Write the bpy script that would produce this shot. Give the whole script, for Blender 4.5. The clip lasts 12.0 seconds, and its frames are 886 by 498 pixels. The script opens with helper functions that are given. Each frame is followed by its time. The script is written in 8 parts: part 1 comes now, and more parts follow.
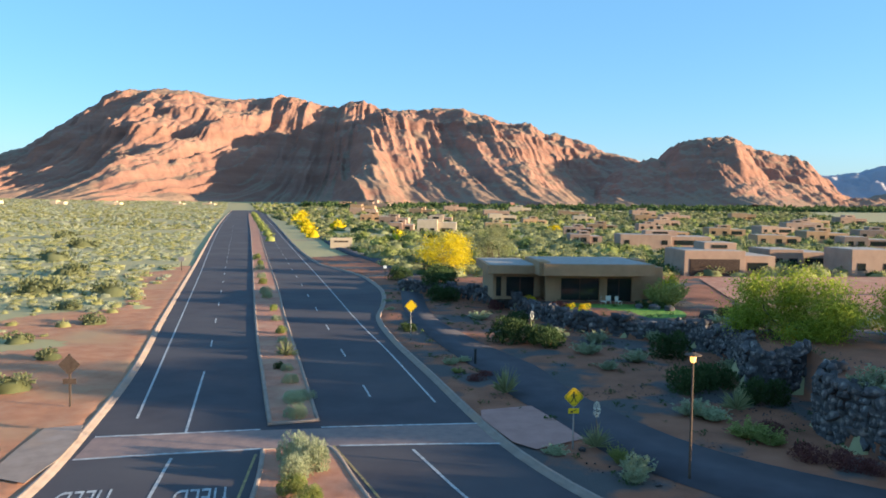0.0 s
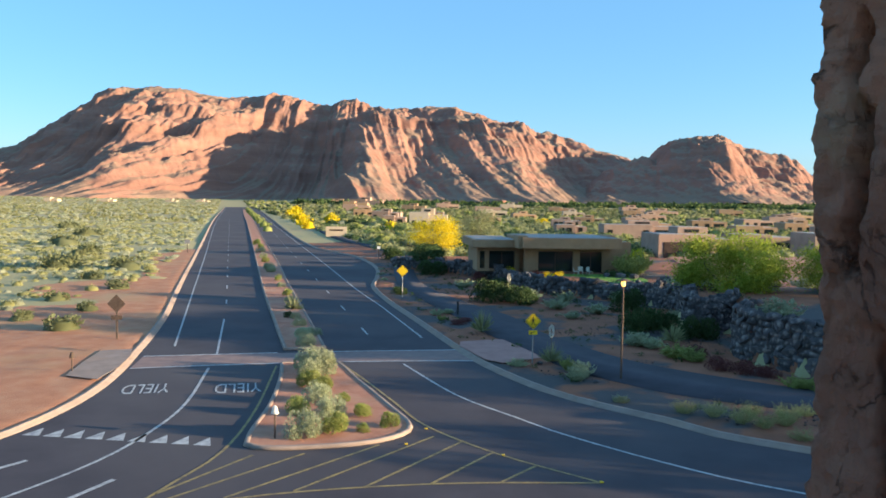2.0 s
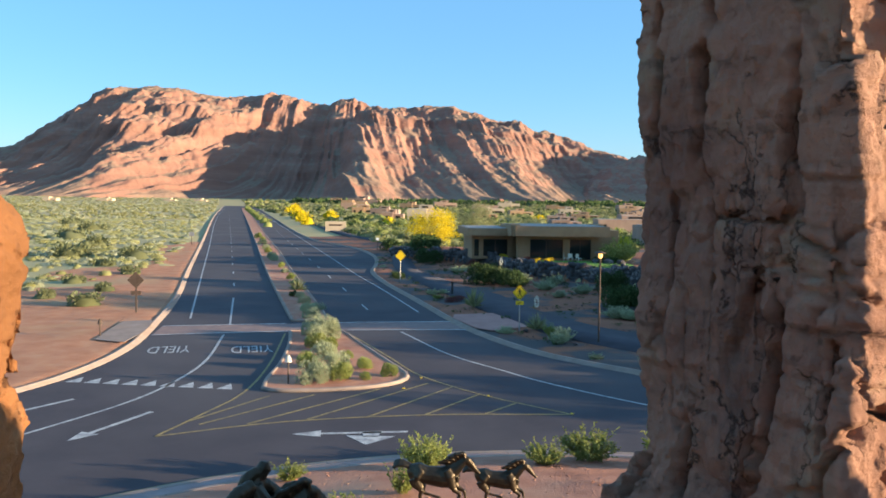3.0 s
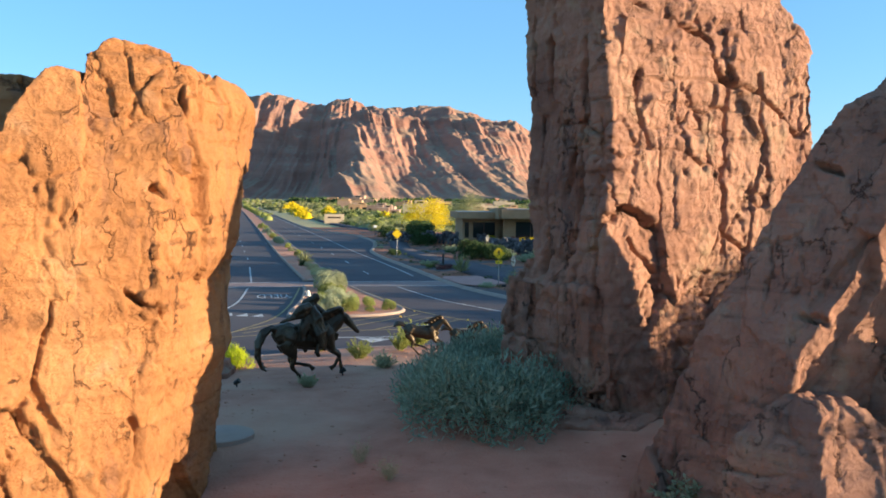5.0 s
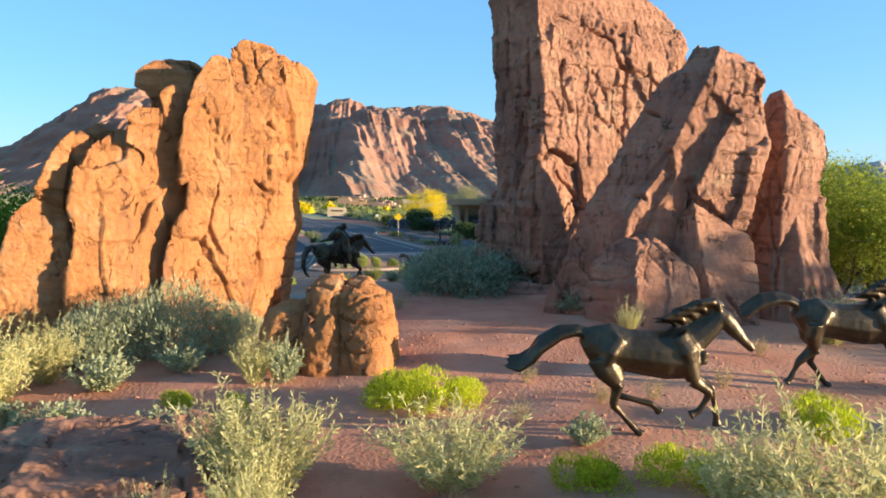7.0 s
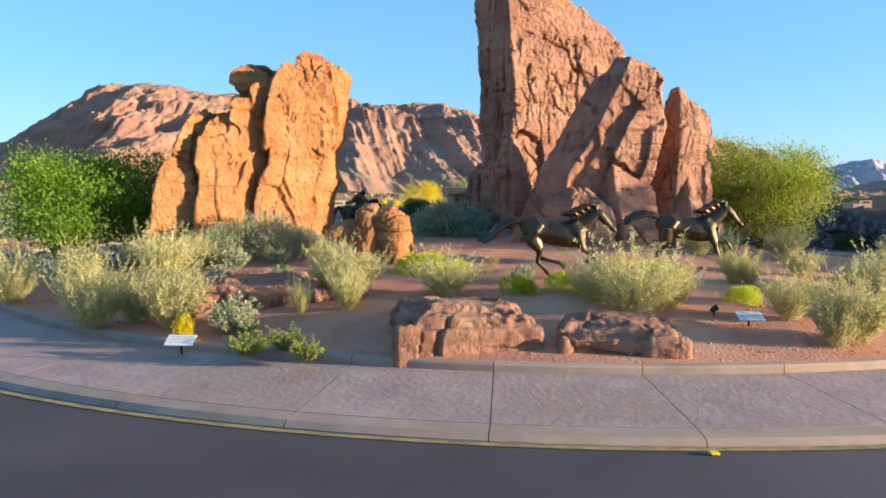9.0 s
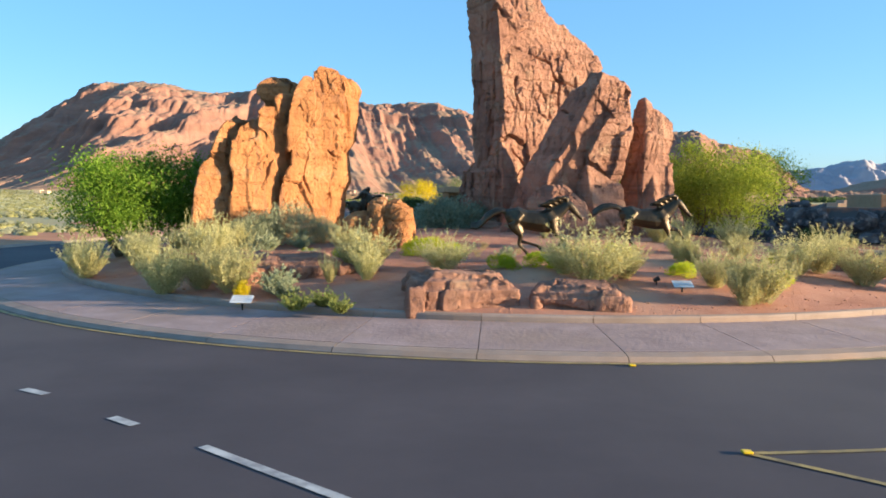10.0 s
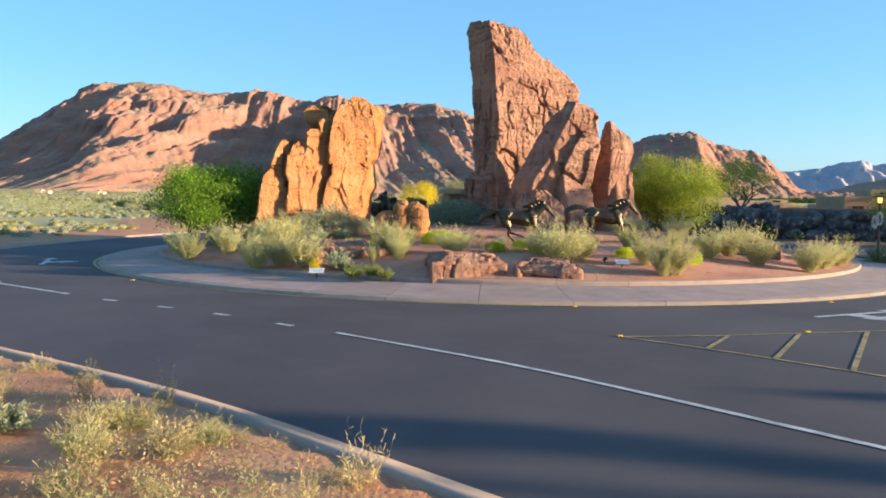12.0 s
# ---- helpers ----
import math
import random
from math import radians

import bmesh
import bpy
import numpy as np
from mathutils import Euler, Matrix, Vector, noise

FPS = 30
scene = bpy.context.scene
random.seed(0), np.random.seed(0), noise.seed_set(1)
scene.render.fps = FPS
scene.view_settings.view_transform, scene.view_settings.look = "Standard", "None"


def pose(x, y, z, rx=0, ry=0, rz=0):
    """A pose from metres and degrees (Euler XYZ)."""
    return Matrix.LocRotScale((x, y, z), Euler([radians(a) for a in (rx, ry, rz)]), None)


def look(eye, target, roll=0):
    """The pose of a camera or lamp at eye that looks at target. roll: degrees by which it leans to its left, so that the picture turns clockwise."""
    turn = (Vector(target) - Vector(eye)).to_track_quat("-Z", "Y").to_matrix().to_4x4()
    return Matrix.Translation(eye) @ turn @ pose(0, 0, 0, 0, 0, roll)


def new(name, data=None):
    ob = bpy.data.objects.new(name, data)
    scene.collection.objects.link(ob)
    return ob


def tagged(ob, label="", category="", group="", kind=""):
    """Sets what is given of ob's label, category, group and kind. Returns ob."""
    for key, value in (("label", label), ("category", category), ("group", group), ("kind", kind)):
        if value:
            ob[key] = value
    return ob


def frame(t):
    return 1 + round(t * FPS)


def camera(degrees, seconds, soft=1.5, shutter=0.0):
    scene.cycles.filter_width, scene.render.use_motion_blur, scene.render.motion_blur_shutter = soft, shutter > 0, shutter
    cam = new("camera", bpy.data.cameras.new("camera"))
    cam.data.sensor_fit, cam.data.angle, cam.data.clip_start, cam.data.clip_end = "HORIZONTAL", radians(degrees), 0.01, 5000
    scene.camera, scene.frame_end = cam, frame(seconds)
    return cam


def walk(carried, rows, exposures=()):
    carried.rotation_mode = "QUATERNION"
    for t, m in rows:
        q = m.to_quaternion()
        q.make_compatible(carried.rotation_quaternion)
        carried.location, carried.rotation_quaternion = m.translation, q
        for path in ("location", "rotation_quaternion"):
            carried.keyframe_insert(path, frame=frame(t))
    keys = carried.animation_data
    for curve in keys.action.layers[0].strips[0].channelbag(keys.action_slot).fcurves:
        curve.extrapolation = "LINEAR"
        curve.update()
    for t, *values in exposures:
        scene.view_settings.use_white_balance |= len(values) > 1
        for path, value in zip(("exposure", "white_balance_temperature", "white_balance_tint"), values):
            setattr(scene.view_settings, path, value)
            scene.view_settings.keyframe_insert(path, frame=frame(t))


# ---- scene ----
cam = camera(58.5, 12.0, soft=1.75)
PATH = [
    (0, pose(-4.832, 8.258, 11.253, 86.661, 0, 1.791) @ pose(0, 0, 0, 0, 0, 0.708)),
    (0.5, pose(-4.646, 6.101, 10.733, 86.648, 0, 1.721) @ pose(0, 0, 0, 0, 0, 0.700)),
    (1, pose(-4.461, 3.842, 10.239, 86.616, 0, 1.605) @ pose(0, 0, 0, 0, 0, 0.715)),
    (1.5, pose(-4.269, 1.640, 9.727, 86.657, 0, 1.492) @ pose(0, 0, 0, 0, 0, 0.697)),
    (2, pose(-4.070, -0.401, 9.161, 86.583, 0, 1.256) @ pose(0, 0, 0, 0, 0, 0.763)),
    (2.5, pose(-3.885, -2.468, 8.585, 86.561, 0, 1.183) @ pose(0, 0, 0, 0, 0, 0.708)),
    (4.5, pose(-3.307, -11.268, 6.682, 86.519, 0, 0.881) @ pose(0, 0, 0, 0, 0, 0.626)),
    (5, pose(-3.141, -13.345, 6.207, 86.576, 0, 0.821) @ pose(0, 0, 0, 0, 0, 0.562)),
    (5.5, pose(-2.987, -15.422, 5.764, 86.526, 0, 0.763) @ pose(0, 0, 0, 0, 0, 0.594)),
    (6, pose(-2.900, -17.534, 5.351, 86.538, 0, 0.777) @ pose(0, 0, 0, 0, 0, 0.614)),
    (6.5, pose(-2.816, -19.712, 4.939, 86.524, 0, 0.786) @ pose(0, 0, 0, 0, 0, 0.552)),
    (7, pose(-2.737, -21.933, 4.496, 86.575, 0, 0.776) @ pose(0, 0, 0, 0, 0, 0.552)),
    (7.5, pose(-2.678, -24.140, 4.094, 86.521, 0, 0.707) @ pose(0, 0, 0, 0, 0, 0.570)),
    (9.5, pose(-2.752, -33.067, 3.081, 86.374, 0, 0.232) @ pose(0, 0, 0, 0, 0, 0.678)),
    (10, pose(-2.820, -35.317, 3.043, 86.358, 0, -0.009) @ pose(0, 0, 0, 0, 0, 0.755)),
    (10.5, pose(-2.887, -37.554, 3.055, 86.408, 0, -0.134) @ pose(0, 0, 0, 0, 0, 0.784)),
    (11, pose(-2.995, -39.791, 3.062, 86.383, 0, -0.120) @ pose(0, 0, 0, 0, 0, 0.760)),
    (11.5, pose(-3.119, -41.971, 3.081, 86.366, 0, -0.194) @ pose(0, 0, 0, 0, 0, 0.761)),
    (12, pose(-3.286, -44.094, 3.134, 86.385, 0, -0.149) @ pose(0, 0, 0, 0, 0, 0.828)),
]
walk(cam, PATH)

# ------------------------------------------------------------------ world, sun, exposure
SUN_AZ, SUN_EL = -10.0, 9.0          # degrees: from +x towards +y, and above the horizon
scene.view_settings.exposure = 1.37
world = bpy.data.worlds.new("world")
scene.world = world
world.use_nodes = True
wn = world.node_tree.nodes
sky = wn.new("ShaderNodeTexSky")
sky.sky_type, sky.sun_disc = "NISHITA", False
sky.sun_elevation, sky.sun_rotation = radians(SUN_EL), radians(90 - SUN_AZ)
sky.air_density, sky.dust_density, sky.ozone_density, sky.altitude = 1.0, 1.1, 3.2, 600
wn["Background"].inputs["Strength"].default_value = 0.125
tone = wn.new("ShaderNodeHueSaturation")
tone.inputs["Saturation"].default_value = 1.2
haze = wn.new("ShaderNodeMix")                  # thin even haze over the clear sky
haze.data_type = "RGBA"
haze.inputs["Factor"].default_value = 0.45
haze.inputs["B"].default_value = (1.1, 2.25, 3.6, 1)
world.node_tree.links.new(sky.outputs[0], tone.inputs["Color"])
world.node_tree.links.new(tone.outputs[0], haze.inputs["A"])
world.node_tree.links.new(haze.outputs["Result"], wn["Background"].inputs["Color"])

sun_data = bpy.data.lights.new("sun", "SUN")
sun_data.energy, sun_data.angle, sun_data.color = 5.4, radians(0.53), (1.0, 0.795, 0.525)
sun_lamp = new("sun", sun_data)
ca, sa, ce, se = math.cos(radians(SUN_AZ)), math.sin(radians(SUN_AZ)), math.cos(radians(SUN_EL)), math.sin(radians(SUN_EL))
sun_lamp.matrix_world = look((0, 0, 60), (-ca * ce, -sa * ce, 60 - se))

# ------------------------------------------------------------------ numeric noise
RNG = np.random.default_rng(7)


def hash3(ix, iy, iz, seed=0):
    h = (ix.astype(np.int64) * 374761393 + iy.astype(np.int64) * 668265263 + iz.astype(np.int64) * 2147483647 + seed * 1274126177) & 0xFFFFFFFF
    h = ((h ^ (h >> 13)) * 1274126177) & 0xFFFFFFFF
    h = ((h ^ (h >> 16)) * 2246822519) & 0xFFFFFFFF
    return ((h ^ (h >> 15)) & 0xFFFFFF) / float(0x1000000)


def vnoise(p, seed=0):
    """Smooth value noise at the rows of p, from -1 to 1."""
    i = np.floor(p)
    f = p - i
    f = f * f * (3 - 2 * f)
    i = i.astype(np.int64)
    out = 0.0
    for dx in (0, 1):
        for dy in (0, 1):
            for dz in (0, 1):
                w = (f[:, 0] if dx else 1 - f[:, 0]) * (f[:, 1] if dy else 1 - f[:, 1]) * (f[:, 2] if dz else 1 - f[:, 2])
                out = out + w * hash3(i[:, 0] + dx, i[:, 1] + dy, i[:, 2] + dz, seed)
    return out * 2 - 1


def fbm(p, octaves=4, seed=0, gain=0.5):
    out, amp, q = 0.0, 1.0, np.array(p, float)
    for k in range(octaves):
        out = out + amp * vnoise(q, seed + k)
        amp *= gain
        q = q * 2.03 + 11.7
    return out


def ridged(p, octaves=4, seed=0):
    out, amp, q = 0.0, 1.0, np.array(p, float)
    for k in range(octaves):
        out = out + amp * (1 - 2 * np.abs(vnoise(q, seed + k)))
        amp *= 0.5
        q = q * 2.03 + 5.3
    return out


def cells(p, seed=0):
    """Nearest and second nearest cell distance, the nearest cell's random value, and a slanting plane over it."""
    i = np.floor(p).astype(np.int64)
    d1, d2, val, tilt = np.full(len(p), 9.0), np.full(len(p), 9.0), np.zeros(len(p)), np.zeros(len(p))
    for dx in (-1, 0, 1):
        for dy in (-1, 0, 1):
            for dz in (-1, 0, 1):
                cx, cy, cz = i[:, 0] + dx, i[:, 1] + dy, i[:, 2] + dz
                q = np.stack([cx + hash3(cx, cy, cz, seed), cy + hash3(cx, cy, cz, seed + 1), cz + hash3(cx, cy, cz, seed + 2)], 1)
                d = np.linalg.norm(p - q, axis=1)
                near = d < d1
                d2 = np.where(near, d1, np.minimum(d2, d))
                val = np.where(near, hash3(cx, cy, cz, seed + 3), val)
                g = np.stack([hash3(cx, cy, cz, seed + k) - 0.5 for k in (4, 6, 7)], 1)
                tilt = np.where(near, ((p - q) * g).sum(1) * 2, tilt)
                d1 = np.where(near, d, d1)
    return d1, d2, val, tilt


def smooth(a, b, x):
    t = np.clip((np.asarray(x, float) - a) / (b - a), 0, 1)
    return t * t * (3 - 2 * t)


# ------------------------------------------------------------------ materials
def material(name, rough=0.8, metal=0.0, spec=0.3):
    m = bpy.data.materials.new(name)
    m.use_nodes = True
    b = m.node_tree.nodes["Principled BSDF"]
    b.inputs["Roughness"].default_value, b.inputs["Metallic"].default_value = rough, metal
    b.inputs["Specular IOR Level"].default_value = spec
    return m, m.node_tree.nodes, m.node_tree.links, b


def ramp(nodes, stops):
    r = nodes.new("ShaderNodeValToRGB")
    el = r.color_ramp.elements
    while len(el) < len(stops):
        el.new(0.5)
    for e, (pos, col) in zip(el, stops):
        e.position, e.color = pos, (*col, 1)
    return r


def surface(name, stops, scale=1.0, rough=0.85, metal=0.0, spec=0.3, bump=0.3, bump_scale=8.0, bump_dist=0.02,
            stretch=(1, 1, 1), detail=6.0, second=None, random=0.0, island=0.0, coords="Object"):
    """A grained surface: a colour ramp over noise, a second layer of stains, relief, and a random tone for each piece."""
    m, n, l, b = material(name, rough, metal, spec)
    tc = n.new("ShaderNodeTexCoord")
    if coords == "World":
        geo = n.new("ShaderNodeNewGeometry")
        src = geo.outputs["Position"]
    else:
        src = tc.outputs["Object"]
    mp = n.new("ShaderNodeMapping")
    mp.inputs["Scale"].default_value = stretch
    l.new(src, mp.inputs["Vector"])
    a = n.new("ShaderNodeTexNoise")
    a.inputs["Scale"].default_value, a.inputs["Detail"].default_value, a.inputs["Roughness"].default_value = scale, detail, 0.6
    l.new(mp.outputs[0], a.inputs["Vector"])
    r = ramp(n, stops)
    l.new(a.outputs["Fac"], r.inputs["Fac"])
    col = r.outputs["Color"]
    if second:
        sc, lo, hi, colour = second
        a2 = n.new("ShaderNodeTexNoise")
        a2.inputs["Scale"].default_value, a2.inputs["Detail"].default_value = sc, 5.0
        l.new(mp.outputs[0], a2.inputs["Vector"])
        r2 = ramp(n, [(lo, (0, 0, 0)), (hi, (1, 1, 1))])
        l.new(a2.outputs["Fac"], r2.inputs["Fac"])
        mx = n.new("ShaderNodeMix")
        mx.data_type = "RGBA"
        mx.inputs["B"].default_value = (*colour, 1)
        l.new(r2.outputs["Color"], mx.inputs["Factor"])
        l.new(col, mx.inputs["A"])
        col = mx.outputs["Result"]
    for amount, kind in ((random, "ob"), (island, "island")):
        if amount:
            if kind == "ob":
                src2 = n.new("ShaderNodeObjectInfo").outputs["Random"]
            else:
                src2 = n.new("ShaderNodeNewGeometry").outputs["Random Per Island"]
            mr = n.new("ShaderNodeMapRange")
            mr.inputs["To Min"].default_value, mr.inputs["To Max"].default_value = 1 - amount, 1 + amount
            l.new(src2, mr.inputs["Value"])
            hs = n.new("ShaderNodeHueSaturation")
            l.new(mr.outputs[0], hs.inputs["Value"])
            l.new(col, hs.inputs["Color"])
            col = hs.outputs["Color"]
    l.new(col, b.inputs["Base Color"])
    if bump:
        nb = n.new("ShaderNodeTexNoise")
        nb.inputs["Scale"].default_value, nb.inputs["Detail"].default_value = bump_scale, 8.0
        l.new(mp.outputs[0], nb.inputs["Vector"])
        bp = n.new("ShaderNodeBump")
        bp.inputs["Strength"].default_value, bp.inputs["Distance"].default_value = bump, bump_dist
        l.new(nb.outputs["Fac"], bp.inputs["Height"])
        l.new(bp.outputs["Normal"], b.inputs["Normal"])
    return m


def leaf_material(name, dark, light, trans=0.25):
    m, n, l, b = material(name, 0.7, 0.0, 0.15)
    isl = n.new("ShaderNodeNewGeometry")
    r = ramp(n, [(0.0, dark), (1.0, light)])
    l.new(isl.outputs["Random Per Island"], r.inputs["Fac"])
    ob = n.new("ShaderNodeObjectInfo")
    mr = n.new("ShaderNodeMapRange")
    mr.inputs["To Min"].default_value, mr.inputs["To Max"].default_value = 0.82, 1.15
    l.new(ob.outputs["Random"], mr.inputs["Value"])
    hs = n.new("ShaderNodeHueSaturation")
    l.new(mr.outputs[0], hs.inputs["Value"])
    l.new(r.outputs["Color"], hs.inputs["Color"])
    l.new(hs.outputs["Color"], b.inputs["Base Color"])
    tr = n.new("ShaderNodeBsdfTranslucent")
    l.new(hs.outputs["Color"], tr.inputs["Color"])
    mix = n.new("ShaderNodeMixShader")
    mix.inputs[0].default_value = trans
    l.new(b.outputs[0], mix.inputs[1])
    l.new(tr.outputs[0], mix.inputs[2])
    l.new(mix.outputs[0], n["Material Output"].inputs["Surface"])
    return m


ASPHALT = surface("asphalt", [(0.3, (0.048, 0.041, 0.048)), (0.7, (0.073, 0.062, 0.069))], 0.35, 0.85, bump=0.25, bump_scale=60, bump_dist=0.01,
                  second=(0.09, 0.45, 0.7, (0.086, 0.075, 0.078)), coords="World")
TRAIL = surface("trail_asphalt", [(0.3, (0.052, 0.047, 0.055)), (0.7, (0.078, 0.070, 0.080))], 0.6, 0.9, bump=0.25, bump_scale=50, bump_dist=0.01, coords="World")
WHITE = surface("white_road_paint", [(0.35, (0.24, 0.24, 0.25)), (0.6, (0.50, 0.50, 0.49))], 3.0, 0.7, bump=0.2, bump_scale=50, coords="World")
YELLOW = surface("yellow_road_paint", [(0.35, (0.17, 0.13, 0.07)), (0.6, (0.36, 0.26, 0.10))], 3.0, 0.7, bump=0.2, bump_scale=50, coords="World")
KERB = surface("tinted_concrete", [(0.3, (0.25, 0.185, 0.15)), (0.7, (0.35, 0.265, 0.22))], 1.2, 0.9, bump=0.3, bump_scale=40, random=0.06,
               second=(0.5, 0.5, 0.75, (0.36, 0.24, 0.17)), coords="World")
APRON = surface("apron_concrete", [(0.3, (0.26, 0.185, 0.175)), (0.7, (0.37, 0.27, 0.25))], 1.5, 0.9, bump=0.7, bump_scale=9, random=0.07,
                second=(0.35, 0.48, 0.72, (0.30, 0.21, 0.17)), coords="World")
BRICK = surface("crossing_concrete", [(0.3, (0.20, 0.14, 0.13)), (0.7, (0.30, 0.20, 0.17))], 1.5, 0.9, bump=0.3, bump_scale=20, coords="World")
PAD = surface("red_concrete", [(0.3, (0.36, 0.18, 0.145)), (0.7, (0.46, 0.24, 0.195))], 1.0, 0.9, bump=0.2, bump_scale=30, coords="World")
SOIL = surface("red_soil", [(0.25, (0.32, 0.125, 0.074)), (0.5, (0.43, 0.192, 0.122)), (0.8, (0.51, 0.258, 0.170))], 0.9, 0.95, bump=0.7, bump_scale=14, bump_dist=0.04,
               second=(0.25, 0.5, 0.75, (0.48, 0.28, 0.18)), coords="World")
VERGE = surface("sandy_verge", [(0.25, (0.36, 0.145, 0.075)), (0.5, (0.45, 0.20, 0.108)), (0.8, (0.50, 0.275, 0.16))], 0.7, 0.95, bump=0.7, bump_scale=12, bump_dist=0.04,
               second=(0.12, 0.5, 0.7, (0.43, 0.26, 0.14)), coords="World")
DESERT = surface("desert_ground", [(0.3, (0.34, 0.17, 0.10)), (0.5, (0.40, 0.24, 0.14)), (0.75, (0.42, 0.31, 0.18))], 0.12, 0.95, bump=0.6, bump_scale=6, bump_dist=0.05,
                 second=(0.03, 0.22, 0.42, (0.37, 0.32, 0.16)), coords="World")
BERM = surface("planting_bed_soil", [(0.3, (0.20, 0.076, 0.042)), (0.6, (0.31, 0.118, 0.064)), (0.8, (0.35, 0.15, 0.09))], 0.4, 0.95, bump=0.6, bump_scale=12, bump_dist=0.05,
               second=(0.16, 0.5, 0.56, (0.085, 0.075, 0.072)), coords="World")
LAWN = surface("lawn_grass", [(0.3, (0.10, 0.20, 0.03)), (0.7, (0.17, 0.30, 0.05))], 3.0, 0.9, bump=0.8, bump_scale=60, bump_dist=0.04, coords="World")
BARK = surface("bark", [(0.3, (0.10, 0.075, 0.05)), (0.7, (0.20, 0.15, 0.10))], 6.0, 0.9, bump=0.6, bump_scale=30)
LAVA = surface("lava_stone", [(0.3, (0.035, 0.032, 0.034)), (0.6, (0.085, 0.075, 0.075)), (0.85, (0.16, 0.14, 0.13))], 2.0, 0.95, bump=0.8, bump_scale=12, bump_dist=0.05,
               random=0.35, island=0.35, second=(1.3, 0.58, 0.70, (0.24, 0.21, 0.19)))
STUCCO = surface("tan_stucco", [(0.3, (0.34, 0.21, 0.12)), (0.7, (0.42, 0.27, 0.16))], 0.8, 0.95, bump=0.3, bump_scale=30, random=0.12)
VILLA_STUCCO = surface("brown_stucco", [(0.3, (0.33, 0.20, 0.11)), (0.7, (0.41, 0.255, 0.145))], 0.8, 0.95, bump=0.3, bump_scale=30)
STUCCO_B = surface("rose_stucco", [(0.3, (0.31, 0.20, 0.15)), (0.7, (0.40, 0.27, 0.20))], 0.5, 0.95, bump=0.3, bump_scale=20, random=0.15)
STUCCO_C = surface("pale_stucco", [(0.3, (0.44, 0.34, 0.24)), (0.7, (0.55, 0.44, 0.32))], 0.5, 0.95, bump=0.3, bump_scale=20, random=0.12)
ROOFING = surface("roof_gravel", [(0.3, (0.30, 0.26, 0.23)), (0.7, (0.40, 0.36, 0.33))], 2.0, 0.95, bump=0.4, bump_scale=40)
BROWN = surface("brown_metal", [(0.3, (0.055, 0.035, 0.028)), (0.7, (0.085, 0.055, 0.042))], 3.0, 0.5, 0.4, bump=0.1)
RUST = surface("rusted_post", [(0.3, (0.075, 0.05, 0.038)), (0.7, (0.13, 0.09, 0.068))], 6.0, 0.8, 0.2, bump=0.2, bump_scale=40)
POST_GREY = surface("grey_steel", [(0.3, (0.30, 0.29, 0.28)), (0.7, (0.40, 0.39, 0.38))], 4.0, 0.5, 0.6, bump=0.1)
SIGN_YELLOW = surface("sign_yellow", [(0.3, (0.80, 0.50, 0.01)), (0.7, (0.86, 0.56, 0.02))], 2.0, 0.45, bump=0.05)
BLACK = surface("black_paint", [(0.3, (0.015, 0.015, 0.015)), (0.7, (0.03, 0.03, 0.03))], 3.0, 0.6, bump=0.05)
CREAM = surface("cream_enamel", [(0.3, (0.62, 0.56, 0.46)), (0.7, (0.72, 0.66, 0.55))], 3.0, 0.5, bump=0.05)
WHITE_PAINT = surface("white_enamel", [(0.3, (0.70, 0.70, 0.70)), (0.7, (0.80, 0.80, 0.78))], 3.0, 0.5, bump=0.05)
PLAQUE = surface("engraved_plaque", [(0.3, (0.55, 0.56, 0.57)), (0.7, (0.66, 0.67, 0.68))], 3.0, 0.6, 0.0, bump=0.05)
BRONZE = surface("patinated_bronze", [(0.3, (0.045, 0.034, 0.026)), (0.6, (0.08, 0.061, 0.041)), (0.85, (0.14, 0.108, 0.062))], 2.2, 0.42, 0.85, spec=0.5, bump=0.25, bump_scale=16, bump_dist=0.02)
ROSE_DARK = surface("dark_red_leaf", [(0.3, (0.10, 0.03, 0.03)), (0.7, (0.16, 0.05, 0.04))], 3.0, 0.8)


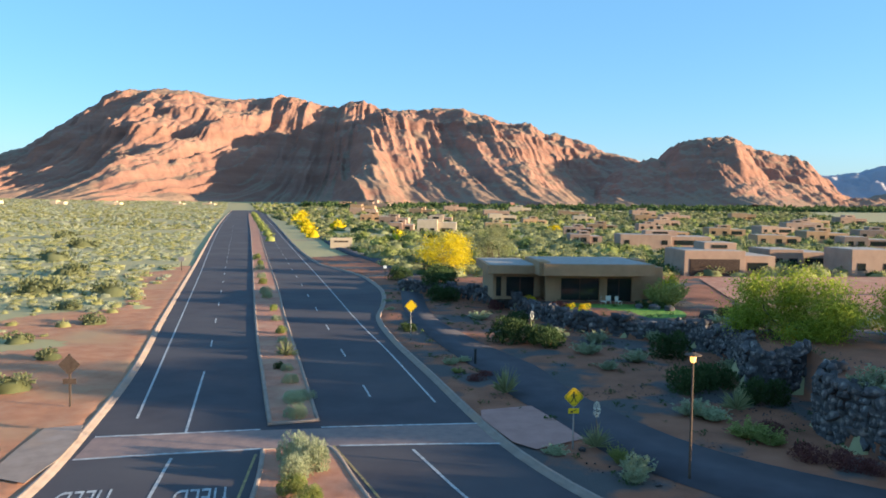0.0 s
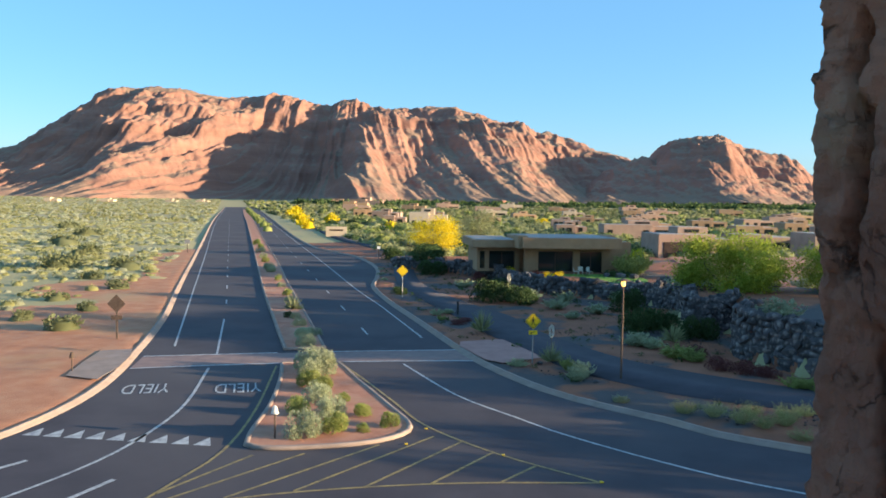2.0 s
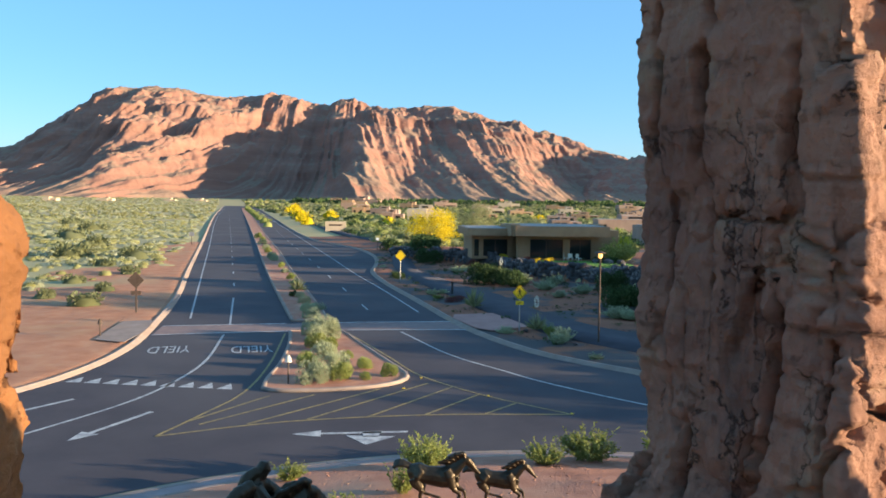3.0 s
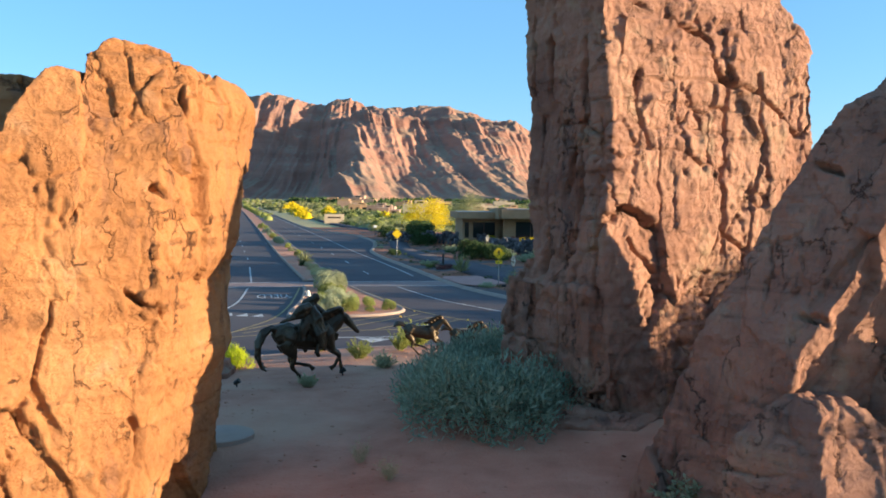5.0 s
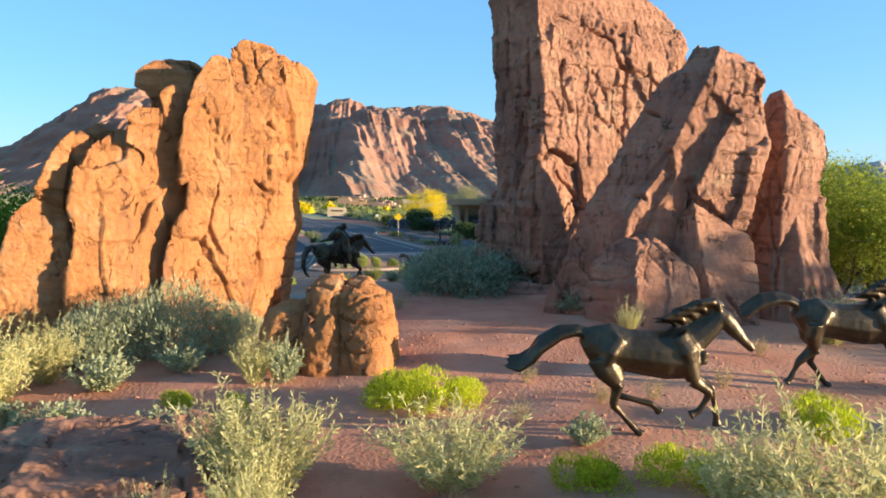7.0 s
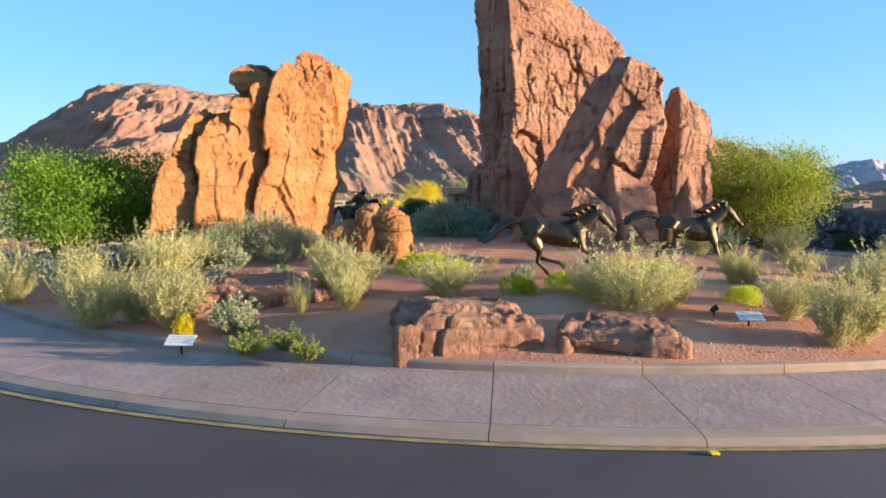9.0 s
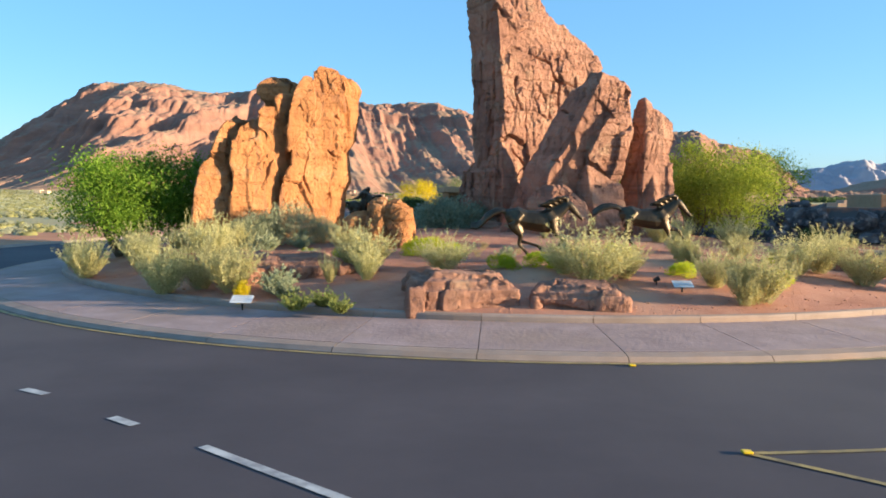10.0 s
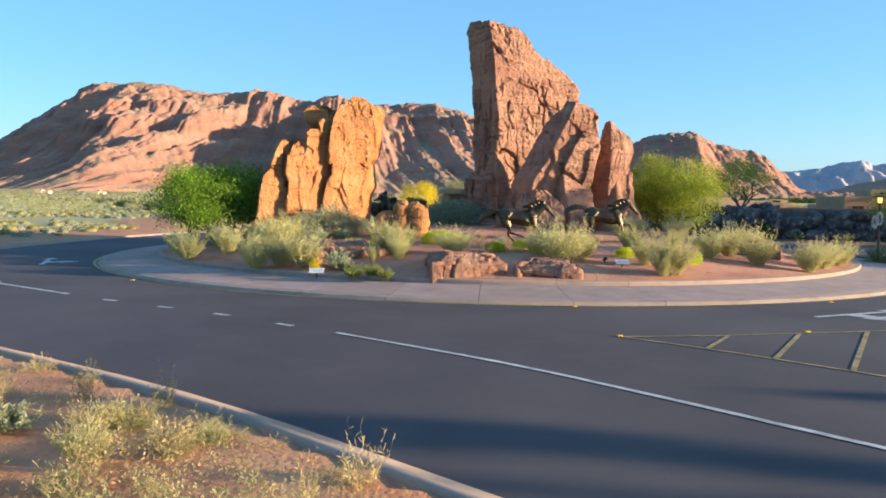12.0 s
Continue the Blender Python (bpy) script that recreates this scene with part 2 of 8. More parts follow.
def rock_material(name, stops, dark, grey, seams=1.0):
    """Weathered sandstone: broad tone, level bedding tint, dark varnish streaks, grey lichen, hairline joints and sandy relief."""
    m, n, l, b = material(name, 0.92, 0.0, 0.2)
    geo = n.new("ShaderNodeNewGeometry")

    def noise_tex(scale, detail, rough, stretch=None):
        t = n.new("ShaderNodeTexNoise")
        t.inputs["Scale"].default_value, t.inputs["Detail"].default_value, t.inputs["Roughness"].default_value = scale, detail, rough
        if stretch:
            mp = n.new("ShaderNodeMapping")
            mp.inputs["Scale"].default_value = stretch
            l.new(geo.outputs["Position"], mp.inputs["Vector"])
            l.new(mp.outputs[0], t.inputs["Vector"])
        else:
            l.new(geo.outputs["Position"], t.inputs["Vector"])
        return t

    def layer(base, mask, colour):
        mx = n.new("ShaderNodeMix")
        mx.data_type = "RGBA"
        mx.inputs["B"].default_value = (*colour, 1)
        l.new(mask, mx.inputs["Factor"])
        l.new(base, mx.inputs["A"])
        return mx.outputs["Result"]

    def maths(op, a, c=None, k=None):
        q = n.new("ShaderNodeMath")
        q.operation = op
        for i, v in enumerate((a, c, k)):
            if v is None:
                continue
            if isinstance(v, (int, float)):
                q.inputs[i].default_value = v
            else:
                l.new(v, q.inputs[i])
        return q.outputs[0]

    a = noise_tex(0.55, 9.0, 0.62)
    r = ramp(n, stops)
    l.new(a.outputs["Fac"], r.inputs["Fac"])
    bed = noise_tex(1.0, 6.0, 0.6, (0.35, 0.35, 5.0))
    rb = ramp(n, [(0.50, (0, 0, 0)), (0.68, (0.35, 0.35, 0.35))])
    l.new(bed.outputs["Fac"], rb.inputs["Fac"])
    s = noise_tex(1.3, 8.0, 0.65, (1.6, 1.6, 0.16))
    rs = ramp(n, [(0.55, (0, 0, 0)), (0.68, (0.62, 0.62, 0.62))])
    l.new(s.outputs["Fac"], rs.inputs["Fac"])
    g = noise_tex(1.1, 10.0, 0.6)
    rg = ramp(n, [(0.58, (0, 0, 0)), (0.70, (0.5, 0.5, 0.5))])
    l.new(g.outputs["Fac"], rg.inputs["Fac"])
    sp = noise_tex(16.0, 6.0, 0.7)
    rp = ramp(n, [(0.56, (0, 0, 0)), (0.70, (0.5, 0.5, 0.5))])
    l.new(sp.outputs["Fac"], rp.inputs["Fac"])
    col = layer(r.outputs["Color"], rb.outputs["Color"], tuple(0.72 * c for c in stops[0][1]))
    col = layer(col, rs.outputs["Color"], dark)
    col = layer(col, rg.outputs["Color"], grey)
    col = layer(col, rp.outputs["Color"], tuple(0.62 * c for c in stops[1][1]))
    # relief: sand grain, level laminae, and hairline joints that come and go
    wv = n.new("ShaderNodeVectorMath")
    wv.operation = "MULTIPLY_ADD"
    wv.inputs[1].default_value = (1.5, 1.5, 1.5)
    l.new(g.outputs["Color"], wv.inputs[0])
    l.new(geo.outputs["Position"], wv.inputs[2])
    mq = n.new("ShaderNodeMapping")
    mq.inputs["Scale"].default_value = (1, 1, 0.28)
    l.new(wv.outputs[0], mq.inputs["Vector"])
    vo = n.new("ShaderNodeTexVoronoi")
    vo.feature = "DISTANCE_TO_EDGE"
    vo.inputs["Scale"].default_value = 1.5
    l.new(mq.outputs[0], vo.inputs["Vector"])
    mr = n.new("ShaderNodeMapRange")
    mr.interpolation_type = "SMOOTHSTEP"
    mr.inputs["From Max"].default_value, mr.inputs["To Min"].default_value, mr.inputs["To Max"].default_value = 0.022, -0.8 * seams, 0.0
    l.new(vo.outputs["Distance"], mr.inputs["Value"])
    gate = ramp(n, [(0.50, (0, 0, 0)), (0.56, (1, 1, 1))])
    l.new(s.outputs["Fac"], gate.inputs["Fac"])
    joints = maths("MULTIPLY", mr.outputs[0], gate.outputs["Color"])
    grain = noise_tex(9.0, 12.0, 0.72)
    crackle = n.new("ShaderNodeTexVoronoi")
    crackle.feature = "DISTANCE_TO_EDGE"
    crackle.inputs["Scale"].default_value = 3.4
    l.new(mq.outputs[0], crackle.inputs["Vector"])
    fine = n.new("ShaderNodeMapRange")
    fine.interpolation_type = "SMOOTHSTEP"
    fine.inputs["From Max"].default_value, fine.inputs["To Min"].default_value, fine.inputs["To Max"].default_value = 0.05, -0.45 * seams, 0.0
    l.new(crackle.outputs["Distance"], fine.inputs["Value"])
    joints = maths("MULTIPLY_ADD", maths("MULTIPLY", fine.outputs[0], rb.outputs["Color"]), 2.0, joints)
    height = maths("MULTIPLY_ADD", grain.outputs["Fac"], 0.75, joints)
    height = maths("MULTIPLY_ADD", bed.outputs["Fac"], 0.18, height)
    bp = n.new("ShaderNodeBump")
    # the joint lines of the relief also get a darker tone
    joint_tone = maths("MINIMUM", maths("MULTIPLY", joints, -0.7), 0.6)
    col = layer(col, joint_tone, tuple(0.45 * c for c in dark))
    l.new(col, b.inputs["Base Color"])
    bp.inputs["Strength"].default_value, bp.inputs["Distance"].default_value = 1.0, 0.11
    l.new(height, bp.inputs["Height"])
    l.new(bp.outputs["Normal"], b.inputs["Normal"])
    return m


ROCK = rock_material("red_sandstone", [(0.30, (0.30, 0.130, 0.053)), (0.5, (0.425, 0.183, 0.072)), (0.72, (0.515, 0.246, 0.107))], (0.21, 0.105, 0.072), (0.40, 0.29, 0.19))
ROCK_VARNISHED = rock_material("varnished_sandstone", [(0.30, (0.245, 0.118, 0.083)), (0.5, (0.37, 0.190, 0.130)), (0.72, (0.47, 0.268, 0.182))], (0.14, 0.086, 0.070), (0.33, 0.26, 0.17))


def mountain_material():
    """Red cliffs with banded strata; grey-green scrub where the slope is gentle."""
    m, n, l, b = material("red_rock_mountain", 0.95, 0.0, 0.1)
    geo = n.new("ShaderNodeNewGeometry")
    mp = n.new("ShaderNodeMapping")
    mp.inputs["Scale"].default_value = (0.004, 0.004, 0.035)
    l.new(geo.outputs["Position"], mp.inputs["Vector"])
    a = n.new("ShaderNodeTexNoise")
    a.inputs["Scale"].default_value, a.inputs["Detail"].default_value, a.inputs["Roughness"].default_value = 1.0, 10.0, 0.65
    l.new(mp.outputs[0], a.inputs["Vector"])
    r = ramp(n, [(0.3, (0.23, 0.116, 0.086)), (0.5, (0.29, 0.152, 0.112)), (0.7, (0.35, 0.194, 0.145))])
    l.new(a.outputs["Fac"], r.inputs["Fac"])
    sep = n.new("ShaderNodeSeparateXYZ")
    l.new(geo.outputs["Normal"], sep.inputs[0])
    fn = n.new("ShaderNodeTexNoise")
    fn.inputs["Scale"].default_value, fn.inputs["Detail"].default_value = 0.012, 8.0
    l.new(geo.outputs["Position"], fn.inputs["Vector"])
    ad = n.new("ShaderNodeMath")
    ad.operation = "MULTIPLY_ADD"
    ad.inputs[1].default_value = 0.55
    l.new(fn.outputs["Fac"], ad.inputs[0])
    l.new(sep.outputs["Z"], ad.inputs[2])
    mr = n.new("ShaderNodeMapRange")
    mr.inputs["From Min"].default_value, mr.inputs["From Max"].default_value = 1.02, 1.18
    mr.inputs["To Max"].default_value = 0.45
    l.new(ad.outputs[0], mr.inputs["Value"])
    mx = n.new("ShaderNodeMix")
    mx.data_type = "RGBA"
    mx.inputs["B"].default_value = (0.30, 0.24, 0.16, 1)
    l.new(mr.outputs[0], mx.inputs["Factor"])
    l.new(r.outputs["Color"], mx.inputs["A"])
    l.new(mx.outputs["Result"], b.inputs["Base Color"])
    nb = n.new("ShaderNodeTexNoise")
    nb.inputs["Scale"].default_value, nb.inputs["Detail"].default_value = 0.045, 12.0
    l.new(geo.outputs["Position"], nb.inputs["Vector"])
    bp = n.new("ShaderNodeBump")
    bp.inputs["Strength"].default_value, bp.inputs["Distance"].default_value = 0.7, 9.0
    l.new(nb.outputs["Fac"], bp.inputs["Height"])
    l.new(bp.outputs["Normal"], b.inputs["Normal"])
    return m


MOUNTAIN = mountain_material()
# the haze of distance is put into these pale bluish rock tones
FAR_MOUNTAIN = surface("haze_tinted_far_mountain", [(0.3, (0.30, 0.28, 0.33)), (0.6, (0.40, 0.37, 0.40)), (0.8, (0.52, 0.48, 0.48))], 0.004, 0.95, bump=0.6, bump_scale=0.02, bump_dist=15, coords="World")
m_glass, _n, _l, _b = material("tinted_glass", 0.05, 0.0, 0.6)
_b.inputs["Base Color"].default_value = (0.02, 0.025, 0.025, 1)
GLASS = m_glass
m_lamp, _n, _l, _b = material("lit_lamp_lens", 0.4)
_b.inputs["Base Color"].default_value = (0.8, 0.6, 0.3, 1)
_b.inputs["Emission Color"].default_value = (1.0, 0.48, 0.10, 1)
_b.inputs["Emission Strength"].default_value = 0.9
LAMP_LENS = m_lamp
m_water, _n, _l, _b = material("pond_water", 0.08, 0.0, 0.6)
_b.inputs["Base Color"].default_value = (0.03, 0.05, 0.06, 1)
WATER = m_water

SAGE = leaf_material("sage_leaf", (0.40, 0.38, 0.16), (0.66, 0.60, 0.31), 0.4)
SILVER = leaf_material("silver_leaf", (0.28, 0.31, 0.18), (0.44, 0.46, 0.29), 0.35)
BLUEGREEN = leaf_material("blue_green_leaf", (0.14, 0.19, 0.13), (0.30, 0.37, 0.26), 0.3)
LIME = leaf_material("lime_leaf", (0.32, 0.38, 0.012), (0.58, 0.62, 0.05), 0.5)
GREEN = leaf_material("green_leaf", (0.09, 0.18, 0.018), (0.25, 0.38, 0.045), 0.5)
PALO = leaf_material("palo_verde_leaf", (0.21, 0.27, 0.03), (0.44, 0.48, 0.075), 0.55)
LEAFY = leaf_material("yellow_green_leaf", (0.20, 0.23, 0.06), (0.38, 0.40, 0.13), 0.4)
GOLD = leaf_material("yellow_blossom", (0.50, 0.38, 0.01), (0.75, 0.58, 0.02), 0.3)
DARKGREEN = leaf_material("dark_green_leaf", (0.035, 0.06, 0.02), (0.08, 0.12, 0.04))
OLIVE = leaf_material("olive_leaf", (0.16, 0.17, 0.075), (0.30, 0.31, 0.155), 0.35)
FIELD = leaf_material("desert_scrub_leaf", (0.28, 0.27, 0.10), (0.42, 0.40, 0.18), 0.4)
PALE = leaf_material("pale_scrub_leaf", (0.34, 0.35, 0.22), (0.48, 0.48, 0.33), 0.4)
STRAW = leaf_material("dry_grass", (0.32, 0.25, 0.12), (0.52, 0.42, 0.22))


# ------------------------------------------------------------------ mesh helpers
def mesh_from(name, verts, faces, mat=None, smooth_shade=False):
    me = bpy.data.meshes.new(name)
    verts = np.asarray(verts, float).reshape(-1, 3)
    if isinstance(faces, np.ndarray):
        k = faces.shape[1]
        me.vertices.add(len(verts))
        me.vertices.foreach_set("co", verts.ravel())
        me.loops.add(faces.size)
        me.loops.foreach_set("vertex_index", faces.astype(np.int32).ravel())
        me.polygons.add(len(faces))
        me.polygons.foreach_set("loop_start", np.arange(len(faces), dtype=np.int32) * k)
        me.polygons.foreach_set("loop_total", np.full(len(faces), k, dtype=np.int32))
        me.update(calc_edges=True)
    else:
        me.from_pydata(verts.tolist(), [], faces)
        me.update()
    if smooth_shade:
        me.polygons.foreach_set("use_smooth", np.ones(len(me.polygons), dtype=bool))
    if mat:
        me.materials.append(mat)
    return me


def part(name, me, parent=None, label="", m=None):
    ob = new(name, me)
    if m is not None:
        ob.matrix_basis = m
    if parent is not None:
        ob.parent = parent
    return tagged(ob, label)


def from_bm(name, bm, mat, smooth_shade=False):
    me = bpy.data.meshes.new(name)
    bm.normal_update()
    bm.to_mesh(me)
    bm.free()
    me.materials.append(mat)
    if smooth_shade:
        me.polygons.foreach_set("use_smooth", np.ones(len(me.polygons), dtype=bool))
    return me


def box_mesh(name, x0, x1, y0, y1, z0, z1, mat, bevel=0.0):
    bm = bmesh.new()
    bmesh.ops.create_cube(bm, size=1.0)
    for v in bm.verts:
        v.co = ((x0 + x1) / 2 + v.co.x * (x1 - x0), (y0 + y1) / 2 + v.co.y * (y1 - y0), (z0 + z1) / 2 + v.co.z * (z1 - z0))
    if bevel:
        bmesh.ops.bevel(bm, geom=bm.edges[:], offset=bevel, segments=2, affect="EDGES", profile=0.5)
    return from_bm(name, bm, mat)


def tube(path, radii, sides=8, caps=True):
    """Verts and faces of a round tube along a path of points."""
    path = [Vector(p) for p in path]
    verts, faces = [], []
    for i, p in enumerate(path):
        d = (path[min(i + 1, len(path) - 1)] - path[max(i - 1, 0)]).normalized()
        side = d.cross(Vector((0.13, 0.31, 0.94)))
        if side.length < 0.1:
            side = d.cross(Vector((1, 0, 0)))
        side.normalize()
        up = side.cross(d)
        for k in range(sides):
            a = 2 * math.pi * k / sides
            r = radii[i] if not isinstance(radii[i], tuple) else 1.0
            ra, rb = (radii[i] if isinstance(radii[i], tuple) else (r, r))
            verts.append(p + side * math.cos(a) * ra + up * math.sin(a) * rb)
    for i in range(len(path) - 1):
        for k in range(sides):
            a, b = i * sides + k, i * sides + (k + 1) % sides
            faces.append((a, b, b + sides, a + sides))
    if caps:
        faces.append(tuple(range(sides))[::-1])
        faces.append(tuple((len(path) - 1) * sides + k for k in range(sides)))
    return [tuple(v) for v in verts], faces


def join_parts(pieces):
    verts, faces = [], []
    for v, f in pieces:
        o = len(verts)
        verts += list(v)
        faces += [tuple(i + o for i in face) for face in f]
    return verts, faces


def quads(centres, along, across):
    """Leaf blades: one quad at each centre, spanned by half vectors."""
    n = len(centres)
    v = np.empty((n, 4, 3))
    v[:, 0], v[:, 1] = centres - along - 0.35 * across, centres + 0.1 * along - across
    v[:, 2], v[:, 3] = centres + along, centres + 0.1 * along + across
    return v.reshape(-1, 3), np.arange(4 * n, dtype=np.int32).reshape(n, 4)


def unit(n, rng):
    v = rng.normal(size=(n, 3))
    return v / np.linalg.norm(v, axis=1, keepdims=True)


def stack_quads(parts_list):
    vs, fs, o = [], [], 0
    for v, f in parts_list:
        vs.append(v)
        fs.append(f + o)
        o += len(v)
    return np.concatenate(vs), np.concatenate(fs)


def strip(line, width_in, width_out, z):
    """A flat band along a line of (x, y)."""
    p = np.asarray(line, float)
    d = np.gradient(p, axis=0)
    nrm = np.stack([d[:, 1], -d[:, 0]], 1) / np.linalg.norm(d, axis=1, keepdims=True)
    a, b = p + nrm * width_in, p + nrm * width_out
    zz = np.full(len(p), z) if np.isscalar(z) else z
    v = np.concatenate([np.c_[a, zz], np.c_[b, zz]])
    n = len(p)
    f = np.array([(i, i + n, i + n + 1, i + 1) for i in range(n - 1)], dtype=np.int32)[:, ::-1]
    return v, f


def spline(points, step=1.0):
    """A smooth line through points (Catmull-Rom), resampled at about step."""
    p = np.asarray(points, float)
    p = np.vstack([2 * p[0] - p[1], p, 2 * p[-1] - p[-2]])
    out = []
    for i in range(1, len(p) - 2):
        k = max(2, int(np.linalg.norm(p[i + 1] - p[i]) / step))
        for t in np.arange(k) / k:
            out.append(0.5 * (2 * p[i] + (p[i + 1] - p[i - 1]) * t + (2 * p[i - 1] - 5 * p[i] + 4 * p[i + 1] - p[i + 2]) * t**2
                              + (3 * p[i] - p[i - 1] - 3 * p[i + 1] + p[i + 2]) * t**3))
    out.append(p[-2])
    return np.array(out)


def inside(poly, x, y):
    """Whether points lie in a polygon."""
    c = np.zeros(np.shape(x), bool)
    px, py = poly[:, 0], poly[:, 1]
    for i in range(len(poly)):
        j = i - 1
        cond = (py[i] > y) != (py[j] > y)
        with np.errstate(divide="ignore", invalid="ignore"):
            c ^= cond & (x < (px[j] - px[i]) * (y - py[i]) / (py[j] - py[i]) + px[i])
    return c


def line_distance(line, x, y):
    d = np.full(np.shape(x), 1e9)
    for i in range(len(line) - 1):
        a, b = line[i], line[i + 1]
        ab = b - a
        t = np.clip(((x - a[0]) * ab[0] + (y - a[1]) * ab[1]) / (ab @ ab + 1e-9), 0, 1)
        d = np.minimum(d, np.hypot(x - a[0] - t * ab[0], y - a[1] - t * ab[1]))
    return d

# ------------------------------------------------------------------ plan of roads and ground
def along(u, v):
    """A place on the avenue: u metres along it from the roundabout, v metres across to its right."""
    return (-0.287 * u + 0.958 * v, 0.958 * u + 0.287 * v)


KERB_LEFT = spline([along(950, -3.6), along(650, -6.5), along(369, -8.8), along(150, -8.7), along(90, -8.7), along(65, -8.6), (-23.2, 45.5), (-21.4, 37), (-21.2, 31),
                    (-22.2, 26.5), (-24.6, 20.5), (-26.6, 13), (-27.8, 4), (-27.4, -6), (-24.5, -15), (-19.5, -22), (-14.5, -26.8),
                    (-11.8, -28.8), (-7.5, -31.9), (-3.0, -36.0), (3, -42), (12, -52), (30, -72)], 1.5)
KERB_RIGHT = spline([(54, -58), (42, -41), (33, -28), (28.5, -17), (27.8, -8), (28, 2), (26, 12), (21, 20), (14, 26), (8.6, 29.3), (6.3, 30.9),
                     (4.8, 32.8), (2.6, 34.9), (0.2, 37.9), (-2.3, 43.1), (-4.1, 48.6), along(58, 10.2), along(72, 10.4), along(84, 11.3), along(94, 13.6),
                     along(106, 15.8), along(118, 16.6), along(130, 16.4), along(143, 14.2), along(156, 12.6), along(212, 12.8), along(372, 16.8), along(836, 28), along(950, 31)], 1.5)
ROAD_EDGE = np.vstack([KERB_LEFT, KERB_RIGHT])
WALL_A = spline([(-13, 108), (-6, 100), (-0.3, 93.2), (4, 79.5), (8.2, 75.2), (13, 72), (14.4, 66), (13.4, 60), (12.4, 55.2), (15.5, 56.2)], 0.6)
WALL_C = spline([(18.4, 31), (20.5, 27.4), (24, 24.4), (29, 21.8), (36, 19.5), (44, 18)], 0.6)
WALL_B = spline([(15.5, 51), (13.6, 49.2), (12.9, 46.6), (14.0, 43.6), (16.4, 40), (21, 37.3), (30, 36)], 0.6)
TERRACE = np.vstack([WALL_A, WALL_B, [(58, 30), (70, 60), (70, 128), (-13, 128)]])


def terrace_height(y):
    return 1.2 + 1.3 * smooth(77, 62, y)


def ground_z(x, y):
    x, y = np.asarray(x, float), np.asarray(y, float)
    z = 0.10 + 0.06 * vnoise(np.stack([x * 0.13, y * 0.13, x * 0], -1).reshape(-1, 3), 5).reshape(x.shape)
    near = (np.abs(x) < 69) & (y > -69) & (y < 166)
    d = line_distance(ROAD_EDGE[::2], x, y)
    z = np.where(near, -0.14 + (z + 0.14) * smooth(0.3, 2.0, d), -0.14)
    z = np.where(inside(ROAD_EDGE, x, y), -0.14, z)
    t = inside(TERRACE, x, y) * smooth(69, 45, x) * smooth(127, 112, y)
    z = z + t * terrace_height(y)
    far = np.hypot(x, y)
    return z + 9.0 * smooth(900, 1700, far)


def axis(lo, hi, step, far_lo, far_hi):
    a = np.arange(lo, hi + step, step)
    out, k = [hi], step
    while out[-1] < far_hi:
        k *= 1.16
        out.append(out[-1] + k)
    back, k = [lo], step
    while back[-1] > far_lo:
        k *= 1.16
        back.append(back[-1] - k)
    return np.concatenate([back[:0:-1], a, out[1:]])


def grid_mesh(name, X, Y, Z, mat, smooth_shade=True):
    ny, nx = X.shape
    i = np.arange(nx * ny).reshape(ny, nx)
    f = np.stack([i[:-1, :-1], i[:-1, 1:], i[1:, 1:], i[1:, :-1]], -1).reshape(-1, 4)
    return mesh_from(name, np.stack([X, Y, Z], -1).reshape(-1, 3), f, mat, smooth_shade)


def verge_edge(x, y):
    """How far the bare verge reaches from the western kerb."""
    p = np.stack([x * 0.09, y * 0.09, x * 0], -1).reshape(-1, 3)
    return 9 + 6 * vnoise(p, 71).reshape(np.shape(x)) + 6 * smooth(80, 45, y)


# the planted bed has a sheet of its own, so the ground dips beneath it
bed_line = np.vstack([KERB_RIGHT[(KERB_RIGHT[:, 1] > 8) & (KERB_RIGHT[:, 1] < 165)], [along(200, 40), (68, 178), (68, 9), (29, 8)]])
gx, gy = np.meshgrid(axis(-70, 70, 1.25, -4500, 4500), axis(-70, 168, 1.25, -1500, 4800))
ground = tagged(new("ground", grid_mesh("ground", gx, gy, ground_z(gx, gy) - 0.5 * (inside(bed_line, gx, gy) & (gx < 66) & (gy < 170)) - 0.3 * ((line_distance(KERB_LEFT[::2], gx, gy) < verge_edge(gx, gy) - 2.2) & (gx > -62) & (gx < -3) & (gy > -57) & (gy < 137)), DESERT)), "red sandy desert ground reaching the mountains", "ground", kind="structure")

# road sheet
bm = bmesh.new()
bm.faces.new([bm.verts.new((x, y, 0.0)) for x, y in ROAD_EDGE])
bmesh.ops.triangulate(bm, faces=bm.faces[:])
road = tagged(new("road", from_bm("road", bm, ASPHALT)), "dark asphalt avenue and roundabout with worn lanes", "road", kind="structure")


def kerb_mesh(name, line, mat, height=0.15, gutter=0.30, sign=1.0):
    """A kerb with its gutter pan: section points (offset outwards, height) carried along a line."""
    section = [(-gutter, 0.006), (-gutter, 0.012), (-0.02, 0.02), (0.03, height - 0.02), (0.06, height), (0.19, height), (0.22, height - 0.03), (0.26, -0.15)]
    p = np.asarray(line, float)
    d = np.gradient(p, axis=0)
    nrm = sign * np.stack([d[:, 1], -d[:, 0]], 1) / np.linalg.norm(d, axis=1, keepdims=True)
    v = np.concatenate([np.c_[p + nrm * o, np.full(len(p), h)] for o, h in section])
    n, k = len(p), len(section)
    f = np.array([(s * n + i, s * n + i + 1, (s + 1) * n + i + 1, (s + 1) * n + i) for s in range(k - 1) for i in range(n - 1)], dtype=np.int32)
    if sign < 0:
        f = f[:, ::-1]
    return mesh_from(name, v, f, mat)


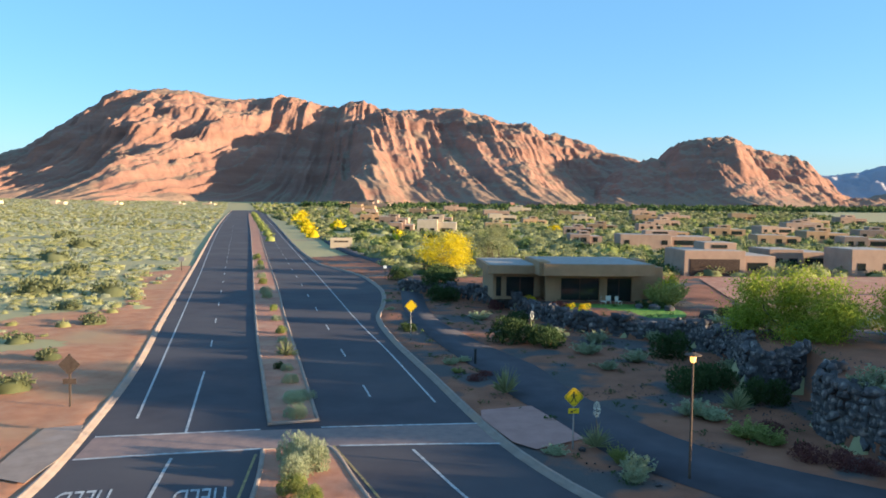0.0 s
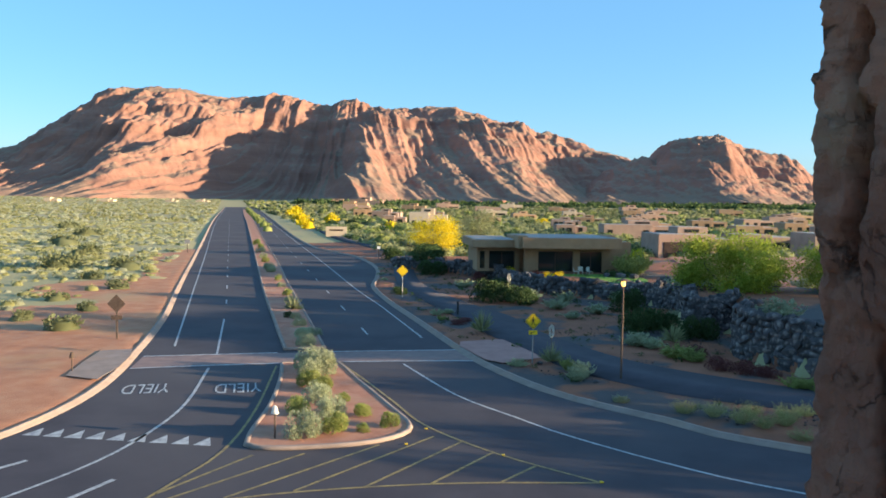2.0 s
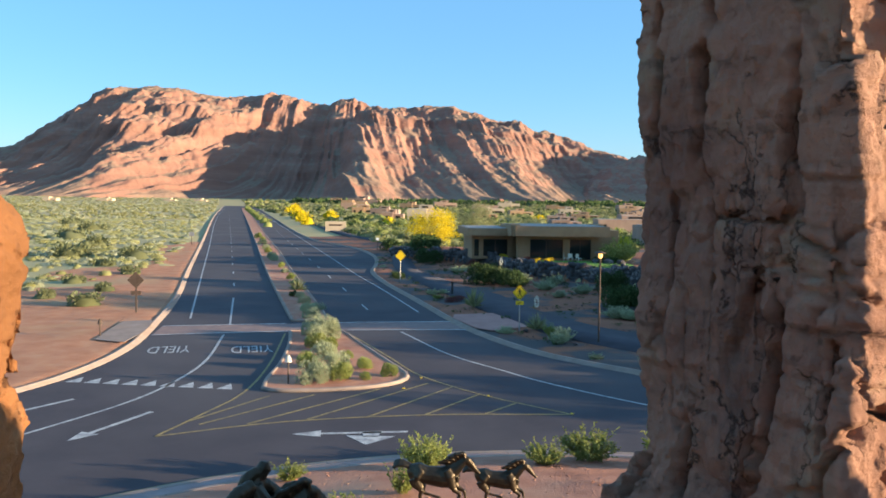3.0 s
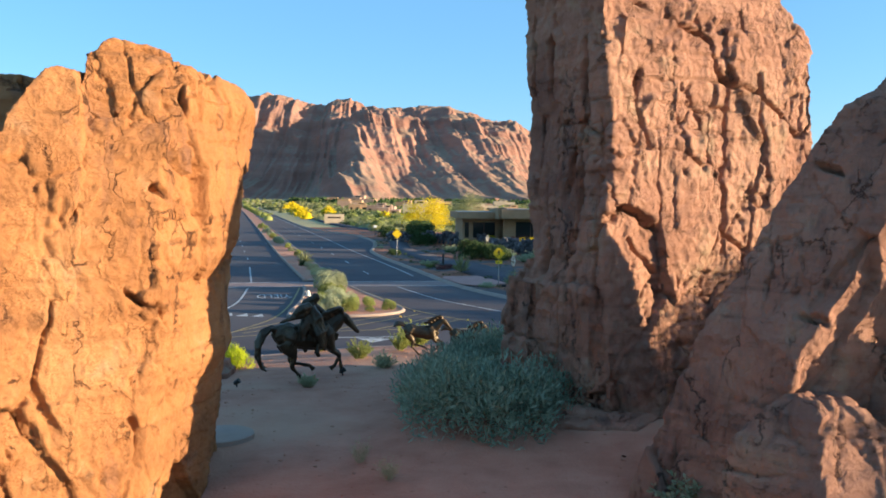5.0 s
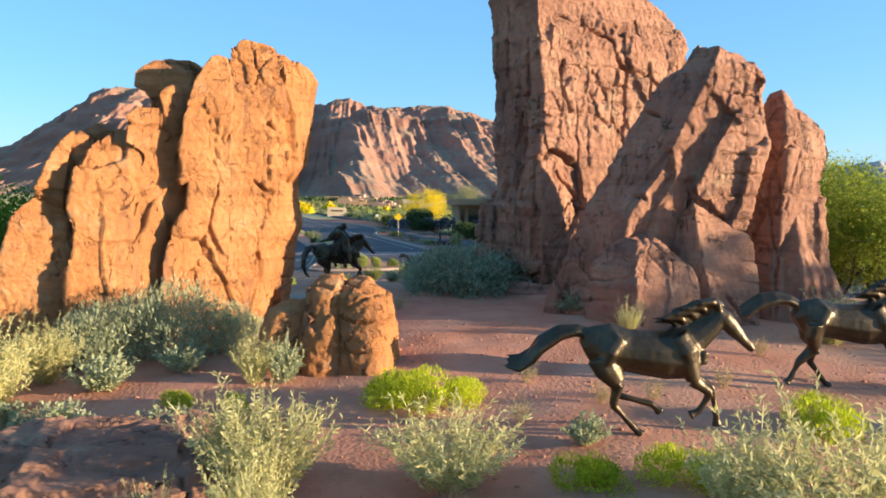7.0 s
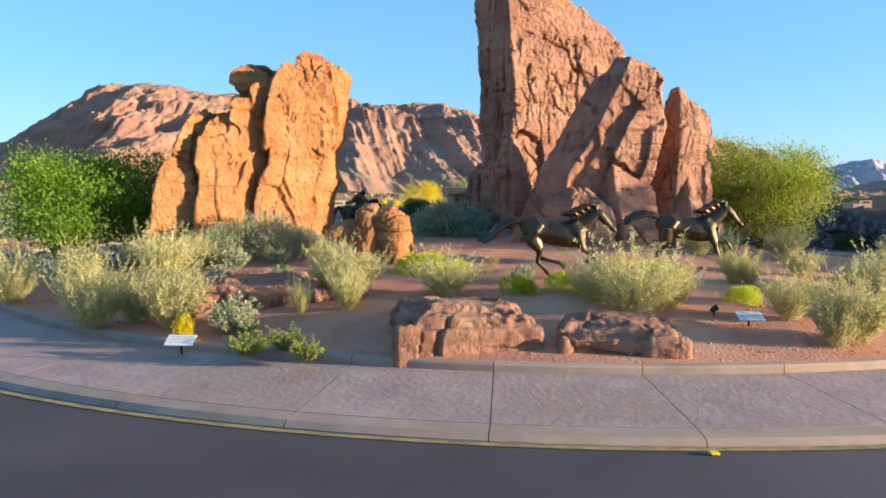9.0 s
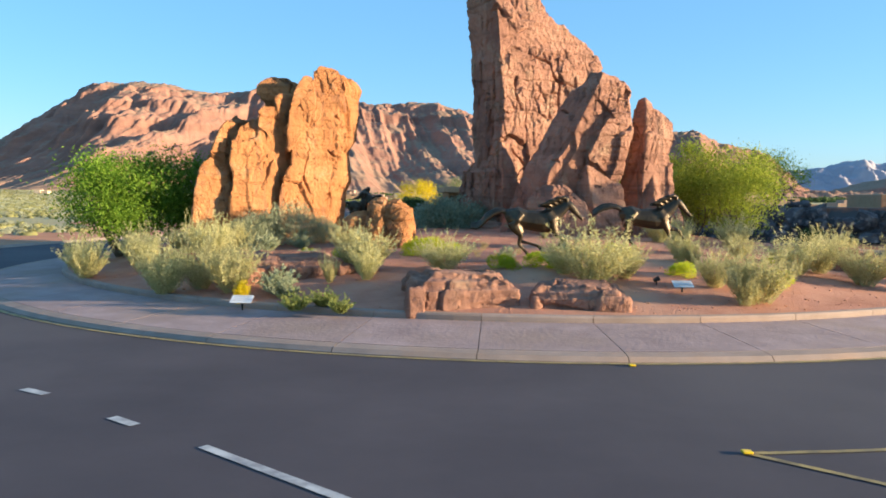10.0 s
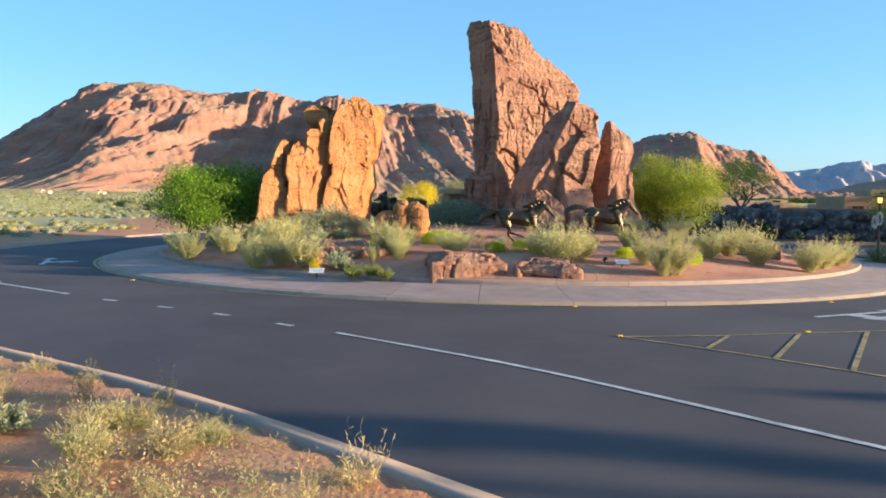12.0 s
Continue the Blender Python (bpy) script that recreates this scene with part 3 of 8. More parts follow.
tagged(new("kerb_west", kerb_mesh("kerb_west", KERB_LEFT, KERB, 0.12)), "pinkish concrete kerb and gutter along the road", "kerb", kind="structure")
tagged(new("kerb_east", kerb_mesh("kerb_east", KERB_RIGHT, KERB)), "pinkish concrete kerb and gutter along the road", "kerb", kind="structure")

# trail beside the road
TRAIL_LEFT = spline([along(330, 27), along(200, 21.5), (-16.6, 137), (-13.3, 108), (-10.8, 85.9), (-6.4, 68.2), (-3.9, 60.4), (-2.3, 54.3), (0.2, 47.5), (1.3, 44), (4.5, 38.7), (9, 35.2), (16, 31.5), (28, 27)], 1.5)
TRAIL_RIGHT = spline([along(330, 30), along(200, 24.5), (-12.9, 138), (-10.6, 108), (-8.2, 86), (-4.6, 73.5), (-1.9, 66.4), (0.0, 62.0), (1.2, 56), (3.4, 49.8), (6.2, 44.3), (10.6, 40.2), (17, 36), (29, 31)], 1.5)
def resampled(line, n):
    s = np.concatenate([[0], np.cumsum(np.linalg.norm(np.diff(line, axis=0), axis=1))])
    k = np.linspace(0, s[-1], n)
    return np.stack([np.interp(k, s, line[:, 0]), np.interp(k, s, line[:, 1])], 1)


tl, tr = resampled(TRAIL_LEFT, 200), resampled(TRAIL_RIGHT, 200)
tv = np.concatenate([np.c_[tl, np.full(200, 0.20)], np.c_[tr, np.full(200, 0.20)], np.c_[tl, np.full(200, -0.1)], np.c_[tr, np.full(200, -0.1)]])
tf = np.array([q for i in range(199) for q in ((i, i + 200, i + 201, i + 1), (i, i + 1, i + 401, i + 400), (i + 200, i + 600, i + 601, i + 201))], dtype=np.int32)
tagged(new("trail", mesh_from("trail", tv, tf, TRAIL)), "dark asphalt walking trail curving beside the road", "path", kind="structure")

# planting bed between road, trail and stone walls, laid just above the ground
bx, by = np.meshgrid(np.arange(-46, 69, 0.6), np.arange(8, 180, 0.6))
bd = line_distance(KERB_RIGHT[::2], bx, by)
b_road = inside(ROAD_EDGE, bx, by)
bd = np.where(b_road, -bd, bd)
bz = ground_z(bx, by) + (0.08 - ground_z(bx, by)) * smooth(5.0, 1.5, bd) + 0.03 + 0.05 * smooth(0.8, 2.5, bd) * vnoise(np.stack([bx * 0.5, by * 0.5, bx * 0], -1).reshape(-1, 3), 9).reshape(bx.shape)
bz = -0.12 + (np.where(bd < 0.6, 0.09, bz) + 0.12) * smooth(-0.35, 0.35, bd)
keep = inside(bed_line, bx, by) & ~b_road | (b_road & (bd > -0.85) & (by > 9) & (by < 160))
idx = np.arange(bx.size).reshape(bx.shape)
cellsq = keep[:-1, :-1] & keep[:-1, 1:] & keep[1:, 1:] & keep[1:, :-1]
bf = np.stack([idx[:-1, :-1], idx[:-1, 1:], idx[1:, 1:], idx[1:, :-1]], -1)[cellsq]
tagged(new("planting_bed", mesh_from("planting_bed", np.stack([bx, by, bz], -1).reshape(-1, 3), bf, BERM, True)), "red soil bed with patches of dark gravel", "ground", kind="structure")


def flat(name, outline, z, mat, label, category, thick=0.0):
    bm = bmesh.new()
    face = bm.faces.new([bm.verts.new((x, y, z)) for x, y in outline])
    bm.normal_update()
    if face.normal.z < 0:
        face.normal_flip()
    if thick:
        r = bmesh.ops.extrude_face_region(bm, geom=[face])
        for v in [g for g in r["geom"] if isinstance(g, bmesh.types.BMVert)]:
            v.co.z += thick
    bmesh.ops.triangulate(bm, faces=bm.faces[:])
    return tagged(new(name, from_bm(name, bm, mat)), label, category, kind="structure")


flat("crossing", [(-22.3, 44.4), (-14.9, 46.2), (-4.2, 48.2), (-3.0, 44.9), (-10.6, 44.0), (-21.7, 41.2)], 0.006, BRICK, "reddish stamped concrete crosswalk over the avenue", "crosswalk")
flat("ramp_east", [(-4.0, 50.2), (-1.0, 51.4), (1.0, 45.5), (-1.6, 43.6), (-2.6, 44.6), (-4.0, 48.6)], 0.17, PAD, "red concrete pad joining crosswalk and trail", "pavement", 0.02)
flat("ramp_west", [(-23.55, 45.9), (-25.1, 45.2), (-24.6, 42.0), (-23.9, 38.6), (-21.95, 37.9), (-22.15, 41), (-22.75, 43.8)], 0.15, KERB, "tan concrete sidewalk ramp at the kerb", "pavement", 0.02)

# bare red verge west of the avenue
vx, vy = np.meshgrid(np.arange(-64, -2, 0.6), np.arange(-60, 140, 0.6))
vd = line_distance(KERB_LEFT[::2], vx, vy)
vd = np.where(inside(ROAD_EDGE, vx, vy), -vd, vd)
edge_n = verge_edge(vx, vy)
vk = (vd < edge_n) & (vd > -0.85)
vz = ground_z(vx, vy) + (0.07 - ground_z(vx, vy)) * smooth(5.0, 1.5, vd) + 0.03 + 0.03 * smooth(0.8, 2.5, vd) * vnoise(np.stack([vx * 0.6, vy * 0.6, vx * 0], -1).reshape(-1, 3), 72).reshape(vx.shape)
vz = -0.12 + (np.where(vd < 0.6, 0.09, vz) + 0.12) * smooth(-0.35, 0.35, vd)
vi = np.arange(vx.size).reshape(vx.shape)
vq = vk[:-1, :-1] & vk[:-1, 1:] & vk[1:, 1:] & vk[1:, :-1]
vf = np.stack([vi[:-1, :-1], vi[:-1, 1:], vi[1:, 1:], vi[1:, :-1]], -1)[vq]
tagged(new("verge_soil", mesh_from("verge_soil", np.stack([vx, vy, vz], -1).reshape(-1, 3), vf, VERGE, True)), "bare red sandy verge along the road", "ground", kind="structure")

# ------------------------------------------------------------------ road markings
paint_count = {"white": [], "yellow": []}


def paint(line, width, colour, z=0.012):
    v, f = strip(line, -width / 2, width / 2, z)
    paint_count[colour].append((v, f))


def poly_paint(points, colour, z=0.012):
    pts = np.c_[np.asarray(points, float), np.full(len(points), z)]
    if len(pts) == 3:
        pts = np.vstack([pts, pts[2:3]])
    paint_count[colour].append((pts, np.array([[0, 1, 2, 3]], dtype=np.int32)))


def uline(points, step=3.0):
    return spline([along(u, v) for u, v in points], step)


paint(uline([(52, -7.05), (120, -7.1), (369, -7.2), (900, -2.5)]), 0.13, "white")
paint(uline([(50, -0.25), (90, 0.1), (180, 1.9), (474, 6.8), (900, 14.6)]), 0.11, "yellow")
paint(uline([(50, 1.9), (90, 2.4), (120, 3.2), (200, 4.6), (371, 8.1), (900, 16.5)]), 0.11, "yellow")
paint(uline([(52, 8.75), (68, 9.05), (84, 9.1), (125, 10.0), (260, 12.5), (500, 17.5)]), 0.13, "white")
paint(spline([along(48.8, -4.5), along(58, -4.25), along(63, -4.1)], 1.5), 0.13, "white")
for k in range(26):
    u0 = 72 + 12.2 * k
    paint(np.array([along(u0, -4.0 + 0.006 * (u0 - 60)), along(u0 + 3.0, -4.0 + 0.006 * (u0 - 57))]), 0.12, "white")
    paint(np.array([along(u0 - 18, 5.5 + 0.02 * (u0 - 78)), along(u0 - 15, 5.5 + 0.02 * (u0 - 75))]), 0.12, "white")
paint(spline([(-22.3, 44.5), (-18.5, 45.4), (-14.9, 46.3)]), 0.2, "white", 0.014)
paint(spline([(-12.0, 46.9), (-8, 47.6), (-4.2, 48.2)]), 0.2, "white", 0.014)
paint(spline([(-21.7, 41.2), (-18, 42.3), (-14.1, 43.3)]), 0.2, "white", 0.014)
paint(spline([(-10.6, 44.0), (-7, 44.5), (-3.0, 44.9)]), 0.2, "white", 0.014)
paint(spline([(-7.2, 43.7), (-4.2, 36.8), (-1.6, 33.0), (0.6, 30.1), (4.9, 26.0), (9.5, 23.2), (15, 19.5)]), 0.14, "white")
paint(spline([(-17.6, 41.7), (-16.3, 34.6), (-16.1, 30.4), (-16.6, 26.2), (-18.3, 21.7), (-20.6, 16.5)]), 0.14, "white")
# southern leg: entry line, dashes round the ring, hatching
paint(spline([(-5.7, -25.9), (-2.0, -29.1), (0.5, -31.8), (2.5, -34.1), (10, -42.5), (26, -60)]), 0.14, "white")
for a, b in (((-18.5, -16.9), (-14.9, -19.5)), ((-13.3, -20.7), (-12.8, -20.95)), ((-11.2, -22.0), (-10.75, -22.25)), ((-9.3, -23.2), (-8.8, -23.5)), ((-7.3, -24.7), (-6.85, -25.05))):
    paint(np.array([a, b]), 0.16, "white")
paint(spline([(-22.8, -10.5), (-18.5, -16.9)]), 0.16, "white")
paint(spline([(0.9, -25.9), (3.3, -25.6), (5.7, -25.0), (7.8, -24.5), (12, -22.7), (18, -18.6), (20.5, -16)]), 0.10, "yellow")
paint(spline([(0.9, -25.9), (2.9, -27.7), (4.9, -29.8), (10.5, -35.6), (22, -48)]), 0.10, "yellow")
for a, b in (((2.5, -27.2), (3.5, -25.65)), ((3.5, -28.3), (5.4, -25.2)), ((4.5, -29.4), (7.3, -24.7)), ((6.6, -31.6), (10.6, -23.5)), ((8.6, -33.7), (13.8, -21.7)), ((10.7, -35.8), (16.8, -19.6))):
    paint(np.array([a, b]), 0.11, "yellow")
# northern splitter hatching
paint(spline([(-13.9, 21.5), (-13.2, 24.5), (-12.6, 27.8), (-12.9, 33.5), (-14.1, 42.5)]), 0.12, "yellow")
paint(spline([(-13.9, 21.5), (-10.8, 23.2), (-7.7, 24.2), (-4, 24.9), (0.7, 25.2)]), 0.12, "yellow")
paint(spline([(0.7, 25.2), (-2.6, 28.0), (-5.4, 31.5), (-7.0, 35.2), (-8.9, 39.6), (-10.9, 44)]), 0.12, "yellow")
for a, b in (((-12.9, 23.0), (-9.6, 27.6)), ((-11.2, 23.2), (-7.0, 28.8)), ((-9.2, 23.9), (-5.0, 30.0)), ((-7.0, 24.4), (-3.9, 29.4)), ((-4.9, 24.8), (-2.8, 28.1)), ((-2.6, 25.1), (-1.3, 26.8)), ((-13.4, 23.4), (-11.4, 27.3))):
    paint(np.array([a, b]), 0.12, "yellow")
for k in range(9):                                     # give-way triangles
    x0 = -20.8 + 0.86 * k
    y0 = 29.1 - 0.1 * k
    poly_paint([(x0, y0), (x0 + 0.7, y0 - 0.05), (x0 + 0.35, y0 + 1.0)], "white")


def arrow(x, y, turn, hooked):
    """A lane arrow pointing along local -x."""
    c, s = math.cos(radians(turn)), math.sin(radians(turn))
    w = lambda q: [(x + c * a - s * b, y + s * a + c * b) for a, b in q]
    poly_paint(w([(-1.0, -0.1), (2.0, -0.1), (2.0, 0.1), (-1.0, 0.1)]), "white")
    poly_paint(w([(-1.0, -0.38), (-2.0, 0.0), (-1.0, 0.38)]), "white")
    if hooked:
        poly_paint(w([(0.3, 0.1), (0.9, 0.1), (0.75, 0.7), (0.25, 0.7)]), "white")
        poly_paint(w([(-0.1, 0.65), (1.1, 0.65), (0.45, 1.5)]), "white")


arrow(-7.4, 22.3, 8, False)
poly_paint([(-7.0, 22.5), (-6.3, 22.6), (-6.4, 21.9), (-6.9, 21.9)], "white")
poly_paint([(-7.5, 22.0), (-5.8, 22.0), (-6.7, 21.0)], "white")
arrow(-15.9, 22.7, 70, False)
arrow(9.0, -21.4, 205, True)
arrow(-21.5, -7.6, 290, True)
arrow(-20.0, 24.5, 60, False)
for colour, mat in (("white", WHITE), ("yellow", YELLOW)):
    v, f = stack_quads(paint_count[colour])
    tagged(new("road_marking_" + colour, mesh_from("road_marking", v, f, mat)), "worn %s painted lines on the asphalt" % colour, "road marking", kind="structure")
a = np.linspace(0, 2 * math.pi, 181)
v, f = strip(np.stack([20.72 * np.cos(a), 20.72 * np.sin(a)], 1), -0.07, 0.07, 0.012)
tagged(new("road_marking_ring", mesh_from("ring_line", v, f, YELLOW)), "yellow painted line round the roundabout island", "road marking", kind="structure")
for x, y, turn in ((-19.1, 36.9, 15), (-14.8, 37.4, 15)):
    fc = bpy.data.curves.new("road_word", "FONT")
    fc.body, fc.size, fc.align_x, fc.align_y, fc.extrude = "YIELD", 1.25, "CENTER", "CENTER", 0.001
    fo = new("road_word", fc)
    fo.matrix_basis = pose(x, y, 0.014, 0, 0, 180 + turn) @ Matrix.Diagonal((0.68, 2.2, 1, 1))
    fo.data.materials.append(WHITE)
    tagged(fo, "faded white word painted on the lane", "road marking", kind="structure")

# ------------------------------------------------------------------ roundabout island
INNER_C, INNER_R = (0.0, 0.9), 18.3


def mound_z(x, y):
    r = np.hypot(np.asarray(x, float) - INNER_C[0], np.asarray(y, float) - INNER_C[1])
    z = np.interp(r, [0, 4, 8, 11.5, 15, 17, 18.3, 19.5], [1.66, 1.6, 1.42, 1.22, 0.86, 0.56, 0.38, 0.30])
    p = np.stack([np.asarray(x, float) * 0.35, np.asarray(y, float) * 0.35, r * 0], -1).reshape(-1, 3)
    return z + (0.10 * fbm(p, 3, 21) * smooth(18.3, 15, r).reshape(-1)).reshape(r.shape)


rr, aa = np.meshgrid(np.concatenate([np.linspace(0.05, 14, 60), np.linspace(14.2, 18.25, 26)]), np.linspace(0, 2 * math.pi, 241))
mx, my = INNER_C[0] + rr * np.cos(aa), INNER_C[1] + rr * np.sin(aa)
tagged(new("island_ground", grid_mesh("island_ground", mx, my, mound_z(mx, my), SOIL)), "red sandy mound in the roundabout", "ground", kind="structure")

# ------------------------------------------------------------------ medians
def median(name, outline, label):
    line = spline(list(outline) + [outline[0]], 0.6)
    line = line[:-1]
    c = line.mean(0)
    area = np.sum(line[:, 0] * np.roll(line[:, 1], -1) - np.roll(line[:, 0], -1) * line[:, 1])
    if area > 0:
        line = line[::-1]
    closed = np.vstack([line, line[:1]])
    ob = tagged(new(name, kerb_mesh(name, closed, KERB, 0.15, 0.0)), "concrete kerb round a planted median", "kerb", kind="structure")
    d = np.gradient(closed, axis=0)[:-1]
    nrm = np.stack([d[:, 1], -d[:, 0]], 1) / np.linalg.norm(d, axis=1, keepdims=True)
    inner = line + nrm * 0.2
    flat(name.replace("kerb", "soil"), inner, 0.11, SOIL, label, "ground")


median("median_kerb_1", [(-14.0, 43.0), (-13.2, 39), (-12.5, 33.8), (-12.2, 29.3), (-11.5, 27.9), (-8.6, 28.3), (-6.6, 29.4), (-5.9, 31.2), (-7.2, 34.7), (-9.1, 39.3), (-10.9, 43.6), (-12.4, 43.4)], "red soil bed in the planted median")
ml = [along(u, v) for u, v in ((49.2, -0.6), (60, -0.55), (90, -0.25), (180, 1.5), (330, 4.2), (474, 6.4), (700, 10.5))]
mr_ = [along(u, v) for u, v in ((49.5, 2.0), (62, 2.25), (90, 2.75), (120, 3.55), (200, 4.9), (371, 8.4), (700, 13.5))]
mline = np.vstack([spline(ml, 1.2), spline(mr_, 1.2)[::-1]])
mline_closed = np.vstack([mline, mline[:1]])
tagged(new("median_kerb_2", kerb_mesh("median_kerb_2", mline_closed, KERB, 0.15, 0.0)), "concrete kerb round a planted median", "kerb", kind="structure")
med_in = np.vstack([spline([along(u, v + 0.22) for u, v in ((49.4, -0.6), (60, -0.55), (90, -0.25), (180, 1.5), (330, 4.2), (474, 6.4), (700, 10.5))], 1.2),
                    spline([along(u, v - 0.22) for u, v in ((49.7, 2.0), (62, 2.25), (90, 2.75), (120, 3.55), (200, 4.9), (371, 8.4), (700, 13.5))], 1.2)[::-1]])
flat("median_soil_2", med_in, 0.11, SOIL, "red soil bed in the planted median", "ground")

# ------------------------------------------------------------------ mountains
def mountain(name, x0, x1, nx, y0, y1, ny, crest, base_y, crest_y, label, seed, spur=(), mat=None, rough=1.0, fingers=1.0):
    """A mesa front: scree fingers below, a banded cliff above them, a broken rim. spur: (x, width, metres) by which the foot stands forward."""
    front = np.linspace(y0, crest_y + 60, int(ny * 0.85))
    X, Y = np.meshgrid(np.linspace(x0, x1, nx), np.concatenate([front, np.linspace(crest_y + 70, y1, ny - len(front))]))
    cx, cz = np.array(crest, float).T

    def field(px, py, pz=0.0):
        return np.stack([px, py, X * 0 + pz], -1).reshape(-1, 3)

    up = (Y - base_y) / (crest_y - base_y)
    H = np.interp((X + 4.8) * crest_y / np.minimum(Y, crest_y) - 4.8, cx, cz) + rough * 2.5 * ridged(field(X / 42, Y * 0 + 3), 3, seed).reshape(X.shape)
    shift = np.zeros_like(X)
    for sx, sw, amount in spur:
        shift += amount * np.exp(-((X - sx) / sw) ** 2)
    shift = shift * (1 - smooth(0.35, 1.0, up))
    lean = X + (Y - base_y) * np.interp(X, [-1200, -500, -250, 200], [-0.85, -0.6, 0.30, 0.40])
    ribs = ridged(field(lean / 120, Y / 900), 2, seed + 3).reshape(X.shape)
    small = ridged(field(lean / 42, Y / 400, 7), 3, seed + 9).reshape(X.shape)
    butt = ridged(field(X / 36 + 1.3 * fbm(field(X / 90, Y / 90), 3, seed + 40).reshape(X.shape), Y / 160, 3), 3, seed + 13).reshape(X.shape)
    low, high = 1 - smooth(0.45, 0.75, up), smooth(0.40, 0.65, up)
    s = up + shift / (crest_y - base_y) + rough * (fingers * low * (0.050 * ribs + 0.052 * small) + high * (0.034 * ribs + 0.020 * butt + 0.018 * small))
    wob = 0.045 * fbm(field(X / 110, Y / 110, 5), 4, seed + 17).reshape(X.shape)
    g = np.interp(s + wob, [-0.05, 0.0, 0.12, 0.30, 0.50, 0.60, 0.64, 0.74, 0.77, 0.86, 0.885, 0.96, 1.0, 1.4, 2.2], [0, 0.0, 0.07, 0.20, 0.40, 0.51, 0.60, 0.70, 0.78, 0.87, 0.925, 0.98, 1.0, 1.0, 0.7])
    fine = fbm(field(X / 16, Y / 16), 4, seed + 20, 0.6).reshape(X.shape)
    strata = np.sin((H * g) * 0.42 + 1.5 * vnoise(field(X / 150, Y / 150), seed + 50).reshape(X.shape))
    Z = 6 + H * g + rough * (3.4 * fine + 0.5 * strata * high) * smooth(0.03, 0.3, g) - 8 * (s < 0)
    return tagged(new(name, grid_mesh(name, X, Y, Z, mat or MOUNTAIN)), label, "mountain", kind="structure")


mountain("mountain_1", -1750, 700, 900, 1270, 2500, 370,
         [(-1627, 30), (-1413, 77), (-1231, 115), (-1155, 135), (-1125, 156), (-1065, 189), (-1004, 227), (-967, 251), (-956, 265), (-922, 277), (-855, 282), (-796, 284), (-737, 279), (-693, 273), (-634, 261), (-538, 263), (-487, 271), (-443, 258), (-392, 246), (-341, 247), (-275, 257), (-239, 243), (-195, 230), (-137, 231), (-86, 240), (-21, 239), (15, 225), (52, 216), (95, 202), (153, 206), (189, 180), (218, 184), (247, 177), (297, 156), (327, 139), (355, 132), (427, 115), (528, 81), (640, 20)],
         1480, 2050, "long red sandstone mesa with cliffs and scree slopes", 31, spur=((-190, 80, 175), (-390, 120, -210), (-700, 110, 70), (60, 130, 90), (250, 60, -90), (-1000, 120, 60)))
mountain("mountain_2", 180, 960, 360, 1430, 2100, 190,
         [(257, 13), (281, 43), (311, 68), (378, 99), (397, 104), (425, 99), (433, 115), (457, 140), (481, 146), (505, 147), (514, 155), (526, 147), (560, 153), (584, 150), (609, 133), (646, 121), (670, 120), (695, 112), (732, 100), (757, 78), (782, 58), (807, 34), (826, 20)],
         1490, 1760, "dark red rocky hill with a jagged crest", 57, spur=((520, 80, 60),), rough=1.2, fingers=0.6)
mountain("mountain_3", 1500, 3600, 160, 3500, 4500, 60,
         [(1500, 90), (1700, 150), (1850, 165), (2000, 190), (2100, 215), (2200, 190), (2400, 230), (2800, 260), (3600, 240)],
         3550, 3950, "far mountain range with pale haze in its colour", 77, mat=FAR_MOUNTAIN, rough=1.6)
mountain("mountain_4", 1130, 1900, 120, 1700, 2400, 70,
         [(1130, 0), (1160, 40), (1230, 70), (1300, 95), (1450, 130), (1900, 160)], 1740, 2000, "red rocky ridge beyond the village", 91, rough=0.8)

# ------------------------------------------------------------------ rock formations
def block(*rings):
    """A closed hewn block lofted through rings (z, corner, corner, ...); a corner is (x, y) or (x, y, z)."""
    n = len(rings[0]) - 1
    verts = [(c[0], c[1], c[2] if len(c) > 2 else r[0]) for r in rings for c in r[1:]]
    faces = [tuple(range(n))[::-1], tuple((len(rings) - 1) * n + k for k in range(n))]
    for i in range(len(rings) - 1):
        for k in range(n):
            a, b = i * n + k, i * n + (k + 1) % n
            faces.append((a, b, b + n, a + n))
    return verts, faces


def lobe(sections, n=28):
    """A rounded block from sections (z, cx, cy, rx, ry, turn, squareness)."""
    rings = []
    for z, cx, cy, rx, ry, turn, k in sections:
        c, s = math.cos(radians(turn)), math.sin(radians(turn))
        ring = [z]
        for j in range(n):
            a = 2 * math.pi * j / n
            r = (abs(math.cos(a)) ** k + abs(math.sin(a)) ** k) ** (-1 / k)
            lx, ly = r * math.cos(a) * rx, r * math.sin(a) * ry
            ring.append((cx + lx * c - ly * s, cy + lx * s + ly * c))
        rings.append(tuple(ring))
    return block(*rings)


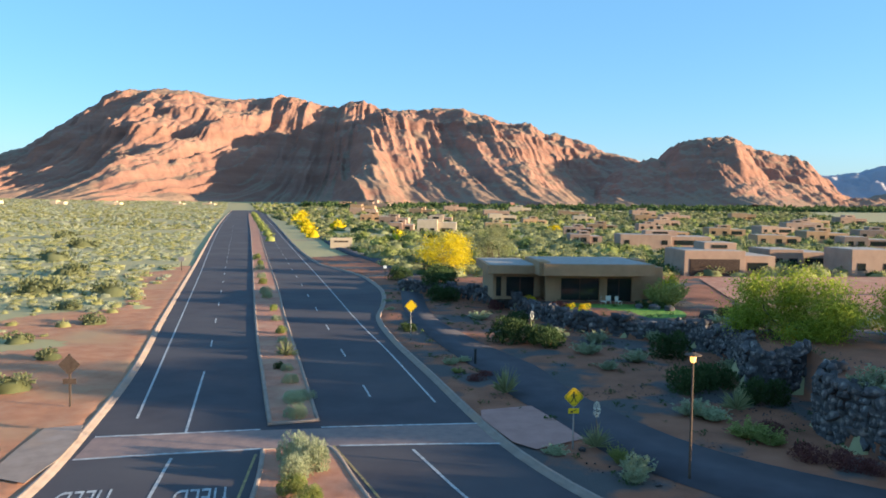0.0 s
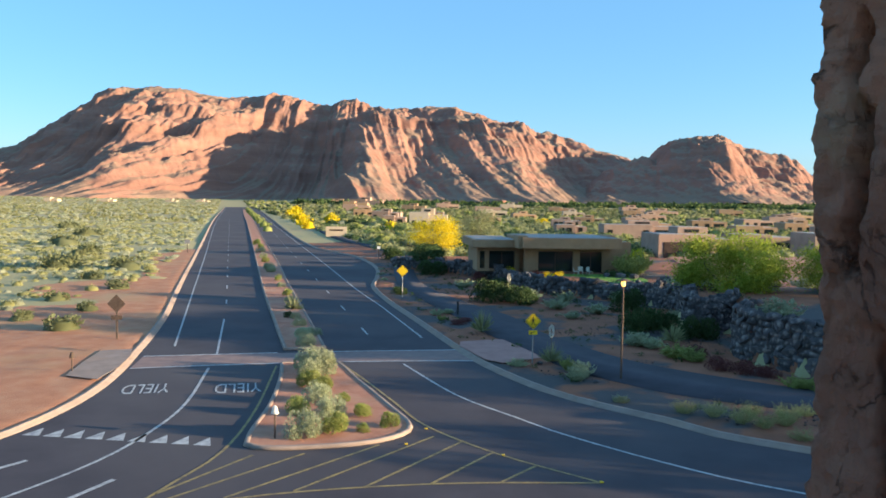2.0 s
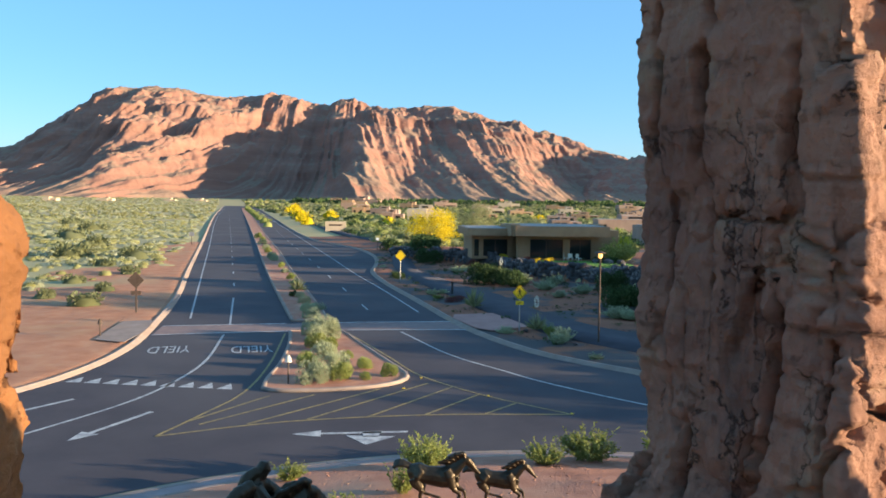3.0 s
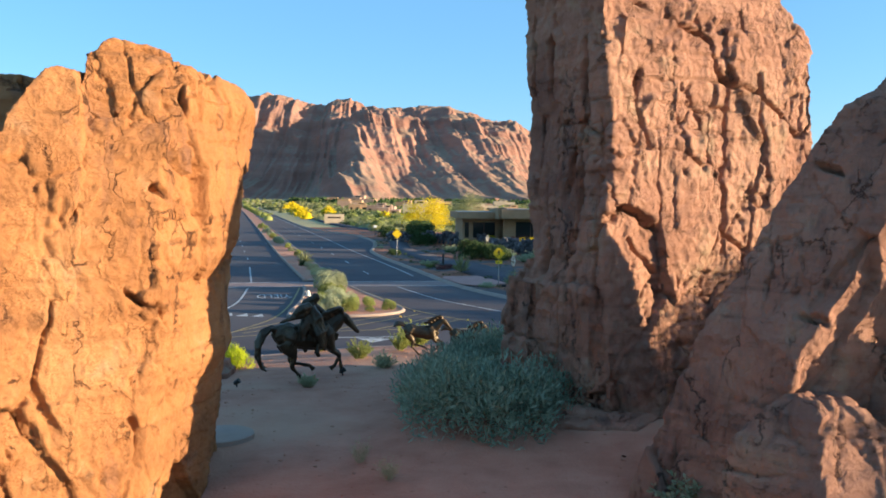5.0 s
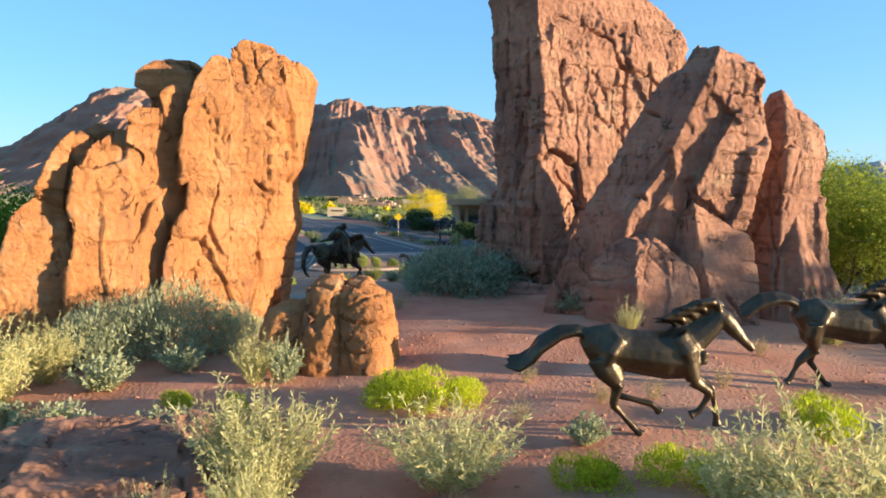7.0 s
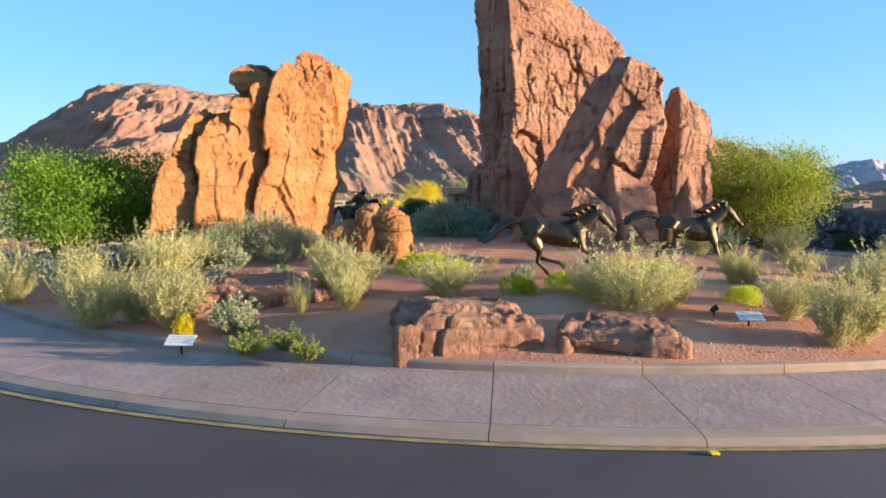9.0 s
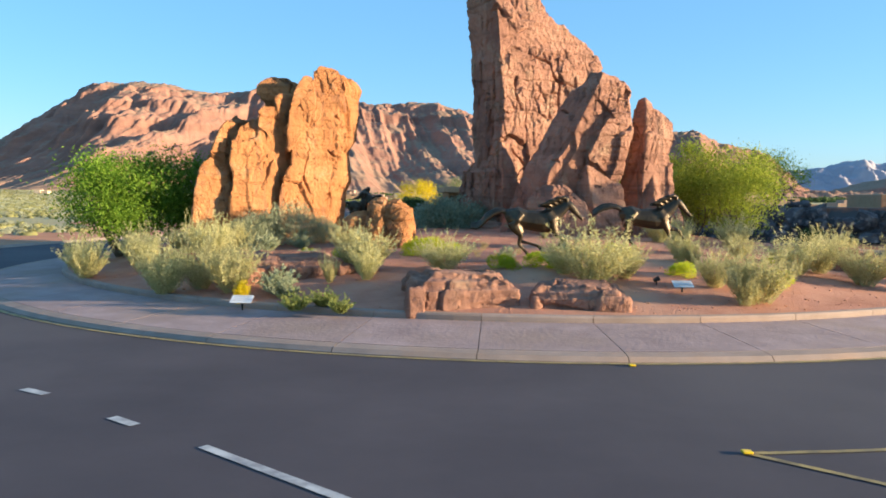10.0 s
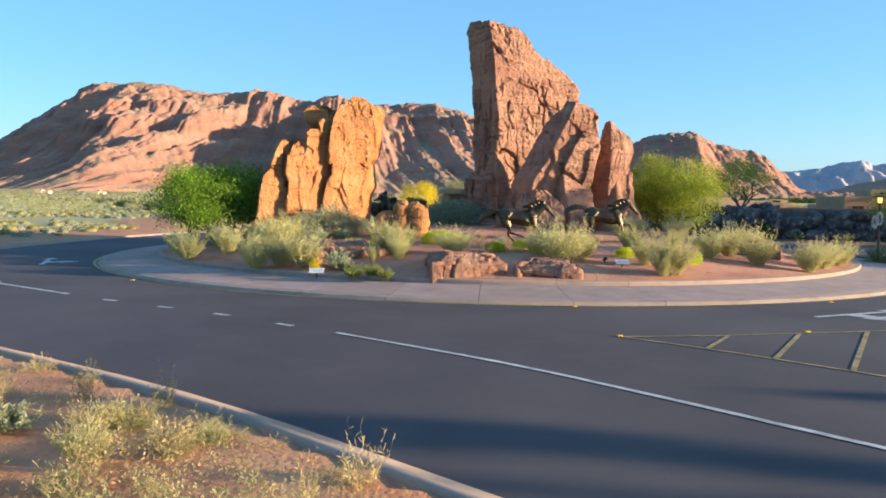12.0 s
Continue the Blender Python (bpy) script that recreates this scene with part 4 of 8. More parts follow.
def weathered(name, blocks, seed, voxel=0.042, mat=ROCK, cuts=(), clefts=(), plate=0.10, crack=0.09, rough=1.0, grain=1.0, worn=2, joint=1.3):
    """Fuses blocks into one stone, wears its edges round, then breaks its faces into tilted plates, joints, bedding ledges and pits."""
    verts, faces = join_parts(blocks)
    V = np.array(verts, float)
    for nrm, at in cuts:
        nv = np.array(nrm, float)
        nv /= np.linalg.norm(nv)
        V = V - np.clip((V - np.array(at, float)) @ nv, 0, None)[:, None] * nv
    raw = mesh_from(name, V, faces)
    bm = bmesh.new()
    bm.from_mesh(raw)
    bmesh.ops.recalc_face_normals(bm, faces=bm.faces[:])
    bm.to_mesh(raw)
    bm.free()
    ob = new(name, raw)
    mod = ob.modifiers.new("fuse", "REMESH")
    mod.mode, mod.voxel_size = "VOXEL", voxel
    wear = ob.modifiers.new("wear", "SMOOTH")
    wear.factor, wear.iterations = 0.5, worn
    deps = bpy.context.evaluated_depsgraph_get()
    deps.update()
    me = bpy.data.meshes.new_from_object(ob.evaluated_get(deps))
    bpy.data.objects.remove(ob)
    n = len(me.vertices)
    P, N = np.empty(n * 3), np.empty(n * 3)
    me.vertices.foreach_get("co", P)
    me.vertices.foreach_get("normal", N)
    P, N = P.reshape(-1, 3), N.reshape(-1, 3)
    Q = P * grain + seed * 3.1
    fine = np.stack([fbm(Q * 2.1 + k * 9, 3, seed + k, 0.6) for k in range(3)], 1)
    wide = np.stack([vnoise(Q * 0.5 + k * 13, seed + 20 + k) for k in range(3)], 1)
    # broad spalled faces, taller than wide, each tilted its own way, with an open joint here and there
    d1, d2, val, tilt = cells((Q + 0.35 * wide + 0.05 * fine) * np.array([0.62, 0.62, 0.30]), seed + 5)
    disp = plate * (1.0 * (val - 0.5) + 1.5 * tilt) / grain
    open_j = smooth(0.05, 0.3, vnoise(Q * np.array([0.7, 0.7, 0.45]) + 7, seed + 60))
    disp = disp - joint * crack * open_j * (1 - smooth(0.012, 0.04, d2 - d1)) / grain
    # smaller flakes inside them
    s1, s2, sv, st = cells((Q + 0.16 * wide + 0.07 * fine) * np.array([1.7, 1.7, 0.9]) + 3, seed + 9)
    patch = smooth(-0.25, 0.35, vnoise(Q * 0.55 + 21, seed + 61))
    disp = disp + 0.42 * plate * patch * ((sv - 0.5) + 1.2 * st) / grain
    disp = disp - 0.6 * joint * crack * patch * smooth(-0.05, 0.2, vnoise(Q * 1.1 + 2, seed + 67)) * (1 - smooth(0.03, 0.085, s2 - s1)) / grain
    # chips
    t1, t2, tv, tt = cells((Q + 0.06 * fine) * np.array([4.6, 4.6, 3.4]) + 8, seed + 13)
    disp = disp + 0.13 * plate * ((tv - 0.5) + 1.0 * tt) * rough / grain
    # bedding: thin level seams, broken off in places, with slight steps across them
    bed = P[:, 2] * 1.9 + 0.35 * wide[:, 0] + 0.10 * fine[:, 1] + 0.25 * P[:, 0] * 0.3
    layer = np.floor(bed)
    step = hash3(layer.astype(np.int64), layer.astype(np.int64) * 0 + seed, layer.astype(np.int64) * 0, seed) - 0.5
    seam = smooth(0.0, 0.35, vnoise(Q * 0.6 + 3, seed + 62))
    disp = disp + 0.035 * step * seam - 0.07 * seam * smooth(0.88, 0.97, np.abs(bed - layer - 0.5) * 2)
    disp = disp + rough * (0.03 * vnoise(Q * 0.8, seed + 63) + 0.020 * fbm(Q * 4.2, 4, seed + 64, 0.75))
    for line, depth, width in clefts:
        ln = np.array(line, float)
        d = np.full(n, 9.0)
        W = P + 0.06 * fine
        for a, b in zip(ln[:-1], ln[1:]):
            t = np.clip((W - a) @ (b - a) / ((b - a) @ (b - a)), 0, 1)
            d = np.minimum(d, np.linalg.norm((W - a - t[:, None] * (b - a)) * np.array([1, 0.55, 1]), axis=1))
        disp = disp - 1.35 * depth * (1 - smooth(0.2 * width, 0.65 * width, d))
    P = P + N * disp[:, None]
    me.vertices.foreach_set("co", P.ravel())
    me.polygons.foreach_set("use_smooth", np.ones(len(me.polygons), dtype=bool))
    me.materials.clear()
    me.materials.append(mat)
    me.update()
    return me


def formation(name, columns, label):
    base = tagged(new(name), label, "rock")
    for part_name, me in columns:
        part(part_name, me, base)
    return base


# the western outcrop: a tall slab with a finger and a block on its shoulder, a knob behind, and pillars stepping down from it
MAIN_SLAB = block((0.5, (-9.35, -4.65), (-7.75, -3.05), (-7.27, -0.6), (-7.6, 1.5), (-9.6, 1.0)), (1.8, (-9.3, -4.55), (-7.6, -2.88), (-7.32, -0.6), (-7.6, 1.5), (-9.6, 1.0)),
                  (3.3, (-9.2, -4.4), (-7.42, -2.65), (-7.20, -0.6), (-7.5, 1.5), (-9.6, 1.0)), (3.8, (-9.1, -4.25), (-7.25, -2.5), (-6.97, -0.6), (-7.4, 1.5), (-9.5, 1.0)),
                  (4.3, (-8.85, -3.95), (-7.2, -2.4), (-7.04, -0.6), (-7.4, 1.5), (-9.4, 1.0)), (5.0, (-8.85, -3.75), (-7.2, -2.5), (-7.07, -0.6), (-7.4, 1.5), (-9.3, 0.9)),
                  (5.5, (-8.9, -3.68), (-7.25, -2.6), (-6.74, -0.6), (-7.2, 1.5), (-9.2, 0.9)), (6.3, (-8.85, -3.5), (-7.2, -2.5), (-6.60, -0.6), (-7.1, 1.5), (-9.1, 0.8)),
                  (7.0, (-8.7, -3.15), (-7.15, -2.38), (-6.57, -0.6), (-7.0, 0.9), (-9.0, 0.7)), (7.3, (-8.5, -2.9), (-7.2, -2.2), (-6.62, -0.6), (-7.0, 0.8), (-8.8, 0.6)))
FINGER = block((4.9, (-8.98, -3.85), (-8.1, -3.22), (-8.0, -1.5), (-8.95, -1.5)), (5.6, (-9.05, -3.85), (-8.02, -3.16), (-8.0, -1.5), (-9.0, -1.5)), (6.6, (-8.98, -3.62), (-8.0, -3.02), (-8.0, -1.5), (-8.95, -1.5)),
               (7.25, (-8.88, -3.3), (-8.06, -2.88), (-8.05, -1.5), (-8.9, -1.5)), (7.7, (-8.72, -3.05), (-8.15, -2.76), (-8.1, -1.6), (-8.75, -1.6)), (7.98, (-8.55, -2.85), (-8.28, -2.68), (-8.25, -1.8), (-8.55, -1.8)))
TOP_BLOCK = block((6.7, (-8.02, -2.78), (-7.05, -2.2), (-6.62, -0.55), (-7.0, 1.2), (-8.2, 0.6)), (7.3, (-8.2, -2.7), (-7.0, -2.0), (-6.54, -0.5), (-6.95, 1.2), (-8.2, 0.6)), (7.7, (-8.27, -2.6), (-6.95, -1.92), (-6.43, -0.45), (-6.9, 1.2), (-8.2, 0.6)),
                  (8.1, (-8.24, -2.45, 8.25), (-7.0, -1.78, 8.05), (-6.54, -0.45, 7.85), (-6.9, 1.0, 7.9), (-8.2, 0.5, 8.25)), (8.4, (-8.0, -2.2, 8.46), (-7.1, -1.6, 8.24), (-6.72, -0.45, 8.05), (-7.0, 0.8, 8.05), (-8.0, 0.3, 8.4)))
KNOB = block((0.5, (-10.4, -2.6), (-8.6, -2.2), (-8.8, 0.8), (-10.4, 0.8)), (6.3, (-10.35, -2.3), (-8.7, -2.1), (-8.8, 0.8), (-10.4, 0.8)), (6.95, (-10.25, -2.6), (-8.9, -2.2), (-8.9, 0.7), (-10.3, 0.7)),
             (7.2, (-10.6, -2.75), (-8.95, -2.3), (-8.9, 0.7), (-10.5, 0.7)), (7.65, (-10.58, -2.6), (-8.95, -2.15), (-9.0, 0.6), (-10.5, 0.6)), (8.0, (-10.2, -2.2), (-9.35, -1.9), (-9.4, 0.3), (-10.3, 0.3)))
STEPS = [block((0.5, (-10.5, -4.9), (-9.1, -3.7), (-9.0, -0.5), (-10.7, -0.5)), (4.55, (-10.45, -4.6), (-9.05, -3.4), (-9.0, -0.5), (-10.7, -0.5)), (4.9, (-10.7, -4.65), (-9.0, -3.3), (-9.0, -0.5), (-10.9, -0.5)), (5.8, (-10.65, -4.4), (-9.1, -3.2), (-9.0, -0.5), (-10.8, -0.5)), (6.1, (-10.45, -4.0), (-9.5, -3.2), (-9.4, -0.8), (-10.5, -0.8))),
         block((4.5, (-9.85, -4.1), (-8.9, -3.1), (-9.0, -0.6), (-10.2, -0.6)), (5.5, (-9.8, -4.0), (-8.9, -3.0), (-9.0, -0.6), (-10.2, -0.6)), (5.75, (-10.1, -4.3), (-8.95, -3.05), (-9.0, -0.6), (-10.2, -0.6)), (6.4, (-10.08, -4.2), (-8.95, -3.0), (-9.0, -0.6), (-10.2, -0.6)), (6.65, (-9.9, -3.9), (-9.3, -3.2), (-9.3, -0.8), (-10.0, -0.8))),
         block((5.4, (-9.50, -3.7), (-8.82, -3.0), (-8.9, -0.6), (-9.6, -0.6)), (6.4, (-9.55, -3.65), (-8.85, -2.9), (-8.9, -0.6), (-9.7, -0.6)), (7.0, (-9.6, -3.5), (-8.95, -2.8), (-8.9, -0.6), (-9.7, -0.6)), (7.18, (-9.4, -3.2), (-9.05, -2.8), (-9.0, -0.8), (-9.4, -0.8)))]
PILLARS = [block((0.5, (-10.9, -5.95), (-9.85, -4.95), (-9.3, -1.0), (-11.2, -1.0)), (2.6, (-10.8, -5.65), (-9.8, -4.8), (-9.3, -1.0), (-11.1, -1.0)), (3.9, (-10.8, -5.4), (-9.85, -4.6), (-9.3, -1.0), (-11.2, -1.0)), (4.2, (-10.95, -5.4), (-9.95, -4.5), (-9.3, -1.0), (-11.2, -1.0)), (5.1, (-10.9, -5.1), (-10.0, -4.3), (-9.5, -1.0), (-11.1, -1.0)), (5.65, (-10.8, -4.7), (-10.15, -4.1), (-9.8, -1.2), (-11.0, -1.2)), (5.9, (-10.7, -4.3), (-10.4, -4.0), (-10.3, -1.5), (-10.8, -1.5))),
           block((0.5, (-10.1, -5.1), (-9.3, -4.15), (-9.2, -1.0), (-10.6, -1.0)), (2.9, (-10.0, -4.9), (-9.3, -4.0), (-9.2, -1.0), (-10.5, -1.0)), (4.0, (-9.95, -4.6), (-9.35, -3.9), (-9.2, -1.0), (-10.4, -1.0)), (4.5, (-9.85, -4.3), (-9.6, -3.95), (-9.5, -1.0), (-10.2, -1.0))),
           block((0.5, (-12.2, -6.3), (-10.9, -5.2), (-11.0, -0.5), (-13.1, -2.6)), (1.9, (-12.15, -6.1), (-10.9, -5.15), (-11.0, -0.5), (-13.0, -2.6)), (3.4, (-12.05, -5.9), (-10.9, -5.0), (-11.0, -0.5), (-12.9, -2.6)), (4.2, (-11.95, -5.6), (-10.9, -4.8), (-11.0, -0.5), (-12.6, -2.4)), (4.5, (-11.7, -5.3), (-10.9, -4.6), (-11.0, -0.5), (-12.3, -2.4)), (5.4, (-11.5, -4.9), (-10.9, -4.3), (-10.9, -0.6), (-12.0, -2.2)), (5.95, (-11.3, -4.4), (-10.9, -3.9), (-10.9, -0.8), (-11.6, -2.0)), (6.2, (-11.2, -3.6), (-11.0, -3.2), (-11.0, -1.2), (-11.4, -1.8)))]
FACE_CLEFTS = ((((-7.95, -3.2, 5.05), (-7.55, -2.85, 4.95), (-7.2, -2.5, 4.72), (-7.1, -2.3, 4.2), (-6.98, -2.1, 3.7)), 0.16, 0.08), (((-8.3, -3.4, 5.6), (-8.05, -3.1, 6.1)), 0.10, 0.07), (((-7.75, -3.0, 6.9), (-7.6, -2.9, 6.2)), 0.10, 0.07),
               (((-7.25, -2.55, 6.35), (-6.95, -2.2, 6.15), (-6.75, -1.8, 5.95)), 0.24, 0.15), (((-7.9, -3.2, 4.3), (-7.85, -3.2, 3.8)), 0.12, 0.07), (((-7.5, -2.8, 3.2), (-7.4, -2.6, 2.0)), 0.12, 0.07), (((-8.85, -3.85, 3.6), (-8.6, -3.8, 3.0)), 0.10, 0.07))
TOP_CLEFTS = ((((-7.0, -1.95, 8.2), (-7.05, -2.0, 7.6), (-6.95, -2.05, 6.9)), 0.20, 0.10), (((-7.65, -2.4, 8.0), (-7.7, -2.5, 7.4)), 0.08, 0.06), (((-8.2, -2.6, 7.62), (-7.0, -1.95, 7.5)), 0.06, 0.05))
formation("left_rock", [("rock_column", weathered("main_slab", [MAIN_SLAB], 3, 0.034, clefts=FACE_CLEFTS, plate=0.085, rough=0.9)),
                        ("rock_column", weathered("finger", [FINGER], 5, 0.042, plate=0.07, rough=0.9, worn=2)),
                        ("rock_block", weathered("top_block", [TOP_BLOCK], 7, 0.034, clefts=TOP_CLEFTS, plate=0.08, worn=2)),
                        ("rock_knob", weathered("knob", [KNOB], 9, 0.05, plate=0.08, worn=3)),
                        *[("rock_column", weathered("step", [q], 11 + 2 * k, 0.045, plate=0.08, worn=2)) for k, q in enumerate(STEPS)],
                        *[("rock_column", weathered("pillar", [q], 21 + 2 * k, 0.045, plate=0.09, worn=3)) for k, q in enumerate(PILLARS)]],
          "tall red sandstone outcrop of fused columns on the mound")

# the tall pillar: a broad sunny face, and a narrow fluted face towards the west
TALL = block((0.5, (-0.1, 2.2), (5.6, 5.7), (3.8, 8.8), (-2.1, 5.4)), (2.0, (0.0, 2.45), (5.5, 5.7), (3.8, 8.8), (-2.05, 5.4)), (3.4, (0.0, 2.55), (5.4, 5.75), (3.7, 8.7), (-1.95, 5.4)), (4.2, (0.0, 2.65), (5.4, 5.75), (3.7, 8.7), (-1.8, 5.45)), (4.9, (-0.05, 2.65), (5.35, 5.75), (3.7, 8.7), (-1.38, 5.45)),
             (6.0, (-0.1, 2.7), (5.35, 5.75), (3.6, 8.6), (-1.25, 5.5)), (7.5, (0.0, 2.75), (5.4, 5.75), (3.6, 8.6), (-1.15, 5.5)), (7.9, (0.0, 2.75), (5.4, 5.75), (3.6, 8.6), (-1.08, 5.5)), (8.5, (-0.1, 2.7), (5.38, 5.75), (3.6, 8.6), (-1.38, 5.5)),
             (9.6, (-0.22, 2.7), (5.25, 5.7), (3.5, 8.6), (-1.5, 5.5)), (10.3, (-0.25, 2.65), (5.0, 5.6), (3.4, 8.6), (-1.45, 5.45)), (11.0, (-0.3, 2.7), (4.3, 5.4), (3.2, 8.5), (-1.55, 5.4)), (11.7, (-0.35, 2.75), (3.1, 4.8), (2.8, 8.3), (-1.65, 5.4)))
CROWN = block((11.2, (-0.3, 2.75), (3.0, 4.7), (2.5, 8.0), (-1.6, 5.4)), (12.1, (-0.4, 2.85), (2.4, 4.5), (2.3, 7.9), (-1.68, 5.4)), (12.9, (-0.5, 3.0), (1.9, 4.4), (1.8, 7.6), (-1.75, 5.4)), (13.5, (-0.6, 3.2), (1.3, 4.3), (1.3, 7.2), (-1.8, 5.4)), (13.85, (-0.6, 3.5), (0.3, 4.2), (0.4, 6.8), (-1.75, 5.4)))
TALL_CLEFTS = ((((0.5, 3.0, 10.3), (1.7, 3.7, 9.9), (2.35, 4.1, 9.75), (2.5, 4.2, 9.2), (3.0, 4.45, 8.85), (3.6, 4.8, 8.75), (5.05, 5.6, 7.8)), 0.26, 0.11), (((2.95, 4.4, 8.85), (2.85, 4.4, 7.5), (2.77, 4.3, 5.2)), 0.30, 0.12),
               (((0.67, 3.1, 8.9), (0.6, 3.1, 8.1), (0.85, 3.25, 7.4)), 0.20, 0.13), (((3.65, 4.8, 9.1), (3.8, 4.9, 7.85), (4.05, 5.05, 6.8)), 0.24, 0.10), (((1.4, 3.55, 7.3), (1.8, 3.75, 6.75), (2.6, 4.25, 6.5)), 0.09, 0.06),
               (((3.4, 4.65, 5.5), (3.3, 4.6, 4.4)), 0.16, 0.08), (((0.45, 3.0, 5.5), (1.2, 3.4, 4.7)), 0.14, 0.12), (((3.15, 4.55, 10.5), (3.5, 4.75, 8.95)), 0.20, 0.09))
FLUTES = ((((-0.9, 4.3, 12.5), (-0.95, 4.4, 9.3), (-1.05, 4.6, 7.9), (-1.1, 4.7, 1.0)), 0.34, 0.14), (((-0.5, 3.45, 12.5), (-0.4, 3.3, 8.8), (-0.5, 3.55, 6.0), (-0.8, 4.1, 1.5)), 0.30, 0.12), (((-0.17, 2.85, 6.8), (-0.3, 3.05, 2.0)), 0.18, 0.08),
          (((-1.3, 5.1, 12.0), (-1.36, 5.2, 8.5)), 0.24, 0.10), (((-1.45, 5.3, 8.2), (-1.0, 4.6, 7.95), (-0.6, 3.75, 8.0), (-0.15, 2.85, 7.6)), 0.18, 0.09), (((-0.63, 3.75, 7.4), (-0.65, 3.8, 3.0)), 0.20, 0.09), (((-1.5, 5.2, 7.0), (-1.6, 5.3, 1.5)), 0.24, 0.10))


def fluted(a, b, out, z0, z1, seed, depth=0.16, broad=0.0):
    """Upright ribs along a face from a to b, each broken into lengths that stand proud by different amounts."""
    rng = np.random.default_rng(seed)
    a, b, out = Vector(a), Vector(b), Vector(out).normalized()
    length = (b - a).length
    e = (b - a) / length
    ribs, s0 = [], 0.0
    while s0 < length - 0.15:
        w = min(0.32 + 0.36 * rng.random() + broad * (0.3 + rng.random()), length - s0)
        z, base = z0, depth * rng.random()
        while z < z1:
            h = 1.2 + 2.6 * rng.random()
            o = base + 0.10 * rng.random() - 0.04
            top = min(z + h, z1)
            lean = 0.06 * rng.normal()
            c = [a + e * (s0 + 0.02) - out * 0.6, a + e * (s0 + 0.05) + out * o, a + e * (s0 + w - 0.05) + out * (o - 0.05 * rng.random()), a + e * (s0 + w - 0.02) - out * 0.6]
            ribs.append(block((z, *[(p.x, p.y) for p in c]), (top + 0.03, *[(p.x + e.x * lean, p.y + e.y * lean) for p in c])))
            z = top
        s0 += w
    return ribs


WEST_RIBS = fluted((-1.30, 5.62), (-0.12, 2.85), (-0.91, -0.41), 0.6, 12.0, 5, 0.14) + fluted((-1.85, 5.5), (-0.35, 2.75), (-0.91, -0.41), 0.5, 4.4, 6, 0.12)
SUN_PLATES = fluted((0.15, 2.82), (5.1, 5.65), (0.49, -0.87), 0.6, 10.0, 9, 0.06, 1.5)
PLINTH = [block((0.6, (-1.3, 2.3), (0.6, 1.9), (1.6, 3.4), (-0.6, 4.2)), (1.75, (-1.2, 2.5), (0.5, 2.15), (1.5, 3.5), (-0.6, 4.2)), (1.95, (-1.0, 2.8), (0.3, 2.5), (1.2, 3.6), (-0.6, 4.2)))]
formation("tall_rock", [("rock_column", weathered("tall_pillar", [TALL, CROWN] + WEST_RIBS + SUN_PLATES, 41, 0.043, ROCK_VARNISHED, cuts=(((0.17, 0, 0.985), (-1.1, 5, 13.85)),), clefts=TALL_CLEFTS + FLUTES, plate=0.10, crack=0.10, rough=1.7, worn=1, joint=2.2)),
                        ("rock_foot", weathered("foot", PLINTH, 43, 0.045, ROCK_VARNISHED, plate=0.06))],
          "very tall red sandstone pillar with deep vertical cracks")

# the stacked rocks to the east: a leaning slab on a foot, propped over a boulder, with a wedge, a pinnacle and a shard beside it
FOOT = block((0.5, (-0.55, -1.1), (0.35, -2.15), (1.2, -1.4), (0.6, 0.6)), (1.8, (-0.35, -1.2), (0.55, -2.3), (1.5, -1.6), (0.9, 0.6)), (2.8, (0.0, -1.3), (1.2, -2.75), (2.4, -1.8), (1.6, 0.6)))
SLAB = block((2.35, (-0.1, -1.2), (1.0, -2.6), (4.0, -1.7), (3.0, 0.8)), (3.1, (0.15, -1.3), (1.2, -2.75), (4.4, -1.75), (3.2, 0.8)), (4.3, (0.55, -1.4), (1.55, -2.75), (4.6, -1.85), (3.4, 0.6)), (5.2, (1.05, -1.45), (2.2, -2.75), (4.75, -1.95), (3.6, 0.4)),
             (6.1, (1.55, -1.5), (2.62, -2.75), (4.85, -2.0), (3.8, 0.2)), (7.2, (2.2, -1.6), (3.15, -2.7), (4.98, -2.05), (4.1, -0.2)), (7.7, (2.5, -1.65), (3.4, -2.65), (4.9, -2.05), (4.25, -0.4)), (7.9, (2.85, -1.65), (3.5, -2.6), (4.7, -2.05), (4.2, -0.5)),
             (8.5, (3.3, -1.65, 8.5), (3.68, -2.45, 8.35), (4.35, -2.0, 8.15), (4.0, -0.9, 8.3)))
SLAB_FACE = block((3.9, (3.0, -2.55), (4.5, -2.1), (4.4, -1.3), (2.9, -1.3)), (4.8, (3.05, -2.75), (4.7, -2.2), (4.5, -1.3), (3.0, -1.3)), (6.0, (3.6, -2.78), (4.92, -2.3), (4.8, -1.4), (3.7, -1.4)), (6.6, (4.0, -2.6), (4.95, -2.25), (4.8, -1.5), (4.0, -1.5)), (6.8, (4.3, -2.4), (4.85, -2.2), (4.7, -1.6), (4.3, -1.6)))
PINNACLE = block((0.5, (4.6, -0.8), (5.6, -1.8), (7.6, -0.9), (6.2, 2.4)), (4.2, (4.9, -0.5), (5.7, -1.4), (7.1, -0.8), (6.6, 2.2)), (5.1, (5.15, -0.4), (5.75, -1.4), (7.0, -0.8), (6.7, 2.2)), (5.8, (5.25, -0.35), (5.78, -1.4), (7.3, -0.7), (6.9, 2.0)), (6.5, (5.32, -0.35), (5.75, -1.35), (7.2, -0.6), (6.8, 1.7)),
                 (7.0, (5.45, -0.35), (5.78, -1.2), (6.7, -0.55), (6.4, 1.2)), (7.4, (5.58, -0.5, 7.42), (5.75, -1.0, 7.5), (6.35, -0.6, 7.15), (6.1, 0.4, 7.1)))
